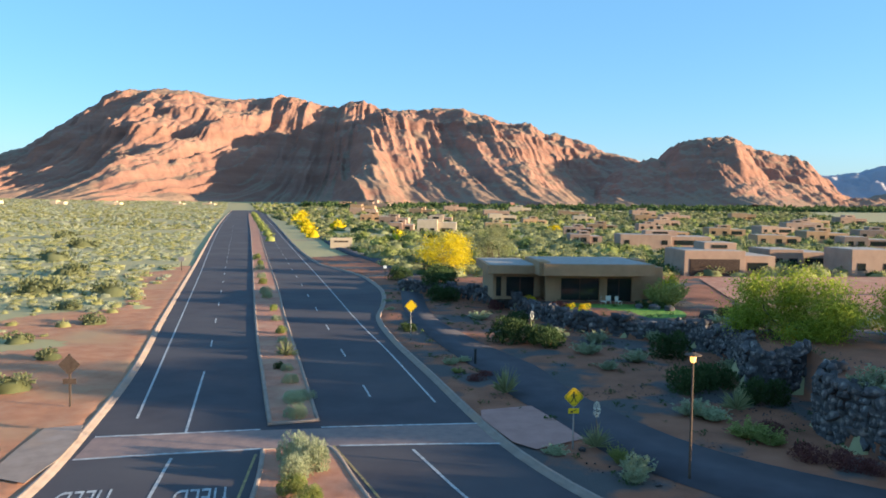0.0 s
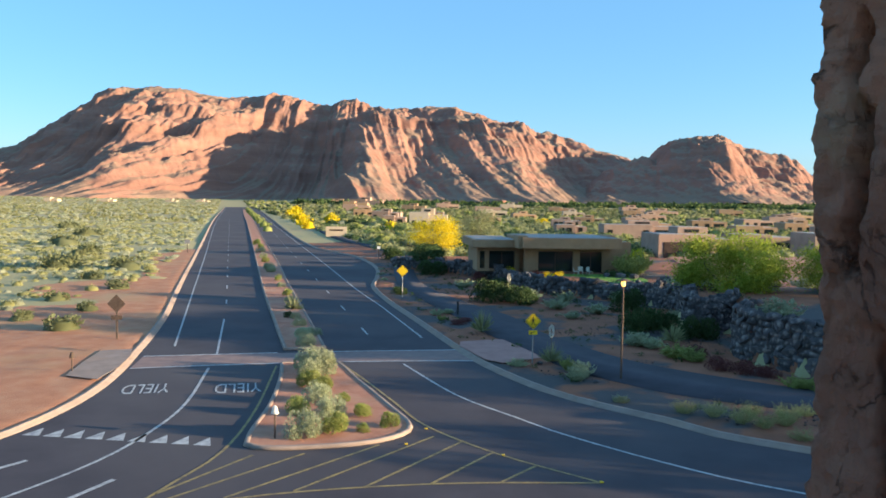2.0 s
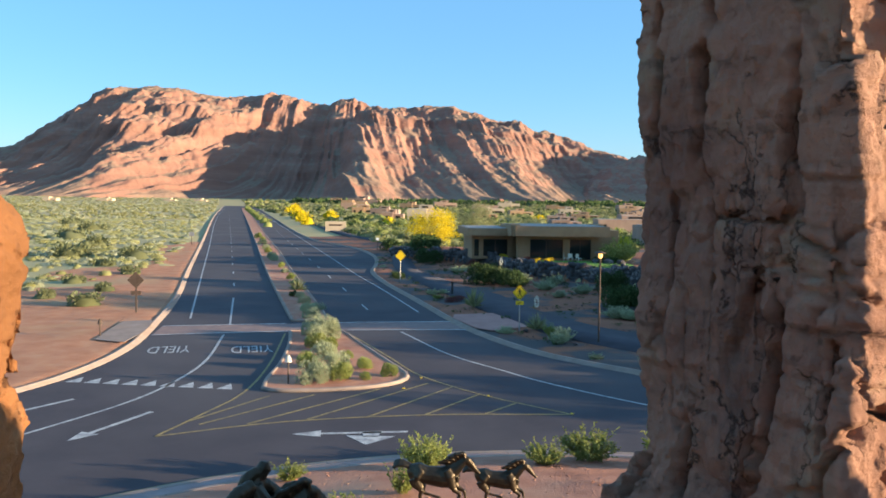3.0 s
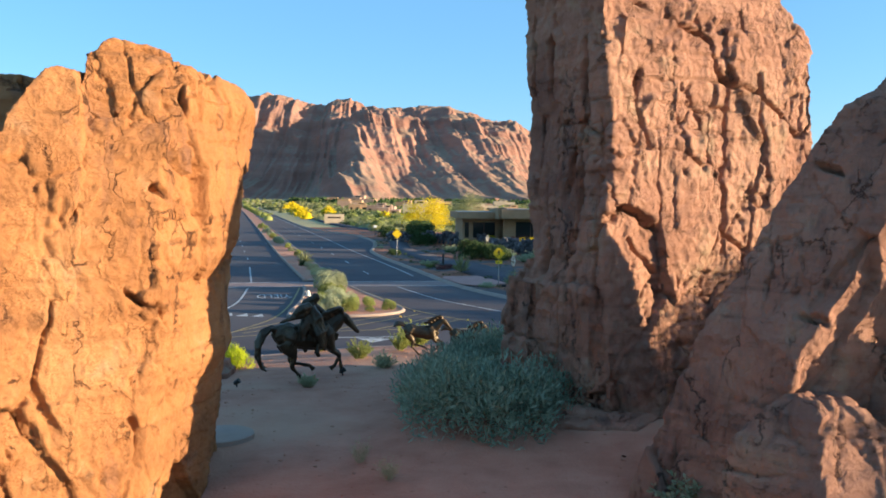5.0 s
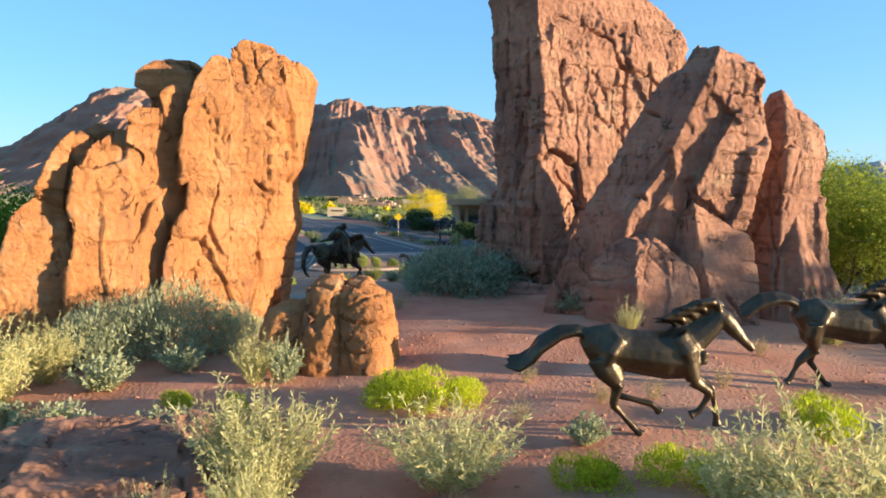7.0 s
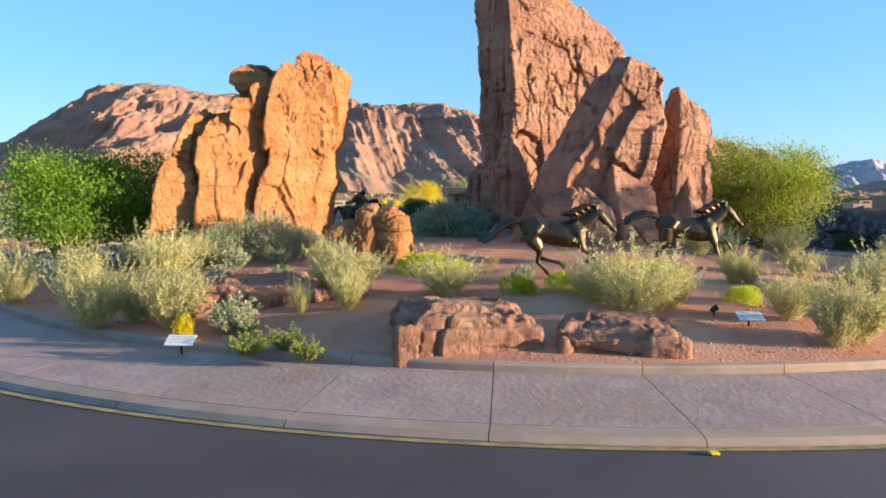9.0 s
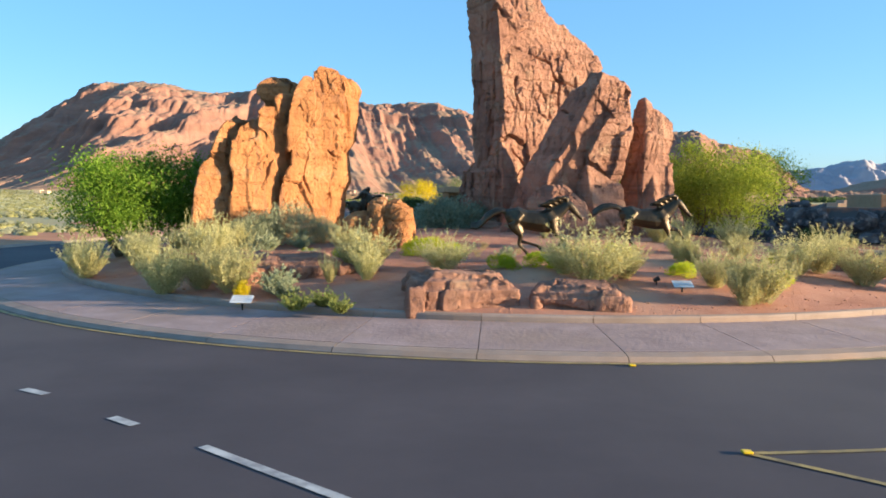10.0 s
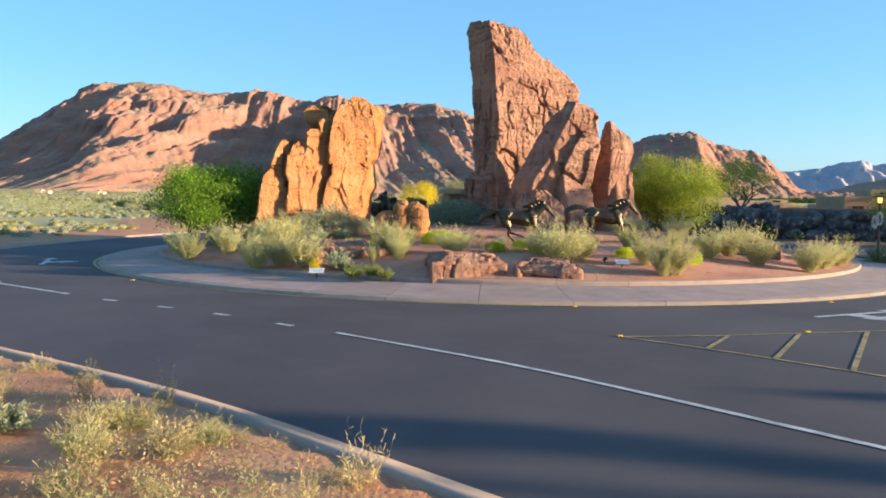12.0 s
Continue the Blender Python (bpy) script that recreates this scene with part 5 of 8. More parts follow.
SHARD = block((0.5, (5.2, -1.5), (6.0, -2.2), (8.5, -0.6), (7.4, 1.2)), (1.6, (5.3, -1.4), (6.1, -2.1), (8.1, -0.5), (7.3, 1.1)), (2.6, (5.5, -1.2), (6.2, -1.8), (7.65, -0.4), (7.1, 1.0)), (3.75, (5.4, -0.9), (6.15, -1.4), (7.05, -0.2), (6.8, 0.9)), (4.65, (5.75, -0.7), (6.1, -1.0), (6.5, -0.2), (6.4, 0.5)), (5.1, (5.98, -0.75), (6.08, -0.85), (6.2, -0.5), (6.2, 0.0)))
WEDGE = block((0.5, (2.5, -2.3), (3.3, -3.2), (4.85, -2.7), (4.4, -1.0)), (2.4, (2.55, -2.3), (3.4, -3.1), (4.75, -2.55), (4.4, -1.0)), (3.6, (2.6, -2.2), (3.1, -3.0), (4.65, -2.35), (4.3, -1.1)), (4.3, (2.75, -2.2, 4.15), (3.02, -2.8, 4.55), (4.58, -2.2, 3.78), (4.2, -1.2, 4.0)))
BOULDER = block((0.6, (0.42, -2.7), (1.3, -4.1), (2.6, -3.9), (2.8, -2.2)), (1.5, (0.45, -2.75), (1.45, -4.05), (3.0, -3.5), (2.8, -2.2)), (2.55, (0.5, -2.8), (1.5, -3.75), (3.15, -3.25), (2.7, -2.2)), (3.0, (0.62, -2.8), (1.5, -3.5), (2.95, -3.1), (2.6, -2.2)), (3.45, (1.0, -2.8), (1.6, -3.3), (2.4, -3.0), (2.3, -2.3)), (3.7, (1.35, -2.75), (1.65, -3.0), (2.1, -2.85), (2.0, -2.4)))
SLAB_CLEFTS = ((((3.0, -2.75, 6.3), (2.95, -2.8, 5.0), (2.7, -2.85, 4.0)), 0.20, 0.12), (((0.5, -1.5, 5.0), (1.0, -2.0, 4.95), (1.9, -2.75, 4.6)), 0.22, 0.12), (((2.0, -1.7, 6.9), (2.5, -2.2, 6.5)), 0.18, 0.12), (((3.35, -2.6, 7.9), (2.9, -2.7, 6.9)), 0.12, 0.08), (((2.6, -1.7, 7.8), (2.9, -2.2, 7.3), (2.5, -2.1, 6.7)), 0.14, 0.08), (((4.3, -2.2, 7.9), (4.4, -2.2, 6.9)), 0.12, 0.08))
formation("leaning_rock", [
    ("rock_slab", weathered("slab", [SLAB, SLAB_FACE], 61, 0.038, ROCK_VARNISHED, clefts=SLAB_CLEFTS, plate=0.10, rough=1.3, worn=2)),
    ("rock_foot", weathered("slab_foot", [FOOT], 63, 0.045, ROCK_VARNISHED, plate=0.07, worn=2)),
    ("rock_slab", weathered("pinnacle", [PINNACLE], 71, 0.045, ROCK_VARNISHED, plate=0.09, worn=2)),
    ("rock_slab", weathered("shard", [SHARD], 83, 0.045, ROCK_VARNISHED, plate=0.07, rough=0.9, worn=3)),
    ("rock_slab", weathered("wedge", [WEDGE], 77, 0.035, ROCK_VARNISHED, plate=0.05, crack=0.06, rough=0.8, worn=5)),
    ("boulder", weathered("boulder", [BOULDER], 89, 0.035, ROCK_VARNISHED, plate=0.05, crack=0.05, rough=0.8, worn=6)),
], "leaning red sandstone slabs and boulders stacked together")

formation("knobby_rock", [
    ("rock_lobe", weathered("lobe", [lobe([(0.8, -6.05, -6.6, 0.60, 0.75, 15, 3.5), (1.8, -6.0, -6.6, 0.54, 0.66, 15, 3.5), (2.35, -5.9, -6.6, 0.45, 0.52, 15, 3), (2.55, -5.85, -6.6, 0.2, 0.25, 15, 2.5)])], 101, 0.035, plate=0.05, crack=0.06, rough=0.9, grain=1.5)),
    ("rock_lobe", weathered("lobe", [lobe([(0.8, -5.2, -6.6, 0.50, 0.9, 0, 3.5), (2.0, -5.2, -6.6, 0.45, 0.8, 0, 3.5), (2.8, -5.15, -6.55, 0.38, 0.58, 0, 3), (3.05, -5.1, -6.5, 0.2, 0.25, 0, 2.5)])], 103, 0.035, plate=0.05, crack=0.06, rough=0.9, grain=1.5)),
    ("rock_lobe", weathered("lobe", [lobe([(0.8, -4.35, -6.7, 0.58, 0.9, -10, 3.5), (2.0, -4.35, -6.7, 0.50, 0.8, -10, 3.5), (2.7, -4.45, -6.6, 0.46, 0.62, -10, 3), (2.95, -4.6, -6.5, 0.2, 0.25, 0, 2.5)])], 107, 0.035, plate=0.05, crack=0.06, rough=0.9, grain=1.5)),
], "low knobby red sandstone rock split into lobes")


def slab_rock(x, y, w, d, h, turn, seed, label):
    z = float(mound_z(np.array([x]), np.array([y]))[0])
    a, b = w / 2, d / 2
    layers = [block((-0.4, (-a, -b), (a, -0.9 * b), (a, b), (-0.9 * a, b)), (0.45 * h, (-a, -b), (0.98 * a, -0.9 * b), (a, b), (-0.9 * a, b))),
              block((0.3 * h, (-0.92 * a, -0.82 * b), (0.78 * a, -0.86 * b), (0.9 * a, b), (-0.85 * a, b)), (0.78 * h, (-0.9 * a, -0.8 * b), (0.75 * a, -0.82 * b), (0.86 * a, 0.95 * b), (-0.8 * a, b))),
              block((0.6 * h, (-0.55 * a, -0.45 * b), (0.72 * a, -0.6 * b), (0.75 * a, 0.9 * b), (-0.6 * a, 0.9 * b)), (1.0 * h, (-0.5 * a, -0.4 * b), (0.62 * a, -0.5 * b), (0.6 * a, 0.8 * b), (-0.5 * a, 0.8 * b)))]
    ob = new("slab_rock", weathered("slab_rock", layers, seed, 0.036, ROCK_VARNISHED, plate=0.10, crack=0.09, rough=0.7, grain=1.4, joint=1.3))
    ob.matrix_basis = pose(x, y, z, 0, 0, turn)
    return tagged(ob, label, "rock", "slab rocks on the mound")


slab_rock(-2.45, -15.5, 2.7, 2.7, 0.58, 8, 111, "flat-topped red sandstone ledge beside the kerb")
slab_rock(0.55, -15.9, 2.3, 1.9, 0.40, -6, 113, "low layered red sandstone ledge beside the kerb")
slab_rock(-7.3, -11.9, 3.2, 3.3, 0.40, 20, 117, "long low red sandstone ledge among shrubs")
slab_rock(10.6, -9.5, 2.0, 1.3, 0.65, -25, 119, "pointed red sandstone ledge among shrubs")
slab_rock(-11.0, 9.8, 2.6, 1.3, 0.6, 5, 121, "low red sandstone block at the mound's far edge")

# ------------------------------------------------------------------ apron and inner kerb of the roundabout, slab by slab
ring = tagged(new("roundabout_apron"), "stamped concrete truck apron round the planted mound", "pavement", kind="structure")
N_SLAB = 45


def ring_piece(name, a0, a1, section, mat, steps=4):
    """A curved bar: section of (outer share, extra radius, height); outer share 1 lies on the road edge, 0 on the inner kerb line."""
    v = []
    for k in range(steps + 1):
        a = a0 + (a1 - a0) * k / steps
        ux, uy = math.cos(a), math.sin(a)
        ox, oy = 20.6 * ux, 20.6 * uy
        ix, iy = INNER_C[0] + INNER_R * ux, INNER_C[1] + INNER_R * uy
        for share, extra, h in section:
            x, y = ix + (ox - ix) * share, iy + (oy - iy) * share
            v.append((x + ux * extra, y + uy * extra, h))
    n = len(section)
    f = [(k * n + s, k * n + (s + 1) % n, (k + 1) * n + (s + 1) % n, (k + 1) * n + s) for k in range(steps) for s in range(n)]
    f += [tuple(range(n))[::-1], tuple(steps * n + s for s in range(n))]
    return mesh_from(name, v, f, mat)


for k in range(N_SLAB):
    a0, a1 = 2 * math.pi * k / N_SLAB, 2 * math.pi * (k + 1) / N_SLAB
    g = 0.0004
    part("apron_slab", ring_piece("apron_slab", a0 + g, a1 - g, [(0, 0.0, -0.05), (1, -0.42, -0.05), (1, -0.42, 0.135), (0, 0.0, 0.25)], APRON), ring)
    part("apron_edge", ring_piece("apron_edge", a0 + g, a1 - g, [(1, -0.40, -0.05), (1, 0.0, -0.05), (1, 0.0, 0.02), (1, -0.10, 0.10), (1, -0.40, 0.135)], KERB), ring)
    part("kerb_stone", ring_piece("kerb_stone", a0 + g, a1 - g, [(0, -0.22, -0.05), (0, -0.005, -0.05), (0, -0.005, 0.36), (0, -0.03, 0.40), (0, -0.19, 0.41), (0, -0.22, 0.38)], KERB), ring)

# ------------------------------------------------------------------ bronze statues
CLAY = bpy.data.textures.new("thumbed_clay", "CLOUDS")
CLAY.noise_scale, CLAY.noise_depth = 0.11, 2


def statue(name, tubes, where, turn, label, scale=1.0, voxel=0.02, worked=0.010):
    v, f = join_parts([tube(p, r, 12) for p, r in tubes])
    ob = new(name, mesh_from(name, v, f, BRONZE, True))
    x, y = where
    ob.matrix_basis = pose(x, y, float(mound_z(np.array([x]), np.array([y]))[0]) - 0.02, 0, 0, turn) @ Matrix.Diagonal((scale, scale, scale, 1))
    rm = ob.modifiers.new("union", "REMESH")
    rm.mode, rm.voxel_size, rm.use_smooth_shade = "VOXEL", voxel, True
    sm = ob.modifiers.new("polish", "SMOOTH")
    sm.factor, sm.iterations = 0.5, 2
    dp = ob.modifiers.new("modelled_surface", "DISPLACE")
    dp.texture, dp.strength, dp.mid_level = CLAY, worked, 0.5
    return tagged(ob, label, "statue", "bronze horses on the mound")


def horse_tubes(hind, fore, neck=0.0, tail=((-0.78, 1.40), (-1.0, 1.46), (-1.25, 1.42), (-1.48, 1.26), (-1.64, 1.08), (-1.80, 0.99), (-2.0, 1.01))):
    """A galloping horse, nose towards +x, from legs given as side, hip-to-hoof places."""
    t = [([(-0.88, 0, 1.18), (-0.76, 0, 1.24), (-0.55, 0, 1.25), (-0.28, 0, 1.19), (0.0, 0, 1.16), (0.25, 0, 1.14), (0.48, 0, 1.18), (0.66, 0, 1.18), (0.80, 0, 1.15)],
          [(0.12, 0.16), (0.25, 0.29), (0.30, 0.35), (0.28, 0.31), (0.29, 0.33), (0.29, 0.36), (0.26, 0.39), (0.21, 0.32), (0.09, 0.15)]),
         ([(0.46, 0, 1.28), (0.68, 0, 1.42 + neck * 0.5), (0.90, 0, 1.58 + neck), (1.03, 0, 1.70 + neck)], [(0.19, 0.31), (0.14, 0.25), (0.105, 0.18), (0.095, 0.13)]),
         ([(0.97, 0, 1.74 + neck), (1.08, 0, 1.66 + neck), (1.22, 0, 1.52 + neck), (1.36, 0, 1.36 + neck), (1.46, 0, 1.26 + neck), (1.51, 0, 1.21 + neck)], [0.09, (0.11, 0.135), (0.088, 0.12), (0.062, 0.078), (0.058, 0.066), (0.045, 0.05)]),
         ([(1.10, 0, 1.58 + neck), (1.22, 0, 1.44 + neck)], [(0.07, 0.09), (0.05, 0.06)])]
    for s in (-1, 1):
        t.append(([(0.99, s * 0.06, 1.78 + neck), (0.98, s * 0.075, 1.86 + neck), (0.96, s * 0.07, 1.93 + neck)], [0.042, 0.034, 0.008]))
        t.append(([(0.42, s * 0.17, 1.44), (0.56, s * 0.20, 1.22), (0.62, s * 0.18, 1.00)], [(0.07, 0.13), (0.10, 0.17), (0.07, 0.12)]))
        t.append(([(-0.42, s * 0.18, 1.42), (-0.60, s * 0.20, 1.22), (-0.62, s * 0.18, 1.02)], [(0.08, 0.13), (0.12, 0.20), (0.09, 0.15)]))
        t.append(([(0.78, s * 0.09, 1.20), (0.76, s * 0.12, 1.02)], [(0.09, 0.10), (0.06, 0.08)]))
    rng = np.random.default_rng(5)
    for k in range(5):                                 # tail of several locks
        o = (k - 2) * 0.028
        t.append(([(x + 0.02 * rng.normal(), o * (0.5 + 1.2 * i / 6), z + o * 1.4 * min(i, 4) / 4 + 0.012 * rng.normal()) for i, (x, z) in enumerate(tail)], [0.055, 0.065, 0.07, 0.068, 0.055, 0.036, 0.010]))
    for k in range(13):                                # blown mane in locks, and a forelock
        u = k / 12
        bx, bz, sy = 0.42 + 0.60 * u, 1.55 + 0.30 * u + neck * u, 0.05 * math.sin(k * 2.1)
        back = 0.20 + 0.14 * rng.random()
        t.append(([(bx + 0.03, 0, bz - 0.02), (bx - 0.08, sy - 0.03, bz + 0.07), (bx - 0.6 * back - 0.08, 1.3 * sy - 0.05, bz + 0.045 + 0.03 * rng.random()), (bx - back - 0.10, 1.7 * sy - 0.05, bz + 0.01 + 0.06 * rng.random())], [0.045, 0.048, 0.036, 0.008]))
    for s, pts in hind:
        a, b, c, d, e = pts
        t.append(([(a[0], s * 0.14, a[1]), ((a[0] + b[0]) / 2 - 0.03, s * 0.17, (a[1] + b[1]) / 2), (b[0], s * 0.165, b[1])], [(0.16, 0.27), (0.145, 0.22), (0.095, 0.13)]))
        t.append(([(b[0], s * 0.165, b[1]), ((b[0] + c[0]) / 2, s * 0.155, (b[1] + c[1]) / 2), (c[0], s * 0.15, c[1])], [(0.09, 0.125), (0.065, 0.085), (0.058, 0.072)]))
        t.append(([(c[0], s * 0.15, c[1]), ((c[0] + d[0]) / 2, s * 0.14, (c[1] + d[1]) / 2), (d[0], s * 0.14, d[1])], [0.060, 0.042, 0.052]))
        t.append(([(d[0], s * 0.14, d[1]), ((d[0] + e[0]) / 2, s * 0.14, (d[1] + e[1]) / 2), (e[0], s * 0.14, e[1])], [0.048, 0.052, 0.078]))
    for s, pts in fore:
        a, b, c, d, e = pts
        t.append(([(a[0], s * 0.14, a[1]), (b[0], s * 0.15, b[1])], [(0.13, 0.19), (0.09, 0.12)]))
        t.append(([(b[0], s * 0.15, b[1]), ((b[0] + c[0]) / 2, s * 0.145, (b[1] + c[1]) / 2), (c[0], s * 0.14, c[1])], [(0.085, 0.11), (0.062, 0.078), 0.060]))
        t.append(([(c[0], s * 0.14, c[1]), ((c[0] + d[0]) / 2, s * 0.14, (c[1] + d[1]) / 2), (d[0], s * 0.14, d[1])], [0.062, 0.042, 0.052]))
        t.append(([(d[0], s * 0.14, d[1]), ((d[0] + e[0]) / 2, s * 0.14, (d[1] + e[1]) / 2), (e[0], s * 0.14, e[1])], [0.048, 0.052, 0.078]))
    return t


STRIDE_HIND = [(-1, [(-0.62, 1.12), (-0.42, 0.75), (-0.48, 0.44), (-0.18, 0.12), (-0.08, 0.02)]), (1, [(-0.60, 1.10), (-0.38, 0.78), (-0.40, 0.52), (0.14, 0.38), (0.26, 0.27)])]
STRIDE_FORE = [(-1, [(0.58, 1.05), (0.64, 0.80), (0.88, 0.62), (0.72, 0.36), (0.60, 0.30)]), (1, [(0.58, 1.05), (0.72, 0.78), (0.98, 0.64), (1.06, 0.26), (1.08, 0.08)])]
horse_a = horse_tubes(STRIDE_HIND, STRIDE_FORE)
horse_b = horse_tubes([(-1, [(-0.62, 1.12), (-0.60, 0.75), (-0.86, 0.50), (-0.98, 0.22), (-1.06, 0.12)]), (1, [(-0.60, 1.10), (-0.46, 0.76), (-0.55, 0.46), (-0.30, 0.12), (-0.20, 0.02)])],
                      [(-1, [(0.58, 1.05), (0.70, 0.78), (0.78, 0.52), (0.98, 0.14), (1.04, 0.03)]), (1, [(0.58, 1.05), (0.84, 0.84), (1.14, 0.78), (1.34, 0.48), (1.42, 0.38)])], 0.04, ((-0.78, 1.42), (-1.0, 1.53), (-1.25, 1.56), (-1.46, 1.52), (-1.62, 1.44), (-1.74, 1.36), (-1.84, 1.30)))
statue("horse_statue", horse_a, (0.0, -10.8), 0, "dark bronze statue of a galloping horse, mane blown back", 1.0)
statue("horse_statue", horse_b, (4.15, -8.1), 0, "dark bronze statue of a leaping horse, tail raised", 1.02)
rider = horse_tubes(STRIDE_HIND, STRIDE_FORE, -0.06, ((-0.78, 1.42), (-1.0, 1.46), (-1.2, 1.34), (-1.31, 1.08), (-1.33, 0.80), (-1.26, 0.58), (-1.08, 0.46)))
rider += [([(-0.05, 0, 1.35), (-0.02, 0, 1.55), (0.08, 0, 1.85), (0.16, 0, 2.02)], [(0.16, 0.15), (0.17, 0.14), (0.20, 0.15), (0.10, 0.10)]),
          ([(0.18, 0, 2.02), (0.25, 0, 2.16), (0.27, 0, 2.27)], [0.09, 0.12, 0.07]),
          ([(0.15, 0, 2.12), (-0.05, 0, 2.02), (-0.18, 0, 1.85)], [0.10, 0.09, 0.03]),
          ([(0.02, -0.15, 1.90), (-0.30, -0.26, 1.78), (-0.58, -0.26, 1.70), (-0.85, -0.26, 1.62)], [0.09, 0.11, 0.06, 0.025]),
          ([(0.14, 0.16, 1.88), (0.38, 0.20, 1.66), (0.58, 0.12, 1.62)], [0.07, 0.055, 0.045]),
          ([(0.0, -0.18, 1.38), (0.22, -0.36, 1.16), (0.10, -0.38, 0.80), (0.16, -0.38, 0.70)], [0.12, 0.10, 0.07, 0.06]),
          ([(0.0, 0.18, 1.38), (0.22, 0.36, 1.16), (0.10, 0.38, 0.80), (0.16, 0.38, 0.70)], [0.12, 0.10, 0.07, 0.06]),
          ([(-0.30, 0, 1.46), (0.15, 0, 1.44)], [(0.33, 0.06), (0.33, 0.06)]),
          ([(0.06, -0.10, 1.92), (0.14, -0.26, 1.62), (0.24, -0.34, 1.30), (0.30, -0.34, 0.98), (0.36, -0.32, 0.82)], [(0.16, 0.12), (0.12, 0.20), (0.09, 0.24), (0.07, 0.18), (0.03, 0.05)]),
          ([(-0.02, -0.10, 1.72), (-0.20, -0.28, 1.42), (-0.26, -0.34, 1.12)], [(0.14, 0.14), (0.10, 0.16), (0.04, 0.07)]),
          ([(0.00, -0.16, 1.98), (-0.26, -0.26, 1.92), (-0.46, -0.28, 1.78)], [0.10, 0.12, 0.08]),
          ([(0.10, 0.04, 1.98), (0.30, 0.02, 1.86), (0.52, 0.0, 1.72)], [0.13, 0.12, 0.07])]
statue("rider_statue", rider, (-7.2, 8.3), 36, "dark bronze statue of a rider on a galloping horse", 1.08, worked=0.035)
foal = horse_tubes(STRIDE_HIND, STRIDE_FORE, 0.08, ((-0.78, 1.40), (-0.92, 1.48), (-1.06, 1.54), (-1.18, 1.56), (-1.28, 1.54), (-1.36, 1.50), (-1.42, 1.47)))
statue("foal_statue", foal, (-4.2, 13.0), -4, "small dark bronze statue of a running foal", 0.68)
statue("colt_statue", foal, (-2.75, 13.2), -4, "small dark bronze statue of a running colt", 0.58)

# ------------------------------------------------------------------ plants
def wispy_mesh(seed, mat, stems=90, leaves=26, spread=0.75, height=1.0, leaf=0.040, width=0.34):
    """An upright shrub of many thin arching stems set with narrow leaves; about one metre high."""
    rng = np.random.default_rng(seed)
    az = rng.random(stems) * 2 * np.pi
    tilt = spread * np.sqrt(rng.random(stems))
    length = height * (0.72 + 0.42 * rng.random(stems)) * (1 - 0.25 * tilt / max(spread, 0.1))
    length = length * np.where(rng.random(stems) < 0.2, 1.28, 0.95)
    base = np.stack([np.cos(az) * 0.16 * rng.random(stems), np.sin(az) * 0.16 * rng.random(stems), np.zeros(stems)], 1)
    d = np.stack([np.sin(tilt) * np.cos(az), np.sin(tilt) * np.sin(az), np.cos(tilt)], 1)
    out = []
    u = np.linspace(0.0, 1.0, 6)
    pts = base[:, None] + d[:, None] * (length[:, None] * u)[..., None]
    pts[..., :2] += 0.10 * d[:, None, :2] * (u**2)[None, :, None] * length[:, None, None] + 0.03 * rng.normal(size=(stems, 6, 2)) * u[None, :, None]
    a, b = pts[:, :-1].reshape(-1, 3), pts[:, 1:].reshape(-1, 3)
    side = np.cross(b - a, unit(len(a), rng))
    side = side / (np.linalg.norm(side, axis=1, keepdims=True) + 1e-6) * 0.0045
    out.append(quads((a + b) / 2, (b - a) / 2, side))
    k = rng.random((stems, leaves)) ** 0.75 * 0.86 + 0.14
    j = np.clip((k * 5).astype(int), 0, 4)
    fr = (k * 5 - j)[..., None]
    pos = np.take_along_axis(pts, j[..., None], 1) * (1 - fr) + np.take_along_axis(pts, j[..., None] + 1, 1) * fr
    pos = pos.reshape(-1, 3)
    ld = np.repeat(d, leaves, 0) * 0.8 + unit(len(pos), rng) * 0.9
    ld /= np.linalg.norm(ld, axis=1, keepdims=True)
    sz = leaf * (0.6 + 0.8 * rng.random(len(pos)))[:, None]
    ac = np.cross(ld, unit(len(pos), rng))
    ac = ac / (np.linalg.norm(ac, axis=1, keepdims=True) + 1e-6) * sz * width
    out.append(quads(pos + ld * sz, ld * sz, ac))
    v, f = stack_quads(out)
    v[:, 2] = np.maximum(v[:, 2], 0.0)
    return mesh_from("stems", v, f, mat)


def dense_mesh(seed, mat, count=1500, leaf=0.045, lumps=14, flat_top=0.8, width=0.4):
    """A dense rounded shrub, one metre across: leaves over an uneven heap of lobes."""
    rng = np.random.default_rng(seed)
    lc = unit(lumps, rng) * np.array([0.34, 0.34, 0.26])
    lc[:, 2] = np.abs(lc[:, 2]) + 0.10
    lr = 0.15 + 0.11 * rng.random(lumps)
    which = rng.integers(0, lumps, count)
    n = unit(count, rng)
    pos = lc[which] + n * lr[which][:, None] * (0.75 + 0.35 * rng.random(count))[:, None]
    pos[:, 2] = np.abs(pos[:, 2]) * flat_top
    ld = n * 0.7 + np.array([0, 0, 0.5]) + unit(count, rng) * 0.7
    ld /= np.linalg.norm(ld, axis=1, keepdims=True)
    sz = leaf * (0.6 + 0.8 * rng.random(count))[:, None]
    ac = np.cross(ld, unit(count, rng))
    ac = ac / (np.linalg.norm(ac, axis=1, keepdims=True) + 1e-6) * sz * width
    v, f = quads(pos, ld * sz, ac)
    v[:, 2] = np.maximum(v[:, 2], 0) / v[:, 2].max()
    return mesh_from("foliage", v, f, mat)


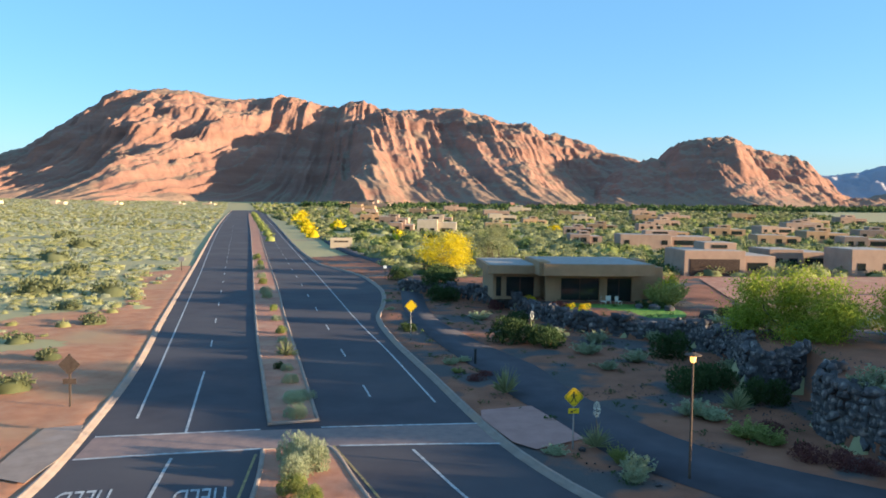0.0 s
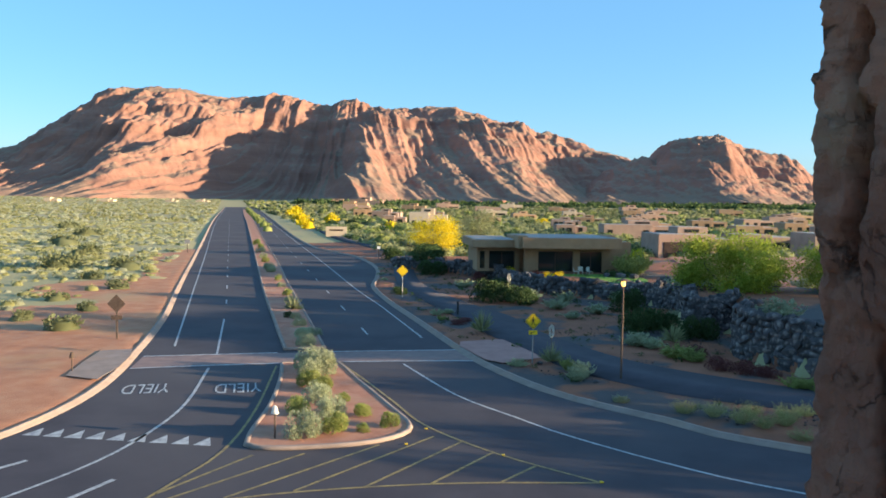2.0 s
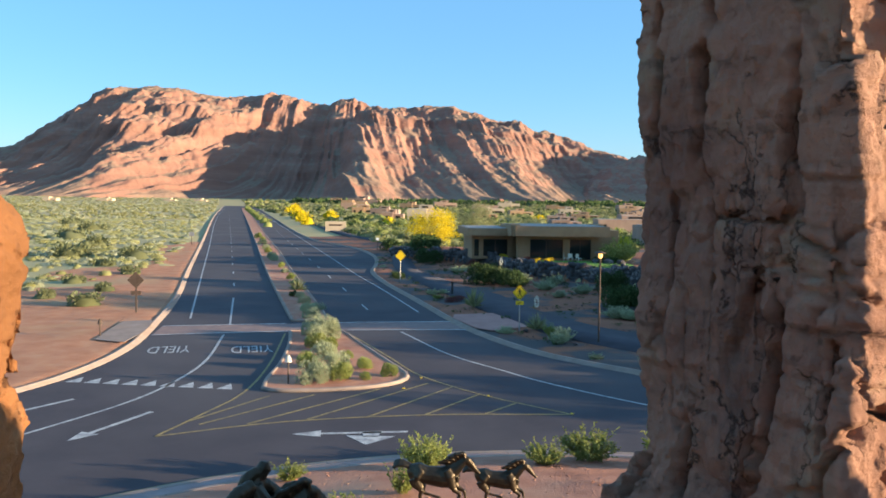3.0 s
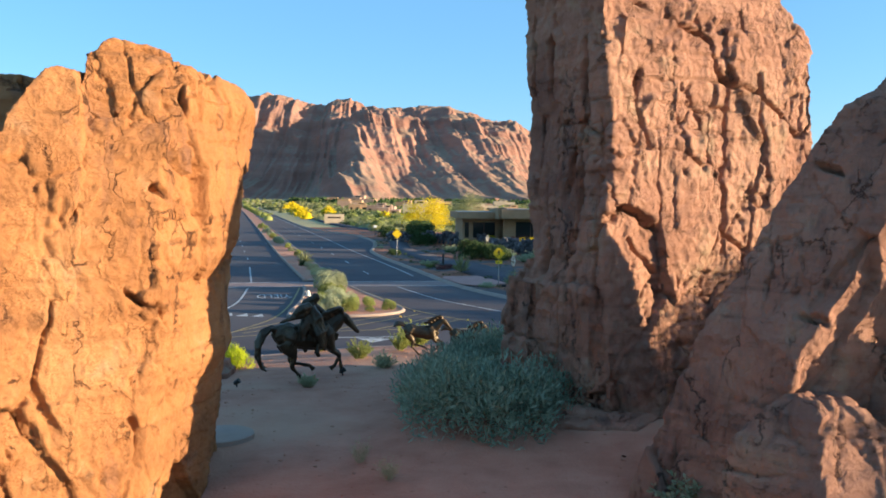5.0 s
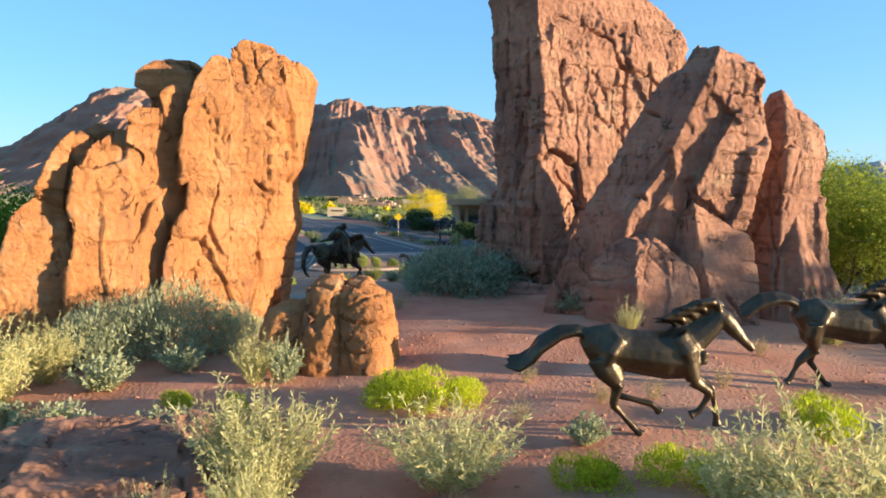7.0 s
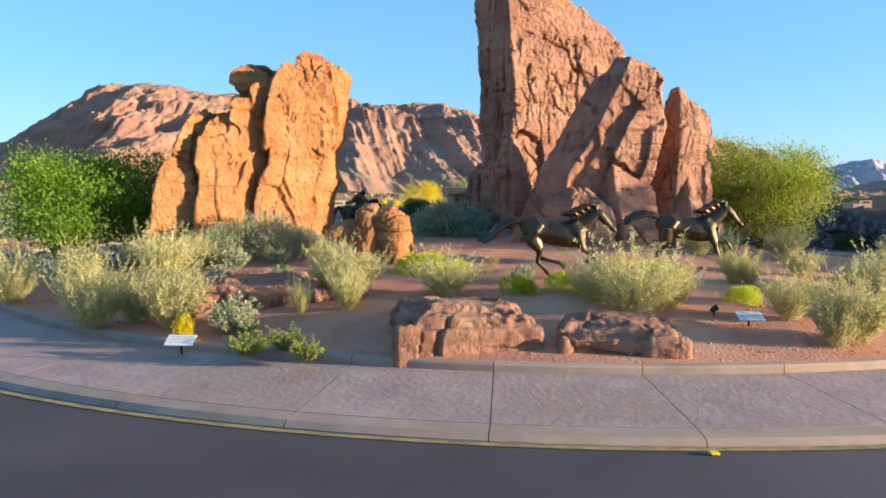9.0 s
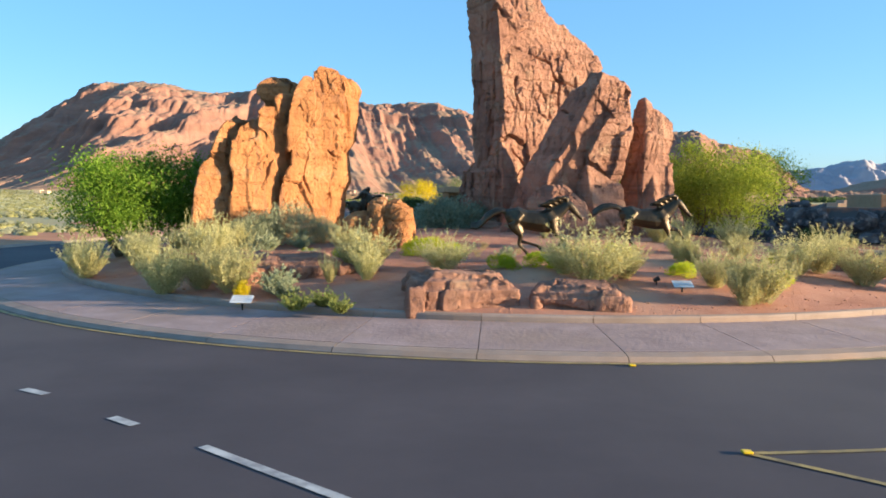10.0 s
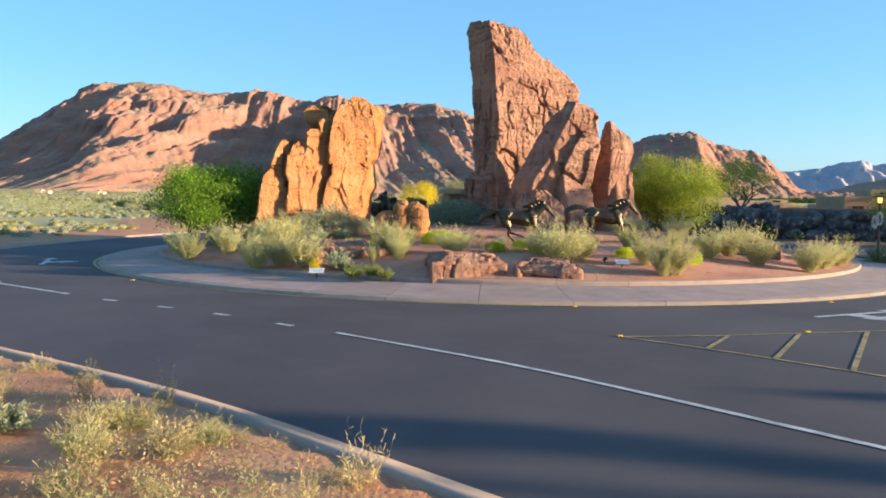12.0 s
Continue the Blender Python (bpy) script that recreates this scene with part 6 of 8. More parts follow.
def spiky_mesh(seed, mat, count=90, length=0.75):
    """A rosette of stiff narrow blades."""
    rng = np.random.default_rng(seed)
    d = unit(count, rng)
    d[:, 2] = np.abs(d[:, 2]) * 1.1 + 0.1
    d /= np.linalg.norm(d, axis=1, keepdims=True)
    L = length * (0.7 + 0.4 * rng.random(count))[:, None]
    ac = np.cross(d, unit(count, rng))
    ac = ac / np.linalg.norm(ac, axis=1, keepdims=True) * 0.022
    v, f = quads(d * L / 2 + np.array([0, 0, 0.1]), d * L / 2, ac)
    return mesh_from("blades", v, f, mat)


def branch_tubes(rng, start, direction, length, radius, depth, tips):
    pts, p, d = [Vector(start)], Vector(start), Vector(direction).normalized()
    for k in range(4):
        d = (d + Vector(rng.normal(size=3)) * 0.16 + Vector((0, 0, 0.05))).normalized()
        p = p + d * length / 4
        pts.append(p.copy())
    radii = [radius * (1 - 0.13 * k) for k in range(5)]
    out = [tube(pts, radii, 6 if depth > 1 else 5)]
    if depth == 0:
        tips.append(p)
        tips.append(pts[2])
        return out
    for k in range(3 if depth > 1 else 3):
        dv = (d + Vector(rng.normal(size=3)) * 0.62).normalized()
        dv.z = max(dv.z, -0.1)
        out += branch_tubes(rng, pts[2 + (k % 3)], dv, length * 0.72, radius * 0.55, depth - 1, tips)
    return out


def tree(name, seed, where, height, spread, leaf_mat, label, leaf=0.075, density=5200, trunks=3, squash=1.0, z=None):
    """A tapered trunk or several, limbs, and a crown of many leaves gathered round the twigs."""
    rng = np.random.default_rng(seed)
    tips, wood = [], []
    for k in range(trunks):
        a = 2 * math.pi * (k + rng.random() * 0.6) / trunks
        tilt = 0.55 if trunks > 1 else 0.05
        wood += branch_tubes(rng, (0.08 * math.cos(a), 0.08 * math.sin(a), -0.15), (math.cos(a) * tilt, math.sin(a) * tilt, 1), height * 0.42, 0.045 * height ** 0.6, 2, tips)
    x, y = where
    if z is None:
        z = float(ground_z(np.array([x]), np.array([y]))[0])
    ob = tagged(new(name), label, "tree")
    ob.matrix_basis = pose(x, y, z)
    tp = np.array([tuple(t) for t in tips])
    ext = np.array([spread / 2, spread / 2, height * 0.40 * squash])
    mid = np.array([0, 0, height * 0.60])
    extra = unit(len(tp), rng) * (0.55 + 0.45 * rng.random(len(tp)) ** 0.5)[:, None] * ext * 0.9 + mid
    q = (tp - tp.mean(0)) / (np.abs(tp - tp.mean(0)).max(0) + 1e-6)
    q = q / np.maximum(np.linalg.norm(q, axis=1, keepdims=True), 0.9) * 0.9 * ext + mid
    centres = np.vstack([q, extra])
    centres = centres[rng.permutation(len(centres))[:64]]
    which = rng.integers(0, len(centres), density)
    r = 0.085 * spread
    pos = centres[which] + rng.normal(size=(density, 3)) * r * np.array([1, 1, 0.62])
    pos[:, 2] = np.maximum(pos[:, 2], 0.12)
    ld = unit(density, rng) + np.array([0, 0, -0.25])
    ld /= np.linalg.norm(ld, axis=1, keepdims=True)
    sz = leaf * (0.6 + 0.8 * rng.random(density))[:, None]
    ac = np.cross(ld, unit(density, rng))
    ac = ac / (np.linalg.norm(ac, axis=1, keepdims=True) + 1e-6) * sz * 0.42
    v, f = quads(pos, ld * sz, ac)
    wv, wf = join_parts(wood)
    wv = (np.array(wv) - np.array([0, 0, 0])) * np.array([spread / height * 0.9, spread / height * 0.9, 0.86])
    part("trunk", mesh_from("trunk", wv, wf, BARK, True), ob)
    part("crown", mesh_from("crown", v, f, leaf_mat), ob)
    return ob


def plant_kind(name, meshes, label, category, group):
    """Hidden originals are not kept: the first use of each mesh becomes the thing that later ones copy."""
    first = {}

    def put(x, y, wide, high, k=0, z=None, text="", turn=0.0):
        if z is None:
            z = float((mound_z if math.hypot(x, y) < 18.6 else ground_z)(np.array([x]), np.array([y]))[0]) - 0.02
        m = pose(x, y, z, 0, 0, turn or (x * 37 + y * 61) % 360)
        k = k % len(meshes)
        ob = new(name, meshes[k])
        ob.matrix_basis = m @ Matrix.Diagonal((wide, wide, high, 1))
        return tagged(ob, text or label, category, group)
    return put


sagebrush = plant_kind("sagebrush", [wispy_mesh(s, SAGE, 170, 40, 0.62, 1.05, 0.030, 0.22) for s in (1, 2, 3, 4)], "pale green upright sagebrush with dry tips", "shrub", "sagebrush on the mound")
silverbush = plant_kind("silver_shrub", [wispy_mesh(s, SILVER, 70, 34, 0.95, 0.8, 0.05, 0.42) for s in (11, 12)], "silvery grey-green leafy shrub", "shrub", "silver shrubs")
bluebush = plant_kind("saltbush", [dense_mesh(s, BLUEGREEN, 7000, 0.024, 26, 0.9, 0.26) for s in (21, 22)], "large blue-green bushy shrub on red soil", "shrub", "blue-green bushes")
greybush = plant_kind("saltbush", [dense_mesh(s, SILVER, 11000, 0.018, 30, 0.9, 0.24) for s in (23, 24)], "large grey-green feathery shrub below the rocks", "shrub", "blue-green bushes")
limebush = plant_kind("lime_shrub", [dense_mesh(s, LIME, 5200, 0.024, 12, 0.62, 0.2) for s in (31, 32)], "bright yellow-green low mounded shrub", "shrub", "lime shrubs")
yellowbush = plant_kind("yellow_shrub", [dense_mesh(s, GOLD, 2600, 0.026, 9, 0.8, 0.3) for s in (33,)], "small round yellow flowering shrub", "shrub", "lime shrubs")
darkbush = plant_kind("dark_shrub", [dense_mesh(s, DARKGREEN, 3000, 0.03, 14, 0.9) for s in (41, 42)], "dark green rounded shrub on soil", "shrub", "dark shrubs")
grassbush = plant_kind("grass_tuft", [wispy_mesh(s, STRAW, 70, 8, 0.5, 1.0, 0.06, 0.12) for s in (51, 52)], "pale dry grass tuft on sand", "grass", "grass tufts")
yucca = plant_kind("yucca", [spiky_mesh(s, OLIVE, 110) for s in (61, 62)], "spiky grey-green yucca rosette", "yucca", "yuccas")
redbush = plant_kind("barberry", [dense_mesh(s, ROSE_DARK, 1800, 0.03, 12, 0.8) for s in (71,)], "dark red low shrub on soil", "shrub", "dark shrubs")
olivebush = plant_kind("green_shrub", [wispy_mesh(s, LEAFY, 90, 40, 0.85, 0.8, 0.036, 0.4) for s in (81, 82)], "yellow-green leafy shrub on soil", "shrub", "green shrubs")
sageclump = plant_kind("sage_clump", [dense_mesh(s, SILVER, 3600, 0.030, 16, 0.78, 0.28) for s in (93, 94)], "round silvery sage clump", "shrub", "silver shrubs")
greenclump = plant_kind("green_clump", [dense_mesh(s, LEAFY, 3600, 0.030, 14, 0.74, 0.28) for s in (95, 96)], "round yellow-green clump", "shrub", "green shrubs")

# on the mound, southern half
for k, (x, y, w, h) in enumerate(((-8.6, -5.7, 2.5, 1.75), (-9.8, -6.2, 2.1, 1.4), (-7.4, -5.3, 1.5, 1.1))):
    greybush(x, y, w, h, k)
for k, (x, y, w, h) in enumerate(((-14.0, -10.6, 1.35, 1.15), (-12.4, -10.2, 1.2, 1.25), (-10.4, -9.4, 1.5, 1.3), (-10.9, -8.6, 1.3, 1.2), (-10.2, -7.7, 1.1, 1.1), (-9.0, -13.2, 1.0, 1.0), (-4.9, -13.7, 0.8, 0.95), (-5.9, -13.8, 0.45, 0.75), (4.7, -10.4, 0.9, 0.95), (-10.3, -14.2, 1.45, 1.3), (-9.4, -13.9, 1.2, 1.15), (-8.4, -14.6, 1.35, 1.35), (-5.0, -12.6, 1.5, 1.25), (-5.5, -12.0, 1.0, 1.0),
                                  (-2.8, -12.4, 1.6, 0.95), (1.35, -14.1, 2.1, 1.5), (0.6, -13.2, 1.2, 1.0), (2.3, -13.2, 1.1, 1.0), (4.5, -14.2, 1.1, 1.0), (5.2, -15.6, 1.5, 1.4), (4.7, -15.9, 1.1, 1.2), (7.8, -11.6, 1.5, 1.2), (8.8, -11.0, 1.4, 1.2),
                                  (9.5, -12.4, 1.5, 1.25), (11.4, -12.8, 1.4, 1.2), (12.6, -11.4, 1.4, 1.1), (14.2, -9.6, 1.3, 1.1), (11.0, -7.4, 1.3, 1.1), (7.2, -8.6, 1.0, 0.8), (5.6, -4.6, 1.3, 1.0), (6.6, -3.6, 1.3, 0.9), (8.6, -4.2, 1.4, 1.1),
                                  (-13.2, -8.4, 1.3, 1.1), (-12.0, -7.0, 1.2, 1.0), (-15.4, -7.6, 1.3, 1.1), (1.1, -4.7, 0.5, 0.75), (5.0, -10.6, 0.6, 0.7), (-6.3, -7.9, 0.75, 0.85), (-10.6, -12.6, 1.0, 1.0))):
    sagebrush(x, y, w, h, k)
for k, (x, y, w, h) in enumerate(((-7.2, -14.6, 0.9, 0.75), (-6.9, -15.2, 0.7, 0.6), (-8.9, -8.2, 0.9, 0.8), (-8.6, -10.4, 0.7, 0.6), (-7.0, -10.4, 0.6, 0.55), (-9.6, -10.2, 0.7, 0.6), (-5.8, -7.8, 0.55, 1.0), (-10.2, -6.2, 0.9, 0.7), (-7.9, -7.0, 0.7, 0.7), (0.5, -1.7, 0.95, 0.8),
                                  (-5.2, 9.9, 0.6, 0.55), (-9.6, 6.4, 0.6, 0.6), (-6.9, 6.9, 0.4, 0.45), (-0.9, -11.2, 0.5, 0.55))):
    silverbush(x, y, w, h, k)
for k, (x, y, w, h) in enumerate(((-2.7, 2.5, 3.0, 1.7), (-1.4, 3.4, 2.2, 1.5), (-3.3, 4.3, 2.4, 1.4), (-1.9, 7.6, 3.0, 1.7), (-3.1, 6.6, 2.2, 1.3))):
    bluebush(x, y, w, h, k)
for k, (x, y, w, h) in enumerate(((-3.3, -9.2, 1.7, 1.1), (-2.6, -9.0, 1.0, 0.8), (-1.1, -12.6, 0.95, 0.8), (0.1, -12.4, 1.1, 0.85), (2.6, -10.4, 1.3, 0.95), (4.0, -12.8, 0.9, 0.8), (6.3, -13.8, 0.95, 0.8), (8.4, -9.0, 0.8, 0.6), (-7.3, -9.2, 0.6, 0.5), (-6.2, -9.4, 0.6, 0.5), (-10.3, 11.0, 1.6, 1.4))):
    limebush(x, y, w, 0.62 * h, k)
yellowbush(-7.75, -15.75, 0.62, 0.66)
for k, (x, y, w, h) in enumerate(((-5.7, -16.3, 0.7, 0.55), (-6.3, -16.7, 0.65, 0.6), (-5.2, -17.0, 0.6, 0.5), (-6.2, 12.2, 0.7, 0.8), (-5.0, 14.2, 0.7, 0.9), (-4.6, 17.2, 1.2, 1.2), (0.2, 18.3, 1.6, 1.1), (-1.2, 17.6, 1.0, 0.8), (-8.2, 16.2, 0.8, 0.6), (2.4, 17.6, 1.6, 1.3))):
    olivebush(x, y, w, h, k)
for k, (x, y) in enumerate(((-2.6, -13.2), (-1.7, -10.2), (-0.3, -9.2), (2.0, -8.2), (-1.4, -8.0), (0.6, -8.9), (3.4, -6.2), (-4.8, 0.6), (-4.2, -0.4), (1.6, -13.0), (6.9, -6.2))):
    grassbush(x, y, 0.45, 0.4, k)

# trees beside the mound
tree("mesquite", 5, (-15.3, -4.6), 3.9, 5.2, GREEN, "bright green bushy mesquite tree", 0.060, 24000, 4, 1.15, 0.7)
tree("mesquite", 6, (-13.6, -3.4), 3.9, 4.2, GREEN, "bright green bushy mesquite tree", 0.060, 13000, 3, 1.1, 0.8)
tree("palo_verde", 8, (11.0, 3.4), 4.6, 5.4, PALO, "yellow-green feathery palo verde tree", 0.055, 28000, 4, 1.1, 0.9)
tree("palo_verde", 9, (9.4, 3.6), 4.8, 3.6, PALO, "yellow-green feathery palo verde tree", 0.055, 16000, 3, 1.1, 1.0)

# ------------------------------------------------------------------ plants beside the avenue
bunchgrass = plant_kind("bunch_grass", [wispy_mesh(q, FIELD, 150, 10, 0.8, 0.85, 0.055, 0.10) for q in (91, 92)], "round tuft of olive bunch grass", "grass", "bunch grass beside the trail")
for k, (x, y, w, h, kind) in enumerate(((-12.2, 41.6, 1.5, 1.5, "silver"), (-11.2, 40.6, 1.6, 1.6, "silver"), (-11.6, 39.4, 1.3, 1.3, "silver"), (-11.3, 37.4, 1.3, 1.0, "olive"), (-10.5, 36.6, 1.1, 0.9, "olive"), (-10.4, 34.6, 1.3, 1.1, "silver"), (-10.9, 32.6, 1.1, 0.9, "olive"),
                                  (-9.4, 32.4, 1.3, 1.0, "silver"), (-10.0, 29.4, 1.4, 1.3, "silver"), (-8.8, 29.8, 1.2, 1.0, "olive"), (-8.1, 32.3, 0.8, 0.7, "olive"), (-6.8, 31.0, 0.9, 0.7, "olive"), (-7.8, 30.2, 0.6, 0.4, "olive"), (-9.3, 34.8, 0.7, 0.5, "olive"),
                                  (-13.6, 48.3, 1.3, 0.9, "silver"), (-14.4, 51.3, 1.3, 0.8, "silver"), (-13.9, 52.2, 1.2, 0.7, "silver"), (-15.6, 56.0, 1.0, 0.7, "silver"), (-17.3, 60.0, 0.7, 0.6, "dark"), (-16.6, 59.4, 0.8, 0.6, "silver"), (-19.4, 70.0, 0.8, 0.6, "silver"),
                                  (-20.4, 74.0, 1.0, 0.8, "olive"), (-22.6, 81.0, 0.9, 0.7, "silver"), (-24.4, 87.5, 1.0, 0.8, "olive"), (-27.8, 98.0, 1.3, 1.0, "silver"), (-29.0, 102, 1.4, 1.1, "silver"), (-32.2, 113, 1.3, 1.0, "olive"), (-34.5, 121, 1.3, 1.0, "silver"),
                                  (-38.5, 135, 1.6, 1.2, "silver"), (-40.0, 141, 1.3, 1.4, "olive"), (-44.8, 157, 1.6, 1.4, "olive"))):
    {"silver": sageclump, "olive": greenclump, "dark": darkbush}[kind](x, y, w, 0.9 * h, k, 0.10, text={"silver": "silvery sage shrub in the median bed", "olive": "yellow-green shrub in the median bed", "dark": "dark shrub in the median bed"}[kind])
for k, (x, y, w, h) in enumerate(((-1.2, 71.6, 3.6, 2.3), (1.2, 70.2, 3.2, 1.9), (-8.4, 112, 4.2, 2.2), (-8.2, 104, 4.4, 2.3), (-7.6, 98, 3.8, 2.0), (8.8, 55.6, 3.2, 2.0), (10.6, 56.8, 2.6, 1.6), (-10.0, 76.6, 1.7, 0.8), (10.2, 66.5, 3.0, 2.2), (-0.2, 80, 2.4, 1.6), (-14.4, 121, 3.4, 2.2), (12.0, 52.8, 2.6, 1.8))):
    darkbush(x, y, w, h, k)
for k, (x, y, w, h) in enumerate(((4.2, 67.2, 1.8, 1.1), (4.8, 61.5, 1.2, 0.8), (7.2, 64.3, 1.6, 1.1), (7.4, 50.2, 1.7, 1.1), (8.1, 49.4, 1.4, 1.0), (2.6, 73.5, 1.6, 1.2), (5.6, 72.0, 1.6, 1.2), (2.3, 40.8, 1.1, 1.0), (2.0, 39.8, 0.9, 0.8), (-0.8, 43.2, 0.9, 0.6), (-5.9, 62.5, 0.9, 0.6), (-5.0, 63.4, 0.8, 0.5), (3.4, 35.6, 0.6, 0.6),
                                  (14.2, 45.2, 2.0, 1.6), (13.2, 62.0, 1.5, 1.0), (10.6, 73.0, 1.5, 1.2), (-3.6, 84, 1.6, 1.0), (-12.8, 90, 0.9, 0.6), (-13.8, 97, 1.0, 0.6), (-14.6, 104, 0.9, 0.6))):
    silverbush(x, y, w, h, k)
for k, (x, y, w, h) in enumerate(((8.8, 46.4, 1.9, 1.1), (9.6, 45.4, 1.4, 0.9), (1.9, 42.2, 0.9, 0.9), (5.8, 33.8, 1.1, 0.8), (-5.4, 59.8, 0.8, 0.5), (6.9, 33.2, 1.1, 0.8), (7.7, 32.2, 1.1, 0.9), (8.4, 31.6, 1.0, 0.8), (9.4, 32.0, 1.0, 0.8), (9.9, 33.0, 1.1, 0.8), (10.9, 33.6, 1.0, 0.7), (8.6, 33.5, 0.9, 0.7), (9.3, 30.2, 1.0, 0.7), (11.6, 32.4, 1.0, 0.8), (12.8, 38.9, 1.5, 0.8), (14.4, 38.6, 1.5, 0.8), (13.6, 38.3, 1.3, 0.7))):
    (bunchgrass if y < 34 else olivebush)(x, y, w, h, k)
for k, (x, y, w, h) in enumerate(((10.4, 43.2, 1.8, 0.9), (11.6, 42.2, 1.8, 0.9), (10.2, 47.0, 1.4, 0.8), (12.4, 41.6, 1.3, 0.7), (15.0, 35.0, 1.4, 0.7), (-4.2, 57.6, 1.2, 0.5), (-3.6, 58.8, 1.0, 0.5))):
    redbush(x, y, w, h, k)
for k, (x, y, w, h) in enumerate(((1.15, 44.0, 1.2, 1.5), (-2.5, 53.9, 1.3, 2.4), (0.4, 71.4, 1.1, 2.6), (-17.9, 64.8, 1.4, 2.0), (9.9, 51.2, 1.4, 2.0), (19.5, -3.0, 1.4, 2.0))):
    yucca(x, y, w, h, k)


def blossom(x, y, z, high):
    """A yucca's flower head: a stalk closely set with pale bells."""
    ob = tagged(new("yucca_blossom"), "creamy white yucca flower spike", "flower", "yuccas")
    ob.matrix_basis = pose(x, y, z)
    v, f = tube([(0, 0, 0), (0, 0, high)], [0.02, 0.012], 6)
    part("stalk", mesh_from("stalk", v, f, BARK), ob)
    rng = np.random.default_rng(int(abs(x * 100)))
    n = unit(160, rng)
    pos = n * np.array([0.13, 0.13, 0.34]) + np.array([0, 0, high - 0.05])
    v, f = quads(pos, n * 0.06, np.cross(n, unit(160, rng)) * 0.035)
    part("bells", mesh_from("bells", v, f, CREAM), ob)


blossom(1.15, 44.0, 0.9, 1.1)
blossom(0.4, 71.4, 1.3, 1.1)
blossom(19.5, -3.0, 1.3, 1.2)
blossom(19.2, -3.1, 1.3, 1.0)

# ------------------------------------------------------------------ signs, lamps and plaques
def warning_sign(x, y, size, walking, height):
    ob = tagged(new("warning_sign"), "yellow diamond warning sign on a steel post" if not walking else "yellow diamond crossing sign with an arrow plate below", "road sign", "yellow road signs")
    ob.matrix_basis = pose(x, y, 0.05, 0, 0, 4)
    v, f = tube([(0, 0.03, 0), (0, 0.03, height + size * 0.2)], [0.035, 0.035], 8)
    part("post", mesh_from("post", v, f, POST_GREY), ob)

    def plate(name, pts, y0, mat, parent, thick=0.012, label=""):
        bm = bmesh.new()
        face = bm.faces.new([bm.verts.new((px, y0, pz)) for px, pz in pts])
        r = bmesh.ops.extrude_face_region(bm, geom=[face])
        for q in [g for g in r["geom"] if isinstance(g, bmesh.types.BMVert)]:
            q.co.y += thick
        bmesh.ops.recalc_face_normals(bm, faces=bm.faces[:])
        return part(name, from_bm(name, bm, mat), parent, label)

    h, s = height, size / 2

    def diamond(r):
        c = 0.12
        return [(-c * r, h + r * (1 - c)), (c * r, h + r * (1 - c)), (r * (1 - c), h + c * r), (r * (1 - c), h - c * r), (c * r, h - r * (1 - c)), (-c * r, h - r * (1 - c)), (-r * (1 - c), h - c * r), (-r * (1 - c), h + c * r)]

    face = plate("diamond", diamond(s * 1.06), -0.006, SIGN_YELLOW, ob)
    edge = diamond(s * 0.95)
    inner = diamond(s * 0.89)
    for k in range(8):
        plate("border", [edge[k], edge[(k + 1) % 8], inner[(k + 1) % 8], inner[k]], -0.012, BLACK, face, 0.004)
    if walking:
        u = s * 0.95
        for name, pts in (("head", [(-0.02 * u + 0.11 * u * math.cos(a), h + 0.50 * u + 0.11 * u * math.sin(a)) for a in np.linspace(0, 5.6, 9)]),
                          ("torso", [(-0.12 * u, h + 0.36 * u), (0.10 * u, h + 0.36 * u), (0.10 * u, h - 0.08 * u), (-0.10 * u, h - 0.08 * u)]),
                          ("limb", [(-0.10 * u, h - 0.06 * u), (0.02 * u, h - 0.06 * u), (-0.20 * u, h - 0.56 * u), (-0.30 * u, h - 0.50 * u)]),
                          ("limb", [(0.0, h - 0.06 * u), (0.10 * u, h - 0.06 * u), (0.30 * u, h - 0.54 * u), (0.20 * u, h - 0.58 * u)]),
                          ("limb", [(-0.12 * u, h + 0.34 * u), (-0.08 * u, h + 0.24 * u), (-0.32 * u, h + 0.02 * u), (-0.36 * u, h + 0.08 * u)]),
                          ("limb", [(0.08 * u, h + 0.34 * u), (0.10 * u, h + 0.24 * u), (0.34 * u, h + 0.06 * u), (0.32 * u, h + 0.16 * u)])):
            plate("figure_" + name, pts, -0.014, BLACK, face, 0.006)
        b = h - s * 1.42
        sub = plate("arrow_plate", [(-s * 0.55, b - s * 0.27), (s * 0.55, b - s * 0.27), (s * 0.55, b + s * 0.27), (-s * 0.55, b + s * 0.27)], -0.006, SIGN_YELLOW, ob)
        plate("arrow", [(-0.32 * s, b - 0.18 * s), (-0.06 * s, b - 0.16 * s), (-0.14 * s, b - 0.08 * s), (0.30 * s, b + 0.12 * s), (0.26 * s, b + 0.18 * s), (-0.18 * s, b - 0.02 * s), (-0.26 * s, b + 0.06 * s)], -0.014, BLACK, sub, 0.006)


warning_sign(-9.5, 74.0, 1.08, False, 2.55)
warning_sign(0.1, 44.0, 0.90, True, 2.45)


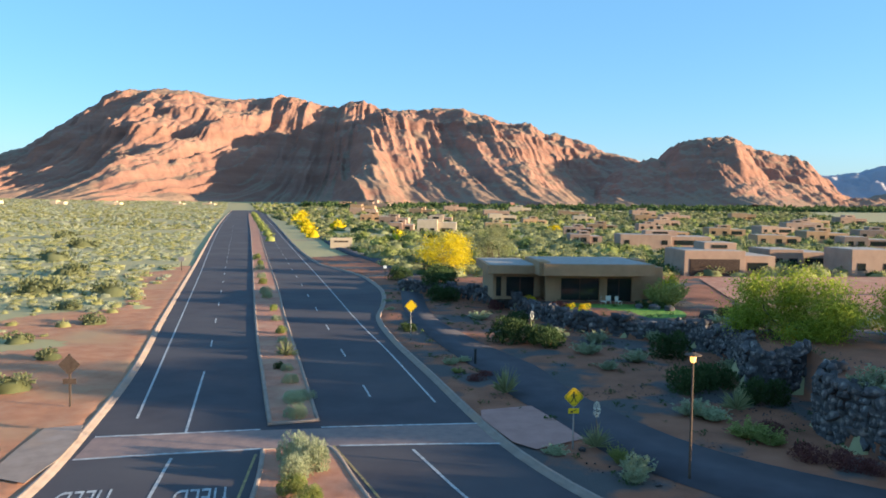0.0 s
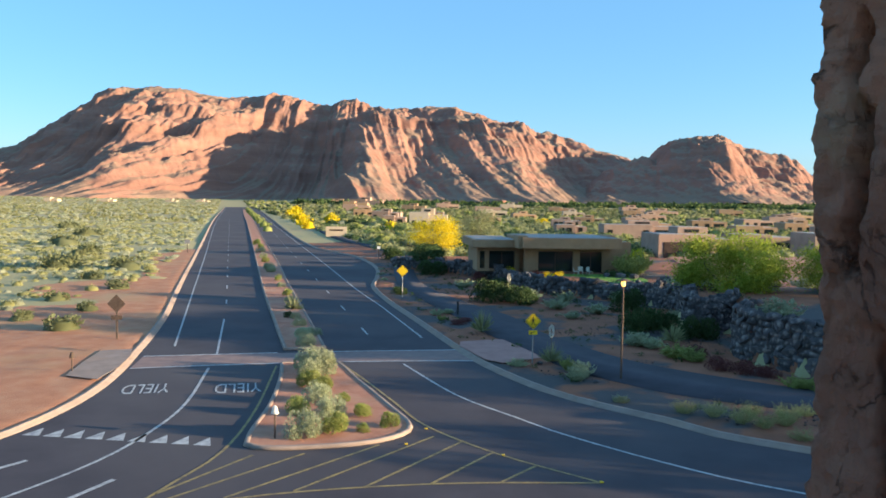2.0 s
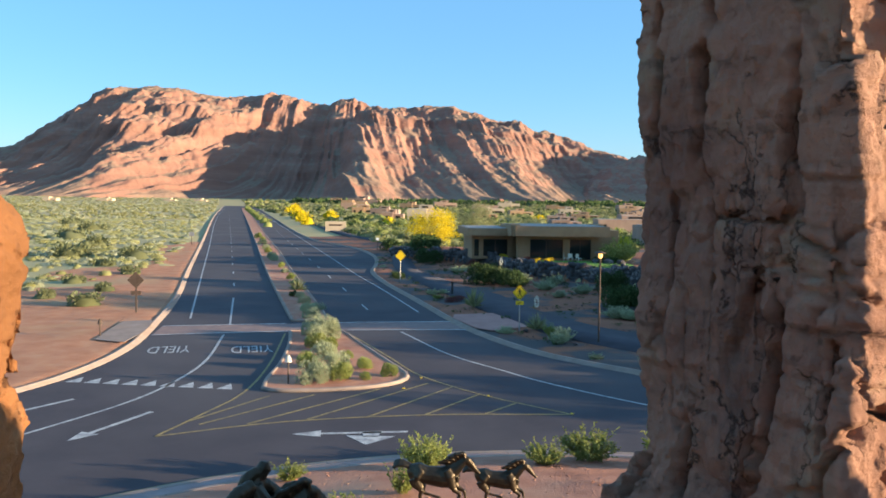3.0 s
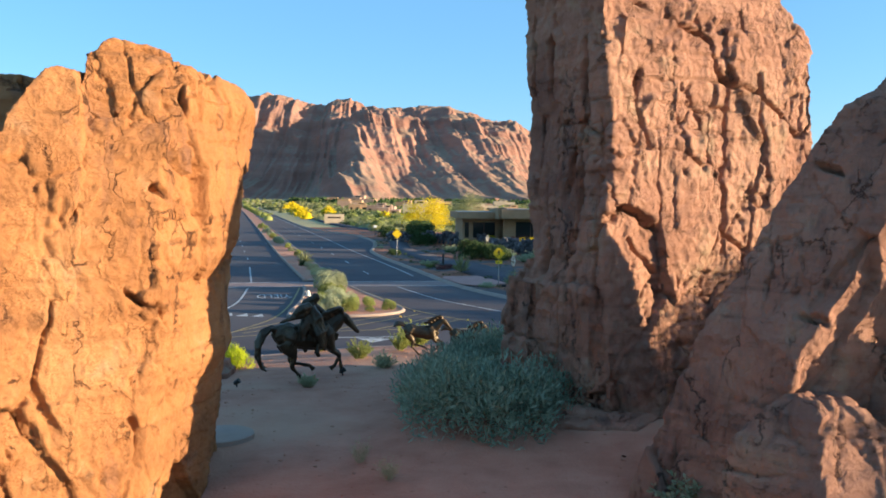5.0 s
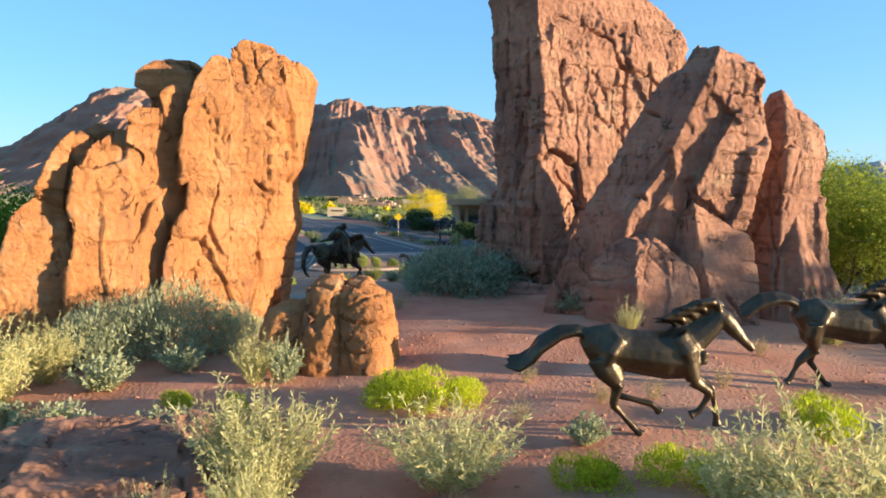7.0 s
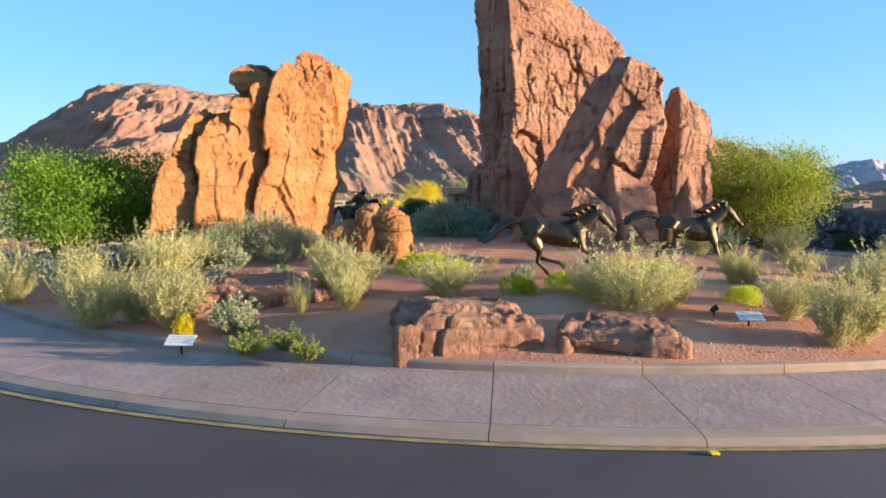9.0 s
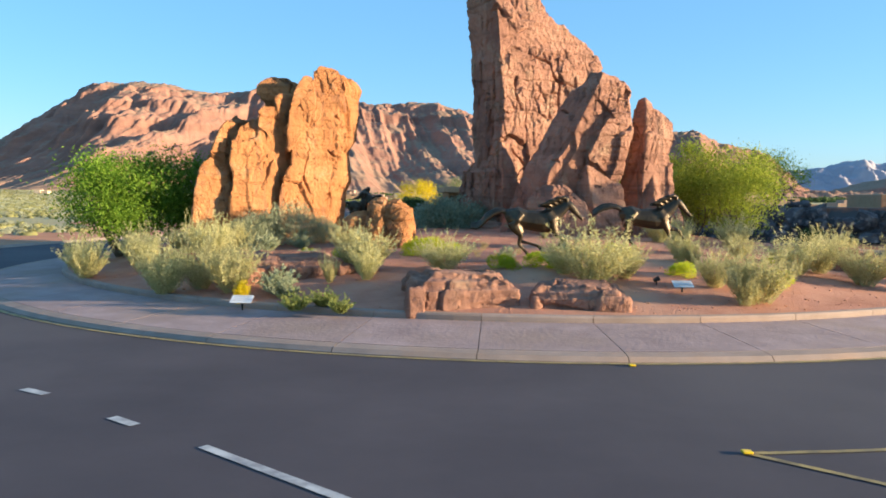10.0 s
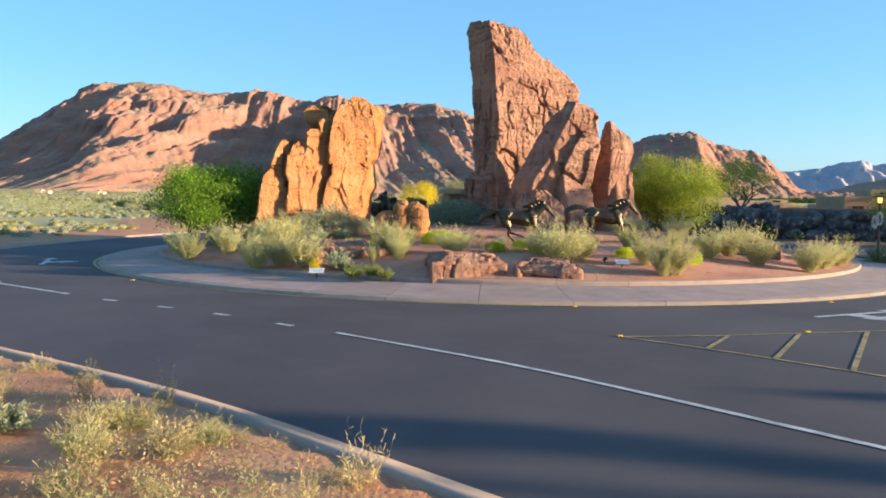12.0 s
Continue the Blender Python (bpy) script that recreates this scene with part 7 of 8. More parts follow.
def street_lamp(x, y, high):
    ob = tagged(new("street_lamp"), "slim rusty pole lamp with a glowing shaded head", "street lamp")
    ob.matrix_basis = pose(x, y, 0.05)
    v, f = tube([(0, 0, 0), (0, 0, high)], [0.06, 0.045], 10)
    part("pole", mesh_from("pole", v, f, RUST), ob)
    v, f = tube([(0, 0, 0), (0, 0, 0.12), (0, 0, 0.14)], [0.22, 0.22, 0.12], 12)
    part("footing", mesh_from("footing", v, f, KERB), ob)
    v, f = tube([(0, 0, high + 0.30), (0, 0, high + 0.34), (0, 0, high + 0.42)], [0.34, 0.33, 0.05], 16)
    part("shade", mesh_from("shade", v, f, RUST), ob)
    v, f = tube([(0, 0, high), (0, 0, high + 0.05), (0, 0, high + 0.30)], [0.06, 0.11, 0.12], 10)
    part("lens", mesh_from("lens", v, f, LAMP_LENS), ob, "glowing amber lens")


street_lamp(4.3, 40.1, 4.9)
street_lamp(20.3, -1.5, 3.2)


def path_light(x, y, z, high, mat_shade):
    ob = tagged(new("path_light"), "small conical path light on a thin post", "lamp")
    ob.matrix_basis = pose(x, y, z)
    v, f = tube([(0, 0, 0), (0, 0, high)], [0.035, 0.035], 8)
    part("post", mesh_from("post", v, f, RUST), ob)
    v, f = tube([(0, 0, high - 0.05), (0, 0, high + 0.18), (0, 0, high + 0.26)], [0.15, 0.09, 0.03], 12)
    part("shade", mesh_from("shade", v, f, mat_shade), ob, "pale cone shade")


path_light(-11.0, 29.0, 0.12, 1.0, CREAM)
path_light(-24.07, 39.66, 0.05, 0.85, RUST)


def post_sign(x, y, high, width, plate_mat, label, turn=0.0, diamond=False, z=0.05):
    ob = tagged(new("post_sign"), label, "sign")
    ob.matrix_basis = pose(x, y, z, 0, 0, turn)
    part("post", box_mesh("post", -0.05, 0.05, 0.0, 0.08, 0, high, RUST, 0.008), ob)
    w = width / 2
    if diamond:
        bm = bmesh.new()
        face = bm.faces.new([bm.verts.new((px, -0.01, pz)) for px, pz in ((0, high + 0.02), (w, high - w), (0, high - 2 * w), (-w, high - w))])
        r = bmesh.ops.extrude_face_region(bm, geom=[face])
        for q in [g for g in r["geom"] if isinstance(g, bmesh.types.BMVert)]:
            q.co.y -= 0.015
        bmesh.ops.recalc_face_normals(bm, faces=bm.faces[:])
        part("plate", from_bm("plate", bm, plate_mat), ob)
        part("small_plate", box_mesh("small_plate", -w * 0.6, w * 0.6, -0.02, -0.004, high - 2.8 * w, high - 2.3 * w, plate_mat, 0.004), ob)
    else:
        part("plate", box_mesh("plate", -w, w, -0.02, -0.002, high - width * 0.8, high, plate_mat, 0.006), ob)
    return ob


post_sign(-26.0, 49.4, 2.9, 1.15, RUST, "back of a brown diamond sign on a post", 6, True)
post_sign(-50.0, 131.5, 2.2, 0.9, POST_GREY, "grey back of a road sign on a post", 6)
post_sign(-16.8, 122.6, 2.0, 0.5, WHITE_PAINT, "small white sign on a short post", 4)
for x, y, h in ((-4.2, 62.4, 1.0), (11.2, 64.0, 0.9)):
    ob = tagged(new("bollard"), "short dark path bollard with a cap", "bollard")
    ob.matrix_basis = pose(x, y, 0.15)
    v, f = tube([(0, 0, 0), (0, 0, h)], [0.09, 0.09], 10)
    part("shaft", mesh_from("shaft", v, f, BLACK), ob)
    v, f = tube([(0, 0, h), (0, 0, h + 0.06), (0, 0, h + 0.1)], [0.11, 0.11, 0.04], 10)
    part("cap", mesh_from("cap", v, f, BLACK), ob)


def plaque(x, y, mat, label):
    z = float(mound_z(np.array([x]), np.array([y]))[0])
    ob = tagged(new("plaque"), label, "plaque", "plaques on the mound")
    ob.matrix_basis = pose(x, y, z)
    v, f = tube([(0, 0.04, -0.05), (0, 0, 0.22)], [0.025, 0.025], 8)
    part("stem", mesh_from("stem", v, f, BLACK), ob)
    tilt = pose(0, -0.02, 0.22, 24, 0, 0)
    me = box_mesh("board", -0.26, 0.26, -0.17, 0.17, -0.01, 0.01, mat, 0.006)
    board = part("board", me, ob, "", tilt)
    for k in range(4):
        part("text_bar", box_mesh("text_bar", -0.20, 0.20 - 0.05 * (k % 2), 0.10 - 0.065 * k, 0.112 - 0.065 * k, 0.011, 0.013, POST_GREY), board)


plaque(-7.65, -16.35, PLAQUE, "tilted pale metal plaque on a short stem")
plaque(3.5, -14.6, PLAQUE, "tilted pale engraved plaque on a short stem")
for x, y in ((-6.3, 9.0), (-8.9, 7.4), (3.0, -13.9)):       # small spotlights
    z = float(mound_z(np.array([x]), np.array([y]))[0])
    ob = tagged(new("spotlight"), "small black ground spotlight aimed at a statue", "lamp", "spotlights on the mound")
    ob.matrix_basis = pose(x, y, z)
    v, f = tube([(0, 0, -0.03), (0, 0, 0.12)], [0.02, 0.02], 8)
    part("stake", mesh_from("stake", v, f, BLACK), ob)
    v, f = tube([(-0.07, 0, 0.10), (0.07, 0, 0.19)], [0.05, 0.07], 10)
    part("head", mesh_from("head", v, f, BLACK), ob)
a = np.linspace(0, 2 * math.pi, 25)[:-1]
ob = tagged(new("stone_disc"), "flat round pale stone disc set in the soil", "paving stone")
z = float(mound_z(np.array([-7.75]), np.array([2.2]))[0])
v, f = tube([(-7.75, 2.2, z - 0.2), (-7.75, 2.2, z + 0.07), (-7.75, 2.2, z + 0.085)], [0.62, 0.62, 0.58], 28)
part("disc", mesh_from("disc", v, f, KERB), ob)
for x, y in ((-6.0, 28.9), (-7.9, -18.9), (0.7, -20.9), (-5.35, 31.0), (-2.4, 27.85), (0.7, 25.25), (0.9, -25.9), (5.7, -24.95), (-14.5, -15.4), (9.2, -19.0)):
    me = box_mesh("road_stud", -0.06, 0.06, -0.06, 0.06, 0.0, 0.03, SIGN_YELLOW, 0.012)
    ob = tagged(new("road_stud", me), "small yellow reflector stud on the road", "road stud", "reflector studs")
    ob.location = (x, y, 0.013)

# ------------------------------------------------------------------ dry stone walls
def stone_mesh(seed):
    rng = np.random.default_rng(seed)
    bm = bmesh.new()
    bmesh.ops.create_icosphere(bm, subdivisions=1, radius=0.5)
    for v in bm.verts:
        v.co *= 1.0 + 0.34 * (rng.random() - 0.5) * 2
        v.co.x = math.copysign(abs(v.co.x) ** 0.8, v.co.x)
        v.co.z = math.copysign(abs(v.co.z) ** 0.8, v.co.z)
    return from_bm("stone", bm, LAVA)


STONES = [stone_mesh(200 + k) for k in range(9)]


def wall_core(name, line, top, label):
    p = np.asarray(line)
    d = np.gradient(p, axis=0)
    nrm = np.stack([d[:, 1], -d[:, 0]], 1) / np.linalg.norm(d, axis=1, keepdims=True)
    zt = top(p)
    sec = [(-0.30, -0.2), (-0.26, 1.0), (0.26, 1.0), (0.30, -0.2)]
    v = np.concatenate([np.c_[p + nrm * o, (zt - 0.12 if h > 0.5 else np.full(len(p), -0.2))] for o, h in sec])
    n = len(p)
    f = [(s * n + i, s * n + i + 1, (s + 1) * n + i + 1, (s + 1) * n + i) for s in range(3) for i in range(n - 1)]
    f += [(0, n, 2 * n, 3 * n), (n - 1, 4 * n - 1, 3 * n - 1, 2 * n - 1)]
    return tagged(new(name, mesh_from(name, v, f, LAVA)), label, "stone wall", kind="structure")


def wall_stones(parent, line, top, seed, limit, size=1.0):
    rng = np.random.default_rng(seed)
    seg = np.linalg.norm(np.diff(line, axis=0), axis=1)
    s = np.concatenate([[0], np.cumsum(seg)])
    places = []
    for side in (1, -1):
        z = 0.1
        while z < 3.6:
            pos = rng.random() * 0.3
            while pos < s[-1]:
                w = size * (0.42 + 0.75 * rng.random() ** 1.6)
                x, y = np.interp(pos, s, line[:, 0]), np.interp(pos, s, line[:, 1])
                k = min(np.searchsorted(s, pos), len(line) - 1)
                d = (line[k] - line[max(k - 1, 0)])
                d = d / (np.linalg.norm(d) + 1e-9)
                t = float(top(np.array([[x, y]]))[0])
                g = 0.0 if side > 0 else t - 0.9
                if g <= z < t + 0.05:
                    places.append((x + d[1] * side * 0.25, y - d[0] * side * 0.25, z + 0.16 * rng.random() - 0.08, w, math.degrees(math.atan2(d[1], d[0]))))
                pos += w * 0.92
            z += size * (0.38 + 0.07 * rng.random())
    places.sort(key=lambda q: (q[0] - 2) ** 2 + (q[1] - 30) ** 2)
    joined = []
    for n, (x, y, z, w, a) in enumerate(places):
        m = pose(x, y, z, rng.random() * 50 - 25, rng.random() * 60 - 30, a + rng.random() * 50 - 25) @ Matrix.Diagonal((w * 1.1, 0.5 * size, size * (0.40 + 0.30 * rng.random()), 1))
        me = STONES[n % len(STONES)]
        if n < limit:
            part("stone", me, parent, "", m)
        else:
            joined.append((me, m))
    if joined:
        vs, fs, o = [], [], 0
        for me, m in joined:
            co = np.empty(len(me.vertices) * 3)
            me.vertices.foreach_get("co", co)
            co = co.reshape(-1, 3)
            mm = np.array(m)
            vs.append(co @ mm[:3, :3].T + mm[:3, 3])
            idx3 = np.empty(len(me.polygons) * 3, dtype=np.int32)
            me.polygons.foreach_get("vertices", idx3)
            fs.append(idx3.reshape(-1, 3) + o)
            o += len(co)
        ob = part("far_stones", mesh_from("far_stones", np.concatenate(vs), np.concatenate(fs), LAVA), parent)
        tagged(ob, kind="stuff")


def top_a(p):
    p = np.asarray(p)
    return terrace_height(p[:, 1]) + 0.35 + 0.15 * np.sin(p[:, 0] * 1.3 + p[:, 1] * 0.9) + 0.1 * np.sin(p[:, 1] * 2.7)


wall_a = wall_core("wall_garden", WALL_A, top_a, "long garden wall of black lava stones")
wall_b = wall_core("wall_trail", WALL_B, top_a, "tall retaining wall of black and grey lava stones")
wall_c = wall_core("wall_drive", WALL_C, lambda p: 2.1 + 0.25 * np.sin(np.asarray(p)[:, 0] * 1.1) + 0.15 * np.sin(np.asarray(p)[:, 1] * 2.3), "lava stone retaining wall beside the roundabout")
wall_stones(wall_c, WALL_C, lambda p: 2.1 + 0.25 * np.sin(np.asarray(p)[:, 0] * 1.1) + 0.15 * np.sin(np.asarray(p)[:, 1] * 2.3), 8, 250, 1.7)
wall_stones(wall_b, WALL_B, top_a, 5, 300, 0.95)
wall_stones(wall_a, WALL_A, top_a, 6, 300)

rng = np.random.default_rng(91)
for k in range(34):                                    # boulders and shrubs tumbled along the drive wall
    u = rng.random()
    p = WALL_C[int(u * (len(WALL_C) - 1))]
    x, y, w = p[0] + rng.normal() * 0.9 - 0.6, p[1] + rng.normal() * 0.9 - 0.9, 0.5 + 1.0 * rng.random()
    if inside(ROAD_EDGE, np.array([x]), np.array([y]))[0]:
        continue
    if k % 3:
        ob = new("lava_boulder", STONES[k % 9])
        ob.matrix_basis = pose(x, y, 0.1 + 0.25 * w, 20 * rng.random(), 20 * rng.random(), 360 * rng.random()) @ Matrix.Diagonal((w, w * 0.85, w * 0.75, 1))
        tagged(ob, "rough dark lava boulder on the ground", "boulder", "lava boulders")
    else:
        (silverbush if k % 2 else darkbush)(x, y, 1.0 + rng.random(), 0.8 + 0.7 * rng.random(), k)

# ------------------------------------------------------------------ the house behind the wall
def wall_with_holes(name, x0, x1, y, thick, z0, z1, holes, mat, parent):
    """A wall along x, with rectangular openings (x0, x1, z0, z1) through it."""
    xs = sorted({x0, x1, *[h[0] for h in holes], *[h[1] for h in holes]})
    zs = sorted({z0, z1, *[h[2] for h in holes], *[h[3] for h in holes]})
    pieces = []
    for i in range(len(xs) - 1):
        for j in range(len(zs) - 1):
            cx, cz = (xs[i] + xs[i + 1]) / 2, (zs[j] + zs[j + 1]) / 2
            if not any(h[0] < cx < h[1] and h[2] < cz < h[3] for h in holes):
                a, b, c, d = xs[i], xs[i + 1], zs[j], zs[j + 1]
                v = [(a, y, c), (b, y, c), (b, y + thick, c), (a, y + thick, c), (a, y, d), (b, y, d), (b, y + thick, d), (a, y + thick, d)]
                f = [(0, 3, 2, 1), (4, 5, 6, 7), (0, 1, 5, 4), (1, 2, 6, 5), (2, 3, 7, 6), (3, 0, 4, 7)]
                pieces.append((v, f))
    v, f = join_parts(pieces)
    bm = bmesh.new()
    tmp = mesh_from(name, v, f)
    bm.from_mesh(tmp)
    bmesh.ops.remove_doubles(bm, verts=bm.verts[:], dist=0.001)
    seen = {}
    for face in bm.faces:
        seen.setdefault(tuple(round(c, 3) for c in face.calc_center_median()), []).append(face)
    bmesh.ops.delete(bm, geom=[q for fs in seen.values() if len(fs) > 1 for q in fs], context="FACES")
    return part(name, from_bm(name, bm, mat), parent)


villa = tagged(new("villa"), "low flat-roofed tan stucco house with wide dark windows", "house")
villa.matrix_basis = pose(3.2, 89.2, 1.15, 0, 0, 6)
wall_with_holes("wall", 0, 10.0, 0, 0.35, 0, 3.0, [(1.6, 5.6, 0.25, 2.55), (6.4, 9.0, 0.0, 2.55)], VILLA_STUCCO, villa)
wall_with_holes("wing_wall", -5.0, 0.0, 3.0, 0.35, 0, 3.0, [(-3.6, -0.6, 0.3, 2.4), (-4.7, -4.1, 0.3, 2.4)], VILLA_STUCCO, villa)
part("side_wall", box_mesh("side_wall", -5.0, -4.7, 3.35, 12, 0, 3.0, VILLA_STUCCO), villa)
part("back_block", box_mesh("back_block", -0.2, 10.0, 3.4, 14, 0, 3.1, VILLA_STUCCO), villa)
part("east_block", box_mesh("east_block", 10.3, 12.8, 1.5, 12, 0, 3.6, VILLA_STUCCO, 0.05), villa)
part("chimney_block", box_mesh("chimney_block", 10.2, 11.4, 3.0, 6, 3.6, 4.3, VILLA_STUCCO, 0.05), villa)


def bowed_roof(name, x0, x1, y0, y1, z0, z1, bow, mat, parent):
    xs = np.linspace(x0, x1, 15)
    front = [(x, y0 - bow * (1 - ((x - (x0 + x1) / 2) / ((x1 - x0) / 2)) ** 2)) for x in xs]
    outline = front + [(x1, y1), (x0, y1)]
    bm = bmesh.new()
    face = bm.faces.new([bm.verts.new((x, y, z0)) for x, y in outline])
    r = bmesh.ops.extrude_face_region(bm, geom=[face])
    for q in [g for g in r["geom"] if isinstance(g, bmesh.types.BMVert)]:
        q.co.z = z1
    bmesh.ops.recalc_face_normals(bm, faces=bm.faces[:])
    return part(name, from_bm(name, bm, mat), parent)


fas = bowed_roof("roof", -0.6, 10.6, -2.2, 9.0, 3.0, 4.15, 0.35, VILLA_STUCCO, villa)
bowed_roof("roof_gravel", -0.3, 10.3, -1.9, 8.7, 4.15, 4.19, 0.35, ROOFING, fas)
fas2 = bowed_roof("wing_roof", -5.8, -0.65, 1.0, 12.0, 2.9, 3.75, 0.1, VILLA_STUCCO, villa)
bowed_roof("roof_gravel", -5.5, -0.8, 1.3, 11.7, 3.75, 3.79, 0.1, ROOFING, fas2)
part("roof_upstand", box_mesh("roof_upstand", -1.0, 0.1, -1.6, 2.0, 2.92, 4.35, VILLA_STUCCO, 0.04), villa)
for x0, x1, z0, z1, y in ((1.6, 5.6, 0.25, 2.55, 0.12), (6.4, 9.0, 0.0, 2.55, 0.12), (-3.6, -0.6, 0.3, 2.4, 3.12), (-4.7, -4.1, 0.3, 2.4, 3.12)):
    w = part("window", box_mesh("window", x0 + 0.02, x1 - 0.02, y + 0.08, y + 0.16, z0 + 0.02, z1 - 0.02, BROWN), villa, "dark brown metal window frame")
    n = 2 if x1 - x0 > 2 else 1
    for k in range(n):
        a, b = x0 + (x1 - x0) * k / n + 0.07, x0 + (x1 - x0) * (k + 1) / n - 0.07
        part("pane", box_mesh("pane", a, b, y + 0.05, y + 0.078, z0 + 0.09, z1 - 0.09, GLASS), w, "dark reflecting glass")
part("patio", box_mesh("patio", 5.6, 10.8, -2.6, -0.02, -0.05, 0.08, PAD), villa)
flat("lawn", spline([(3.6, 85.0), (6.5, 80.5), (10.0, 78.2), (14.2, 78.5), (15.4, 83.0), (13.6, 87.0), (9, 87.4), (5, 87.6)], 0.8), 1.36, LAWN, "bright green clipped lawn behind the wall", "lawn")
flat("pond", spline([(22.5, 58.5), (26, 57.6), (31, 58.2), (33, 60), (28, 61.2), (23.5, 60.4)], 1.0), 2.62, WATER, "still pond reflecting the sky", "water")
for k, (x, y) in enumerate(((9.3, 87.3), (10.2, 86.9), (8.7, 86.8))):
    ob = tagged(new("garden_chair"), "pale garden chair on the patio", "chair", "garden chairs")
    ob.matrix_basis = pose(x, y, 1.28, 0, 0, 40 * k)
    part("seat", box_mesh("seat", -0.25, 0.25, -0.25, 0.25, 0.40, 0.45, CREAM, 0.01), ob)
    part("backrest", box_mesh("backrest", -0.25, 0.25, 0.22, 0.26, 0.47, 0.9, CREAM, 0.01), ob)
    for sx in (-0.22, 0.22):
        for sy in (-0.22, 0.22):
            part("leg", box_mesh("leg", sx - 0.02, sx + 0.02, sy - 0.02, sy + 0.02, 0, 0.40, CREAM), ob)
for k, (x, y, w, h, f_) in enumerate(((5.2, 83.6, 1.2, 0.7, yellowbush), (6.4, 82.6, 1.4, 0.8, yellowbush), (3.9, 84.6, 1.2, 0.8, redbush), (4.6, 84.2, 1.0, 0.6, redbush), (1.5, 88.6, 1.3, 0.8, yellowbush), (-1.8, 92.0, 1.8, 1.2, redbush), (14.6, 86.4, 3.6, 3.0, olivebush), (15.6, 88.6, 3.4, 3.2, olivebush), (16.4, 91.0, 2.2, 3.0, limebush),
                                      (12.2, 85.2, 1.4, 0.9, darkbush), (13.6, 84.6, 1.6, 0.9, darkbush), (0.6, 90.6, 1.0, 1.6, yucca), (18.2, 79, 1.8, 1.2, darkbush), (19, 74, 2.0, 1.2, silverbush), (22, 72, 2.4, 1.4, redbush), (27, 71, 2.2, 1.6, silverbush), (16.4, 74.5, 1.8, 1.0, silverbush), (16.2, 61.5, 2.0, 1.0, yellowbush))):
    f_(x, y, w, h, k)
for k, (x, y, w) in enumerate(((13.0, 84.0, 1.3), (14.4, 83.2, 1.1), (11.8, 84.8, 0.9), (16.8, 79.0, 1.6), (18.0, 77.2, 1.3), (0.5, 43.7, 0.35), (2.9, 39.4, 0.3))):
    z = float(ground_z(np.array([x]), np.array([y]))[0])
    ob = new("lava_boulder", STONES[k])
    ob.matrix_basis = pose(x, y, z + 0.15 * w, 10, 5, 40 * k) @ Matrix.Diagonal((w, w * 0.9, w * 0.7, 1))
    tagged(ob, "rough dark lava boulder on the ground", "boulder", "lava boulders")

tree("palo_verde", 15, (16.9, 61.2), 5.0, 7.6, PALO, "large round yellow-green palo verde tree behind the wall", 0.09, 34000, 4, 1.35, 1.5)
tree("palo_verde", 16, (25.4, 59.6), 5.0, 7.6, PALO, "large round yellow-green palo verde tree behind the wall", 0.09, 28000, 4, 1.35, 1.5)
tree("flowering_tree", 17, (-8.0, 128.5), 6.4, 8.6, GOLD, "round tree covered in bright yellow blossom", 0.12, 8000, 3, 1.1)
tree("olive_tree", 18, (-0.2, 150), 7.5, 9.0, OLIVE, "grey-green rounded tree behind the house", 0.13, 7000, 3, 1.1)
tree("mesquite", 19, (30.0, 44.0), 5.5, 7.0, PALO, "yellow-green palo verde tree beyond the wall", 0.085, 8000, 4, 1.1)
tree("mesquite", 20, (31.0, 14.0), 4.5, 5.0, PALO, "yellow-green palo verde tree by the kerb", 0.085, 6000, 3, 1.1)

# ------------------------------------------------------------------ village houses
def block(name, parent, x0, x1, y0, y1, z1, mat, windows=(), door=None):
    """One flat-roofed block with a parapet, and windows set into its near wall."""
    w = part(name, box_mesh(name, x0, x1, y0, y1, -0.3, z1, mat, 0.06), parent)
    part("roof", box_mesh("roof", x0 + 0.3, x1 - 0.3, y0 + 0.3, y1 - 0.3, z1 - 0.02, z1 + 0.05, ROOFING), w)
    for a, b, c, d in windows:
        fr = part("window", box_mesh("window", a, b, y0 - 0.05, y0 + 0.1, c, d, BROWN), w)
        part("pane", box_mesh("pane", a + 0.1, b - 0.1, y0 - 0.065, y0 - 0.052, c + 0.1, d - 0.1, GLASS), fr)
    if door:
        a, b, h = door
        dr = part("garage_door", box_mesh("garage_door", a, b, y0 - 0.06, y0 + 0.1, 0.0, h, BROWN), w, "dark brown panelled garage door")
        for k in range(4):
            part("panel", box_mesh("panel", a + 0.1, b - 0.1, y0 - 0.09, y0 - 0.062, h * k / 4 + 0.05, h * (k + 1) / 4 - 0.03, BROWN, 0.01), dr)


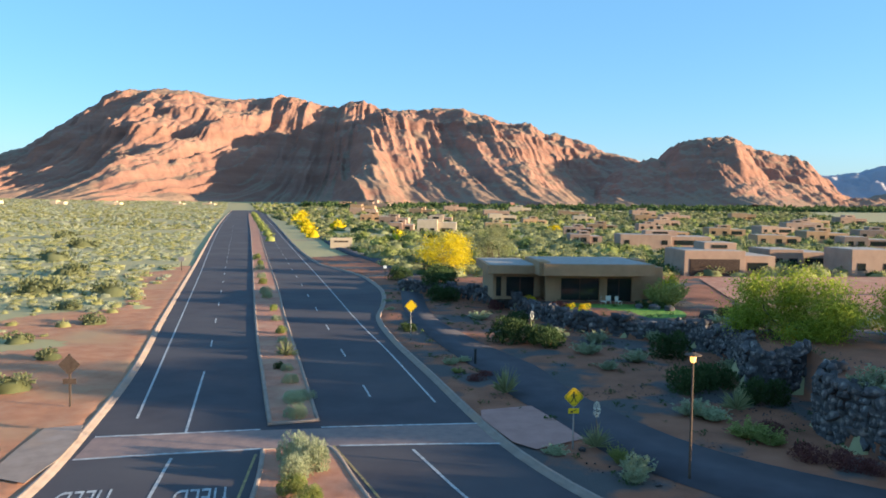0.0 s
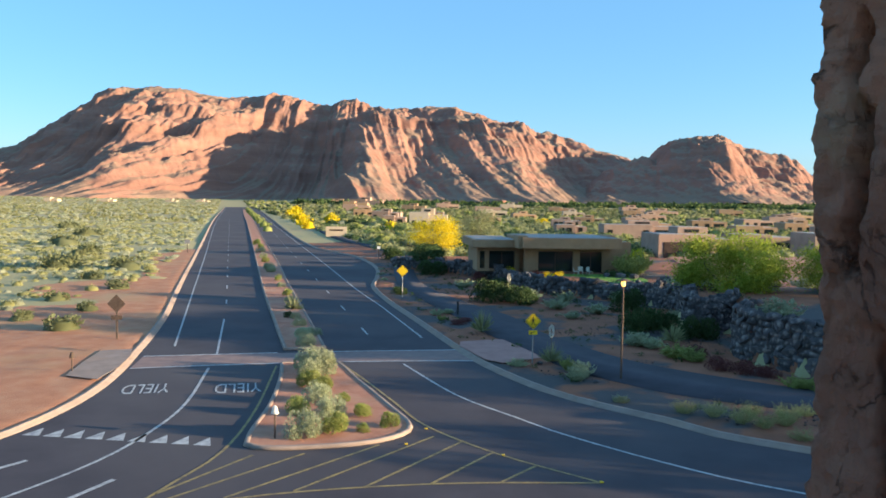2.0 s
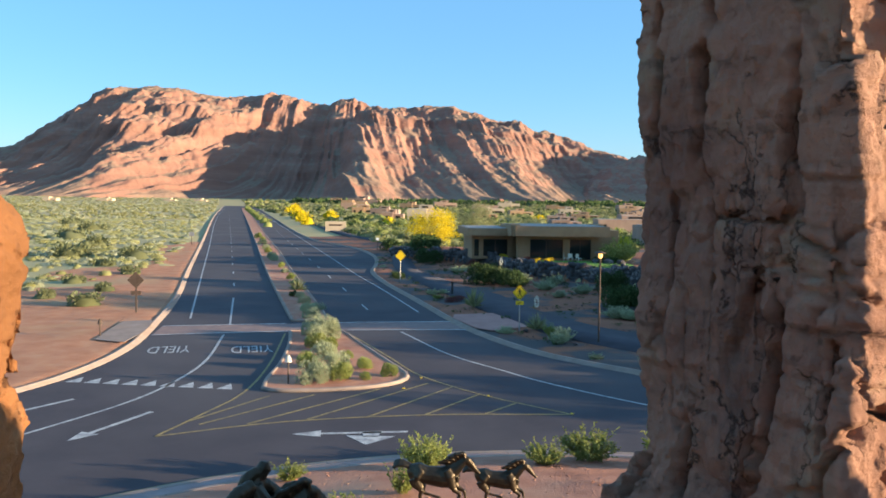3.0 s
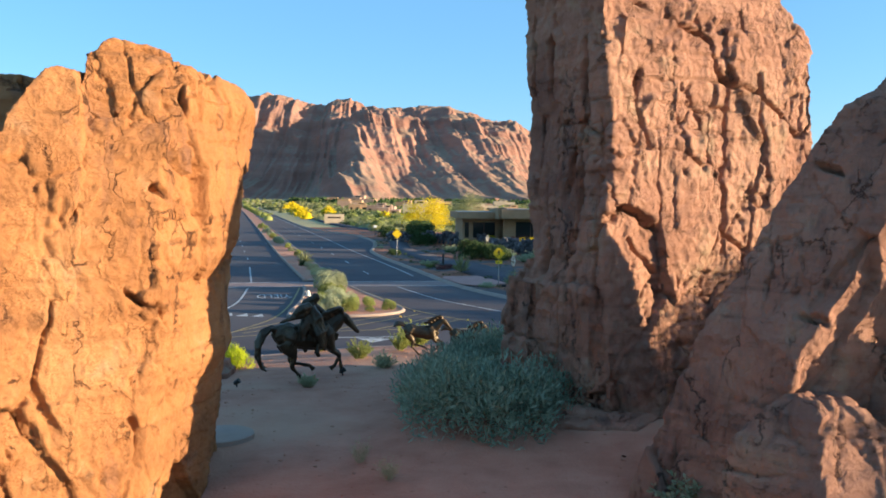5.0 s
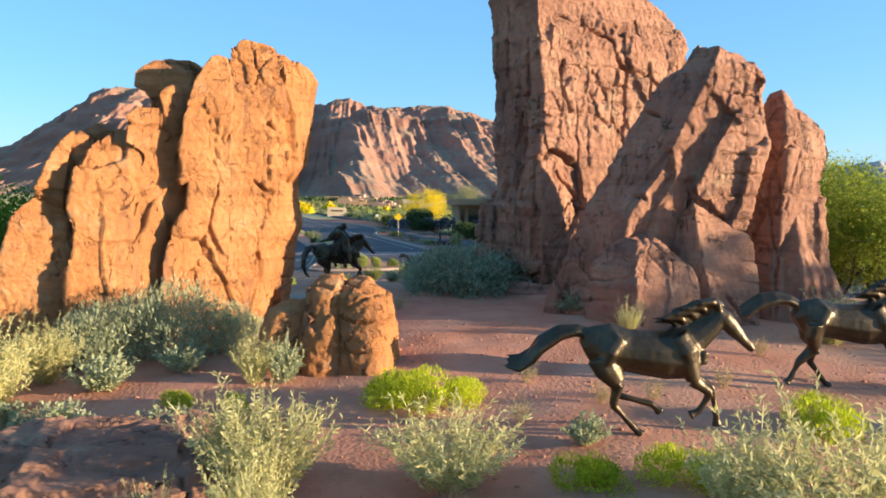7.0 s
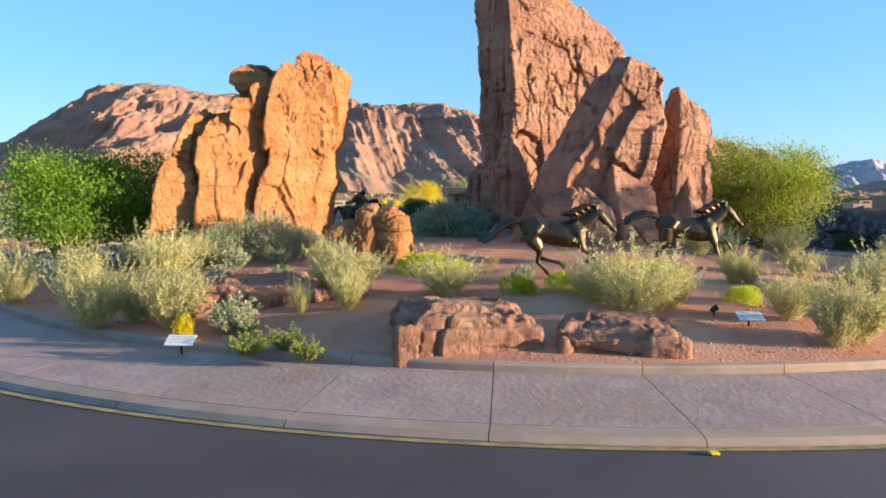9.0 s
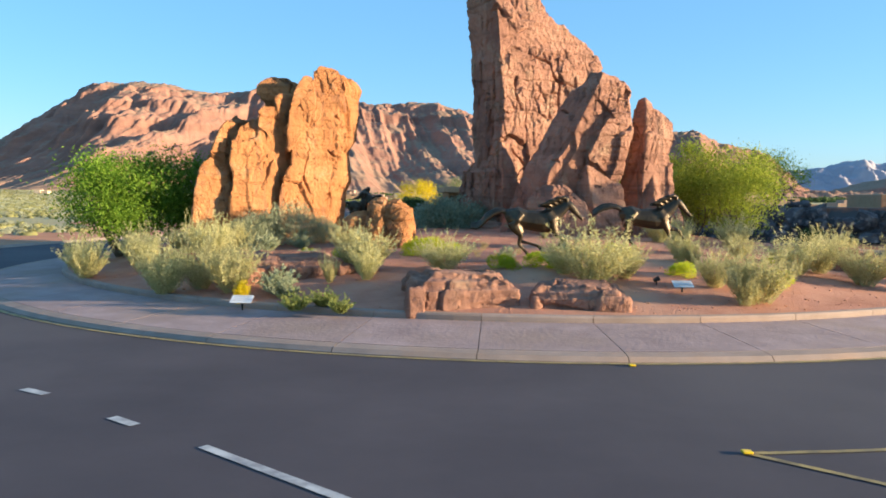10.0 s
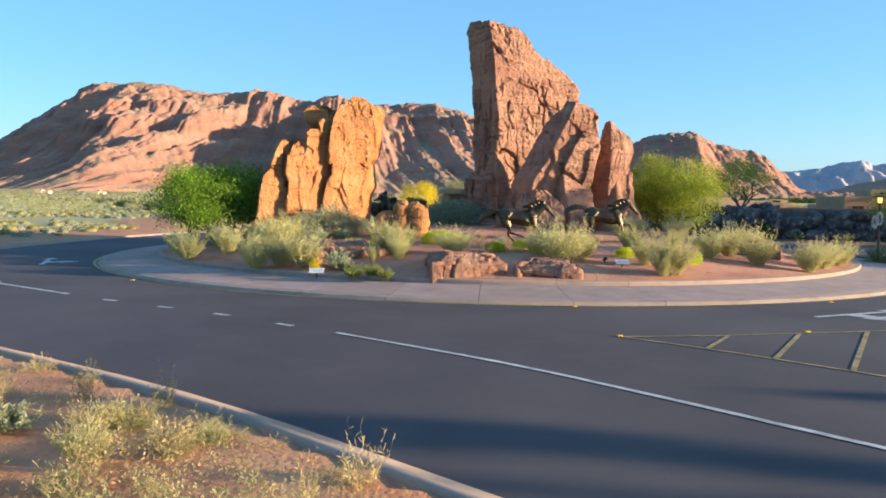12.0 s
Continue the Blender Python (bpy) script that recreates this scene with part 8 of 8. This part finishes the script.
def adobe(x, y, w, d, h, mat, seed, turn=0.0, garage=False, z=0.0):
    rng = np.random.default_rng(seed)
    ob = tagged(new("adobe_house"), "flat-roofed desert house with stepped stucco blocks", "house", "village houses")
    ob.matrix_basis = pose(x, y, z, 0, 0, turn)
    n = 2 + int(rng.random() * 2)
    cut = w * (0.45 + 0.2 * rng.random())
    win = [(-w / 2 + 1.0, -w / 2 + 2.4, 1.0, 2.2), (-w / 2 + cut - 2.6, -w / 2 + cut - 1.0, 1.0, 2.2)]
    if garage:
        block("wall_block", ob, -w / 2, -w / 2 + cut, 0, d, h, mat, (), (-w / 2 + 0.9, -w / 2 + cut - 0.9, h * 0.68))
    else:
        block("wall_block", ob, -w / 2, -w / 2 + cut, 0, d, h, mat, win)
    block("wall_block", ob, -w / 2 + cut, w / 2, 1.5, d + 2, h * (0.78 + 0.1 * rng.random()), mat, [(-w / 2 + cut + 1.0, w / 2 - 1.2, 0.9, 2.2)])
    if n > 2:
        block("wall_block", ob, -w * 0.2, w * 0.15, d * 0.4, d * 0.9, h * 1.28, mat, [(-w * 0.12, w * 0.05, h * 1.05, h * 1.2)])
    return ob


adobe(56, 56, 16, 10, 3.4, STUCCO, 7, -6, z=0.8)
adobe(37.5, 136, 15.5, 10, 4.1, STUCCO_B, 1, 4, True)
adobe(54.5, 150, 12, 9, 3.7, STUCCO_B, 2, 4)
adobe(66, 140, 16, 9, 4.4, STUCCO_B, 3, 4)
adobe(47, 216, 24, 9, 3.6, STUCCO_B, 4, 0)
adobe(28, 228, 9, 8, 3.0, STUCCO_B, 5, 0)
adobe(-16, 290, 14, 9, 5.2, STUCCO_C, 6, 0)
adobe(-30, 305, 9, 8, 3.6, STUCCO_B, 16, 0)
for k, (px, py, w, h, m) in enumerate(((-150, 1180, 62, 13, 1), (-196, 1230, 60, 10, 0), (-245, 1250, 36, 9, 1), (17, 508, 22, 6, 2), (52, 345, 16, 4, 0), (75, 355, 14, 4, 1), (120, 560, 24, 6, 0), (150, 600, 26, 6, 1), (70, 520, 18, 5, 2), (98, 420, 18, 5, 1), (90, 300, 17, 4.2, 0), (120, 330, 18, 4.4, 1),
                                       (84, 236, 16, 4.0, 0), (104, 226, 16, 4.2, 1), (112, 268, 18, 4.4, 0), (140, 290, 18, 4.4, 1), (60, 262, 15, 4.0, 0), (36, 300, 14, 3.8, 1), (8, 345, 14, 4.0, 0), (-42, 400, 18, 5, 1), (-60, 470, 20, 5, 0), (-20, 430, 16, 5, 1), (30, 420, 16, 4.5, 0), (170, 420, 20, 5, 1), (200, 480, 22, 5, 0), (150, 380, 18, 5, 1),
                                       (190, 340, 18, 4.5, 0), (-100, 720, 30, 7, 1), (-50, 760, 28, 7, 0), (20, 700, 28, 7, 1), (90, 740, 30, 7, 0), (170, 800, 30, 8, 1), (230, 690, 26, 7, 0), (260, 560, 24, 6, 1), (88, 168, 15, 4.2, 0), (110, 180, 15, 4.0, 1), (-130, 940, 36, 9, 0), (-20, 960, 34, 8, 1), (60, 1000, 34, 8, 2))):
    adobe(px, py, w * 0.8, w * 0.5, h * 0.8, (STUCCO, STUCCO_B, STUCCO_C)[m], 100 + k, (k * 7) % 13 - 6, z=0.0 if py < 900 else 1.0)
for k, (px, py, w, h) in enumerate(((-620, 1010, 20, 8), (-560, 1060, 18, 7), (-500, 1100, 16, 6), (-520, 1130, 16, 6), (-440, 1180, 16, 6), (-400, 1200, 18, 6))):
    adobe(px, py, w, 10, h, STUCCO_C, 300 + k, 0, z=1.0)
flat("sand_lot", spline([(22, 84), (30, 80), (60, 84), (66, 120), (44, 122), (27, 118)], 2.0), 0.0, SOIL, "bare red sand lot between houses", "ground").location.z = 1.40
sign_wall = tagged(new("monument_sign"), "low tan monument sign beside the road", "sign")
sign_wall.matrix_basis = pose(-35.2, 197, 0.0, 0, 0, 8)
part("panel", box_mesh("panel", -2.6, 2.6, 0, 0.5, 0, 2.6, STUCCO_C, 0.05), sign_wall)
part("letter_bar", box_mesh("letter_bar", -1.7, 1.7, -0.04, 0.01, 1.5, 1.9, BROWN), sign_wall)

# ------------------------------------------------------------------ uncounted plants: desert scrub, village trees, roadside weeds
def scatter(name, places, mat, label, category, quads_each, leaf, seed, core=True):
    """Many shrubs as one mesh: each is a heap of leaf blades over uneven lobes. places: rows of x, y, z, width, height."""
    rng = np.random.default_rng(seed)
    P = np.asarray(places, float)
    n = len(P)
    lobes = 6
    lc = unit(n * lobes, rng).reshape(n, lobes, 3) * np.array([0.34, 0.34, 0.30])
    lc[..., 2] = np.abs(lc[..., 2]) + 0.22
    which = rng.integers(0, lobes, (n, quads_each))
    c = np.take_along_axis(lc, which[..., None].repeat(3, -1), 1)
    nv = unit(n * quads_each, rng).reshape(n, quads_each, 3)
    pos = c + nv * (0.16 + 0.12 * rng.random((n, quads_each, 1)))
    pos[..., 2] = np.abs(pos[..., 2])
    size = P[:, None, [3, 3, 4]]
    world_p = pos * size + P[:, None, :3]
    ld = nv + np.array([0, 0, 0.4]) + 0.6 * unit(n * quads_each, rng).reshape(n, quads_each, 3)
    ld /= np.linalg.norm(ld, axis=-1, keepdims=True)
    sz = leaf * P[:, 3][:, None, None] * (0.6 + 0.8 * rng.random((n, quads_each, 1)))
    ac = np.cross(ld, unit(n * quads_each, rng).reshape(n, quads_each, 3))
    ac = ac / (np.linalg.norm(ac, axis=-1, keepdims=True) + 1e-6) * sz * 0.5
    v, f = quads(world_p.reshape(-1, 3), (ld * sz).reshape(-1, 3), ac.reshape(-1, 3))
    if core:
        a = np.arange(7) * 2 * np.pi / 7
        ringv = np.concatenate([np.stack([0.46 * np.cos(a), 0.46 * np.sin(a), 0 * a], 1), np.stack([0.36 * np.cos(a + 0.4), 0.36 * np.sin(a + 0.4), 0 * a + 0.34], 1), [[0, 0, 0.52]] * 7])
        cv = ringv[None] * (0.8 + 0.4 * rng.random((n, 21, 1))) * size + P[:, None, :3]
        k7, j7 = np.arange(7), (np.arange(7) + 1) % 7
        cf = np.concatenate([np.stack([k7, j7, 7 + j7, 7 + k7], 1), np.stack([7 + k7, 7 + j7, 14 + j7, 14 + k7], 1)])
        v, f = stack_quads([(v, f), (cv.reshape(-1, 3), (cf[None] + 21 * np.arange(n)[:, None, None]).reshape(-1, 4))])
    return tagged(new(name, mesh_from(name, v, f, mat)), label, category, kind="stuff")


def spread(n, seed, x0, x1, y0, y1, power=1.6):
    rng = np.random.default_rng(seed)
    y = y0 + (y1 - y0) * rng.random(n) ** power
    x = x0 + (x1 - x0) * rng.random(n)
    return x, y, rng


def side_of_avenue(x, y):
    return 0.958 * x + 0.287 * y


def rows(x, y, w, h):
    return np.stack([x, y, ground_z(x, y) - 0.03, w, h], 1)


# western desert: near, middle and far scrub
for nm, n, y0, y1, far_x, wide, qe, leaf, seed, power in (("near", 2400, -30, 110, 75, 1.05, 150, 0.045, 1, 1.0), ("middle", 11000, 90, 330, 210, 1.6, 46, 0.068, 2, 1.1), ("far", 22000, 300, 1450, 900, 3.4, 12, 0.14, 3, 1.25)):
    x, y, rng = spread(n, seed, 0, 1, y0, y1, power)
    v = -11.5 - x * far_x
    u = (y - 0.287 * v) / 0.958
    x = -0.287 * u + 0.958 * v
    patch = vnoise(np.stack([x / 16, y / 16, x * 0], 1), 14)
    off = line_distance(KERB_LEFT[::3], x, y) if nm == "near" else np.full(len(x), 99.0)
    keep = (patch > (-0.15 if nm == "near" else -0.5)) & (off > 2.0 + 5.0 * rng.random(len(x))) & (np.hypot(x, y) > 33)
    if nm == "near":
        keep &= ~((v > -20) & (u > 28) & (rng.random(len(x)) < 0.75))
    x, y = x[keep], y[keep]
    kinds = rng.random(len(x))
    w = wide * (0.5 + 0.9 * rng.random(len(x)))
    h = w * ((0.5 if nm == "near" else 0.25) + 0.16 * rng.random(len(x)))
    for lo, hi, mat, text in ((0, 0.34, PALE, "pale sagebrush scattered over red sand"), (0.34, 0.46, SILVER, "silvery desert shrubs scattered over red sand"), (0.46, 1.0, FIELD, "yellow-green desert scrub over red sand")):
        sel = (kinds >= lo) & (kinds < hi)
        scatter("desert_scrub", rows(x[sel], y[sel], w[sel], h[sel]), mat, text, "desert scrub", qe, leaf, seed * 10 + int(lo * 10))
# larger green bushes standing out in the desert
big = np.array([(-55, 99, 5.5, 3.0), (-46, 98, 4.2, 2.4), (-62, 120, 5, 2.6), (-80, 150, 6, 3), (-38.2, 77.4, 2.6, 1.3), (-31, 52.4, 2.6, 1.5), (-44.8, 86, 3.0, 1.5), (-39.3, 67.4, 2.2, 1.2), (-33.5, 61.4, 2.0, 1.1), (-36, 56, 2.0, 1.1), (-95, 190, 7, 3.2), (-120, 230, 7, 3)])
scatter("desert_bush", rows(big[:, 0], big[:, 1], big[:, 2], big[:, 3]), OLIVE, "larger olive green desert bushes", "desert scrub", 420, 0.05, 44)
# eastern village: scrub and trees between houses
x, y, rng = spread(6500, 61, 0, 1, 100, 1350, 1.9)
v = 24 + x * (60 + y * 0.62)
u = (y - 0.287 * v) / 0.958
x = -0.287 * u + 0.958 * v
keep = ~inside(TERRACE, x, y) & ~((x > 20) & (x < 70) & (y < 134))
x, y = x[keep], y[keep]
kinds = rng.random(len(x))
w = (1.6 + 2.6 * rng.random(len(x))) * (1 + y / 1000)
for lo, hi, mat, hh, text in ((0, 0.42, OLIVE, 0.62, "olive green trees between the village houses"), (0.42, 0.47, LEAFY, 0.75, "yellow-green trees between the village houses"), (0.47, 0.70, DARKGREEN, 0.55, "dark green shrubs between the village houses"), (0.70, 0.97, FIELD, 0.45, "pale scrub between the village houses"), (0.97, 1.0, LEAFY, 0.9, "green trees between the village houses")):
    sel = (kinds >= lo) & (kinds < hi)
    near = y < 420
    scatter("village_trees", rows(x[sel & near], y[sel & near], w[sel & near], w[sel & near] * hh), mat, text, "trees", 110, 0.055, 70 + int(lo * 10))
    scatter("village_trees", rows(x[sel & ~near], y[sel & ~near], w[sel & ~near], w[sel & ~near] * hh), mat, text, "trees", 18, 0.12, 90 + int(lo * 10))
yt = np.array([along(260, 22) + (5, 5.0), along(300, 24) + (6, 5.5), along(340, 27) + (7, 6), along(420, 30) + (8, 7), along(330, 38) + (7, 6), along(520, 40) + (9, 7), (30, 330, 6, 4), (150, 300, 6, 5), (200, 260, 6, 5), (-26, 250, 5, 4)])
scatter("yellow_trees", rows(yt[:, 0], yt[:, 1], yt[:, 2], yt[:, 3]), GOLD, "yellow blossoming trees along the avenue", "trees", 260, 0.07, 121)
mt = np.array([along(u_, 5.2 + 0.012 * (u_ - 180) + 2.0) + (2.2 + 0.004 * u_, 2.6 + 0.004 * u_) for u_ in range(235, 640, 37)])
scatter("median_trees", rows(mt[:, 0], mt[:, 1], mt[:, 2], mt[:, 3]), LEAFY, "green bushes along the far median", "trees", 120, 0.08, 131)
# belt of trees at the mountain's foot
x, y, rng = spread(900, 151, -260, 760, 1180, 1400, 1.0)
w = 8 + 9 * rng.random(len(x))
scatter("foothill_trees", rows(x, y, w, w * 0.5), DARKGREEN, "dark tree belt at the foot of the mountain", "trees", 12, 0.24, 152)
# weeds along the bed beside the trail, dark gravel lumps, and the verge below the last part of the flight
x, y, rng = spread(700, 161, -16, 16, 34, 120, 1.1)
keep = inside(bed_line, x, y) & (line_distance(KERB_RIGHT[::3], x, y) > 0.8) & ~inside(np.vstack([TRAIL_LEFT, TRAIL_RIGHT[::-1]]), x, y) & ~inside(ROAD_EDGE, x, y)
x, y = x[keep], y[keep]
w = 0.3 + 0.5 * rng.random(len(x))
scatter("bed_weeds", rows(x, y, w, w * 0.7), DARKGREEN, "small dark plants in the planting bed", "plants", 30, 0.10, 162, False)
x, y, rng = spread(9000, 171, -30, 3, -52, -27, 1.0)
d = line_distance(KERB_LEFT[::2], x, y)
clump = vnoise(np.stack([x * 0.55, y * 0.55, x * 0], 1), 173) + 0.5 * vnoise(np.stack([x * 1.7, y * 1.7, x * 0], 1), 174)
keep = ~inside(ROAD_EDGE, x, y) & (d > 0.5) & (np.hypot(x, y) > 29) & (clump > -0.12)
x, y = x[keep], y[keep]
k = rng.random(len(x))
w = 0.20 + 0.48 * rng.random(len(x)) ** 1.6
tall = w * (0.7 + 0.9 * rng.random(len(x)))
for lo, hi, mat, text in ((0, 0.55, STRAW, "dry straw grass on the verge"), (0.55, 0.75, SAGE, "pale sage on the verge"), (0.75, 0.93, FIELD, "low green scrub on the verge"), (0.93, 1.0, PALE, "silvery weeds on the verge")):
    sel = (k >= lo) & (k < hi)
    scatter("verge_weeds", rows(x[sel], y[sel], w[sel], tall[sel]), mat, text, "weeds", 110, 0.030, 172 + int(lo * 10), False)


rng = np.random.default_rng(177)
count = 0
while count < 120:
    x, y = -17 + 19 * rng.random(), -44 + 17 * rng.random()
    d = float(line_distance(KERB_LEFT[::2], np.array([x]), np.array([y]))[0])
    if inside(ROAD_EDGE, np.array([x]), np.array([y]))[0] or d < 0.45 or d > 9:
        continue
    count += 1
    if rng.random() < 0.78:
        grassbush(x, y, 0.35 + 0.35 * rng.random(), 0.35 + 0.4 * rng.random(), count, text="tuft of dry straw grass on the verge")
    else:
        silverbush(x, y, 0.35 + 0.35 * rng.random(), 0.4 + 0.5 * rng.random(), count, text="small silvery weed on the verge")


rng = np.random.default_rng(179)
count = 0
while count < 230:
    x, y = -12 + 11 * rng.random(), -43 + 13 * rng.random()
    d = float(line_distance(KERB_LEFT[::2], np.array([x]), np.array([y]))[0])
    lush = float(vnoise(np.array([[x * 0.7, y * 0.7, 3.0]]), 180)[0])
    if inside(ROAD_EDGE, np.array([x]), np.array([y]))[0] or d < 0.45 or lush < -0.35 + 0.5 * rng.random():
        continue
    count += 1
    size = 0.28 + 0.34 * rng.random()
    if count % 5 < 3:
        grassbush(x, y, 1.3 * size, 0.75 * size, count, text="tuft of dry straw grass on the verge")
    elif count % 5 == 3:
        bunchgrass(x, y, 1.3 * size, 0.8 * size, count, text="low green weed tuft on the verge")
    else:
        sagebrush(x, y, 1.1 * size, 0.9 * size, count, text="small pale sage on the verge")


def pebbles(name, x, y, z, size, mat, label, seed):
    """Loose stones: small irregular solids, joined."""
    rng = np.random.default_rng(seed)
    base = np.array([(1, 0, 0), (-1, 0, 0), (0, 1, 0), (0, -1, 0), (0, 0, 1), (0, 0, -1)], float)
    tri = np.array([(0, 2, 4), (2, 1, 4), (1, 3, 4), (3, 0, 4), (2, 0, 5), (1, 2, 5), (3, 1, 5), (0, 3, 5)])
    n = len(x)
    s = size * (0.4 + 1.1 * rng.random((n, 1, 1)) ** 2)
    v = base[None] * s * (0.7 + 0.6 * rng.random((n, 6, 3))) * np.array([1, 1, 0.6])
    a = rng.random(n) * 6.28
    R = np.stack([np.stack([np.cos(a), -np.sin(a), 0 * a], -1), np.stack([np.sin(a), np.cos(a), 0 * a], -1), np.stack([0 * a, 0 * a, 1 + 0 * a], -1)], 1)
    v = np.einsum("nij,nkj->nki", R, v) + np.stack([x, y, z], -1)[:, None]
    f = (tri[None] + 6 * np.arange(n)[:, None, None]).reshape(-1, 3)
    return tagged(new(name, mesh_from(name, v.reshape(-1, 3), f.astype(np.int32), mat)), label, "pebbles", kind="stuff")


rng = np.random.default_rng(181)
r, t = 18.0 * np.sqrt(rng.random(6000)), 6.283 * rng.random(6000)
px, py = INNER_C[0] + r * np.cos(t), INNER_C[1] + r * np.sin(t)
pebbles("mound_pebbles", px, py, mound_z(px, py), 0.035, SOIL, "small red stones on the sandy mound", 182)
px, py = -36 + 42 * rng.random(5000), -62 + 36 * rng.random(5000)
keep = ~inside(ROAD_EDGE, px, py) & (np.hypot(px, py) > 29)
pebbles("verge_pebbles", px[keep], py[keep], ground_z(px[keep], py[keep]), 0.04, SOIL, "small red stones on the verge", 183)
px, py, rng = spread(16000, 184, -14, 18, 32, 110, 1.3)
g = vnoise(np.stack([px * 0.2, py * 0.2, px * 0], 1), 33)
keep = inside(bed_line, px, py) & (g > 0.05) & ~((px > -5) & (px < 2) & (py > 42) & (py < 53)) & (line_distance(KERB_RIGHT[::3], px, py) > 0.6) & ~inside(np.vstack([TRAIL_LEFT, TRAIL_RIGHT[::-1]]), px, py)
pebbles("bed_gravel", px[keep], py[keep], ground_z(px[keep], py[keep]) + 0.05, 0.055, LAVA, "dark lava gravel in the planting bed", 185)
# unseen trees added east of the road, so that long shadows fall across it
for k, (x, y, h, w) in enumerate(((52, 28.8, 9.4, 9.0), (48, 19.6, 8.2, 8), (62, 32, 9.6, 9), (44, 9.4, 7.0, 7.5), (40.5, -7.6, 9.0, 8.0), (50, -3, 8.0, 6))):
    tree("shadow_tree", 400 + k, (x, y), h, w, OLIVE, "unseen tall olive green tree added east of the roundabout for its shadow", 0.26, 6000, 3, 1.2)
# invented tall crowns out of view, sized only to shade the avenue in bands
for k, (x, y, h, w, q) in enumerate(((75, 38.6, 20.5, 11, 0.9), (77, 44.1, 17.7, 6, 0.9), (75, 54.1, 19.7, 3.6, 0.9), (76, 65.1, 19.7, 4.0, 0.7), (78, 75.6, 24.5, 8, 0.4), (79, 82.6, 24.5, 7, 0.4), (80, 29.6, 18.6, 4, 0.8))):
    tree("shadow_tree", 450 + k, (x, y), h, w, OLIVE, "unseen very tall olive green tree added east of the avenue for its shadow", 0.42, 6000, 3, q)
# narrow crowns out of view, shaped to throw thin shadow streaks on the road
for k, (x, y, h, w, q) in enumerate(((55, -43.9, 10.4, 1.8, 1.4), (58, -46.4, 9.6, 1.0, 1.3), (50, -39.4, 7.3, 0.9, 1.2), (50, -37.6, 6.9, 0.8, 1.2))):
    tree("shadow_tree", 471 + k, (x, y), h, w, OLIVE, "unseen slim olive green tree east of the roundabout, placed for its shadow", 0.16, 11000, 1, q)
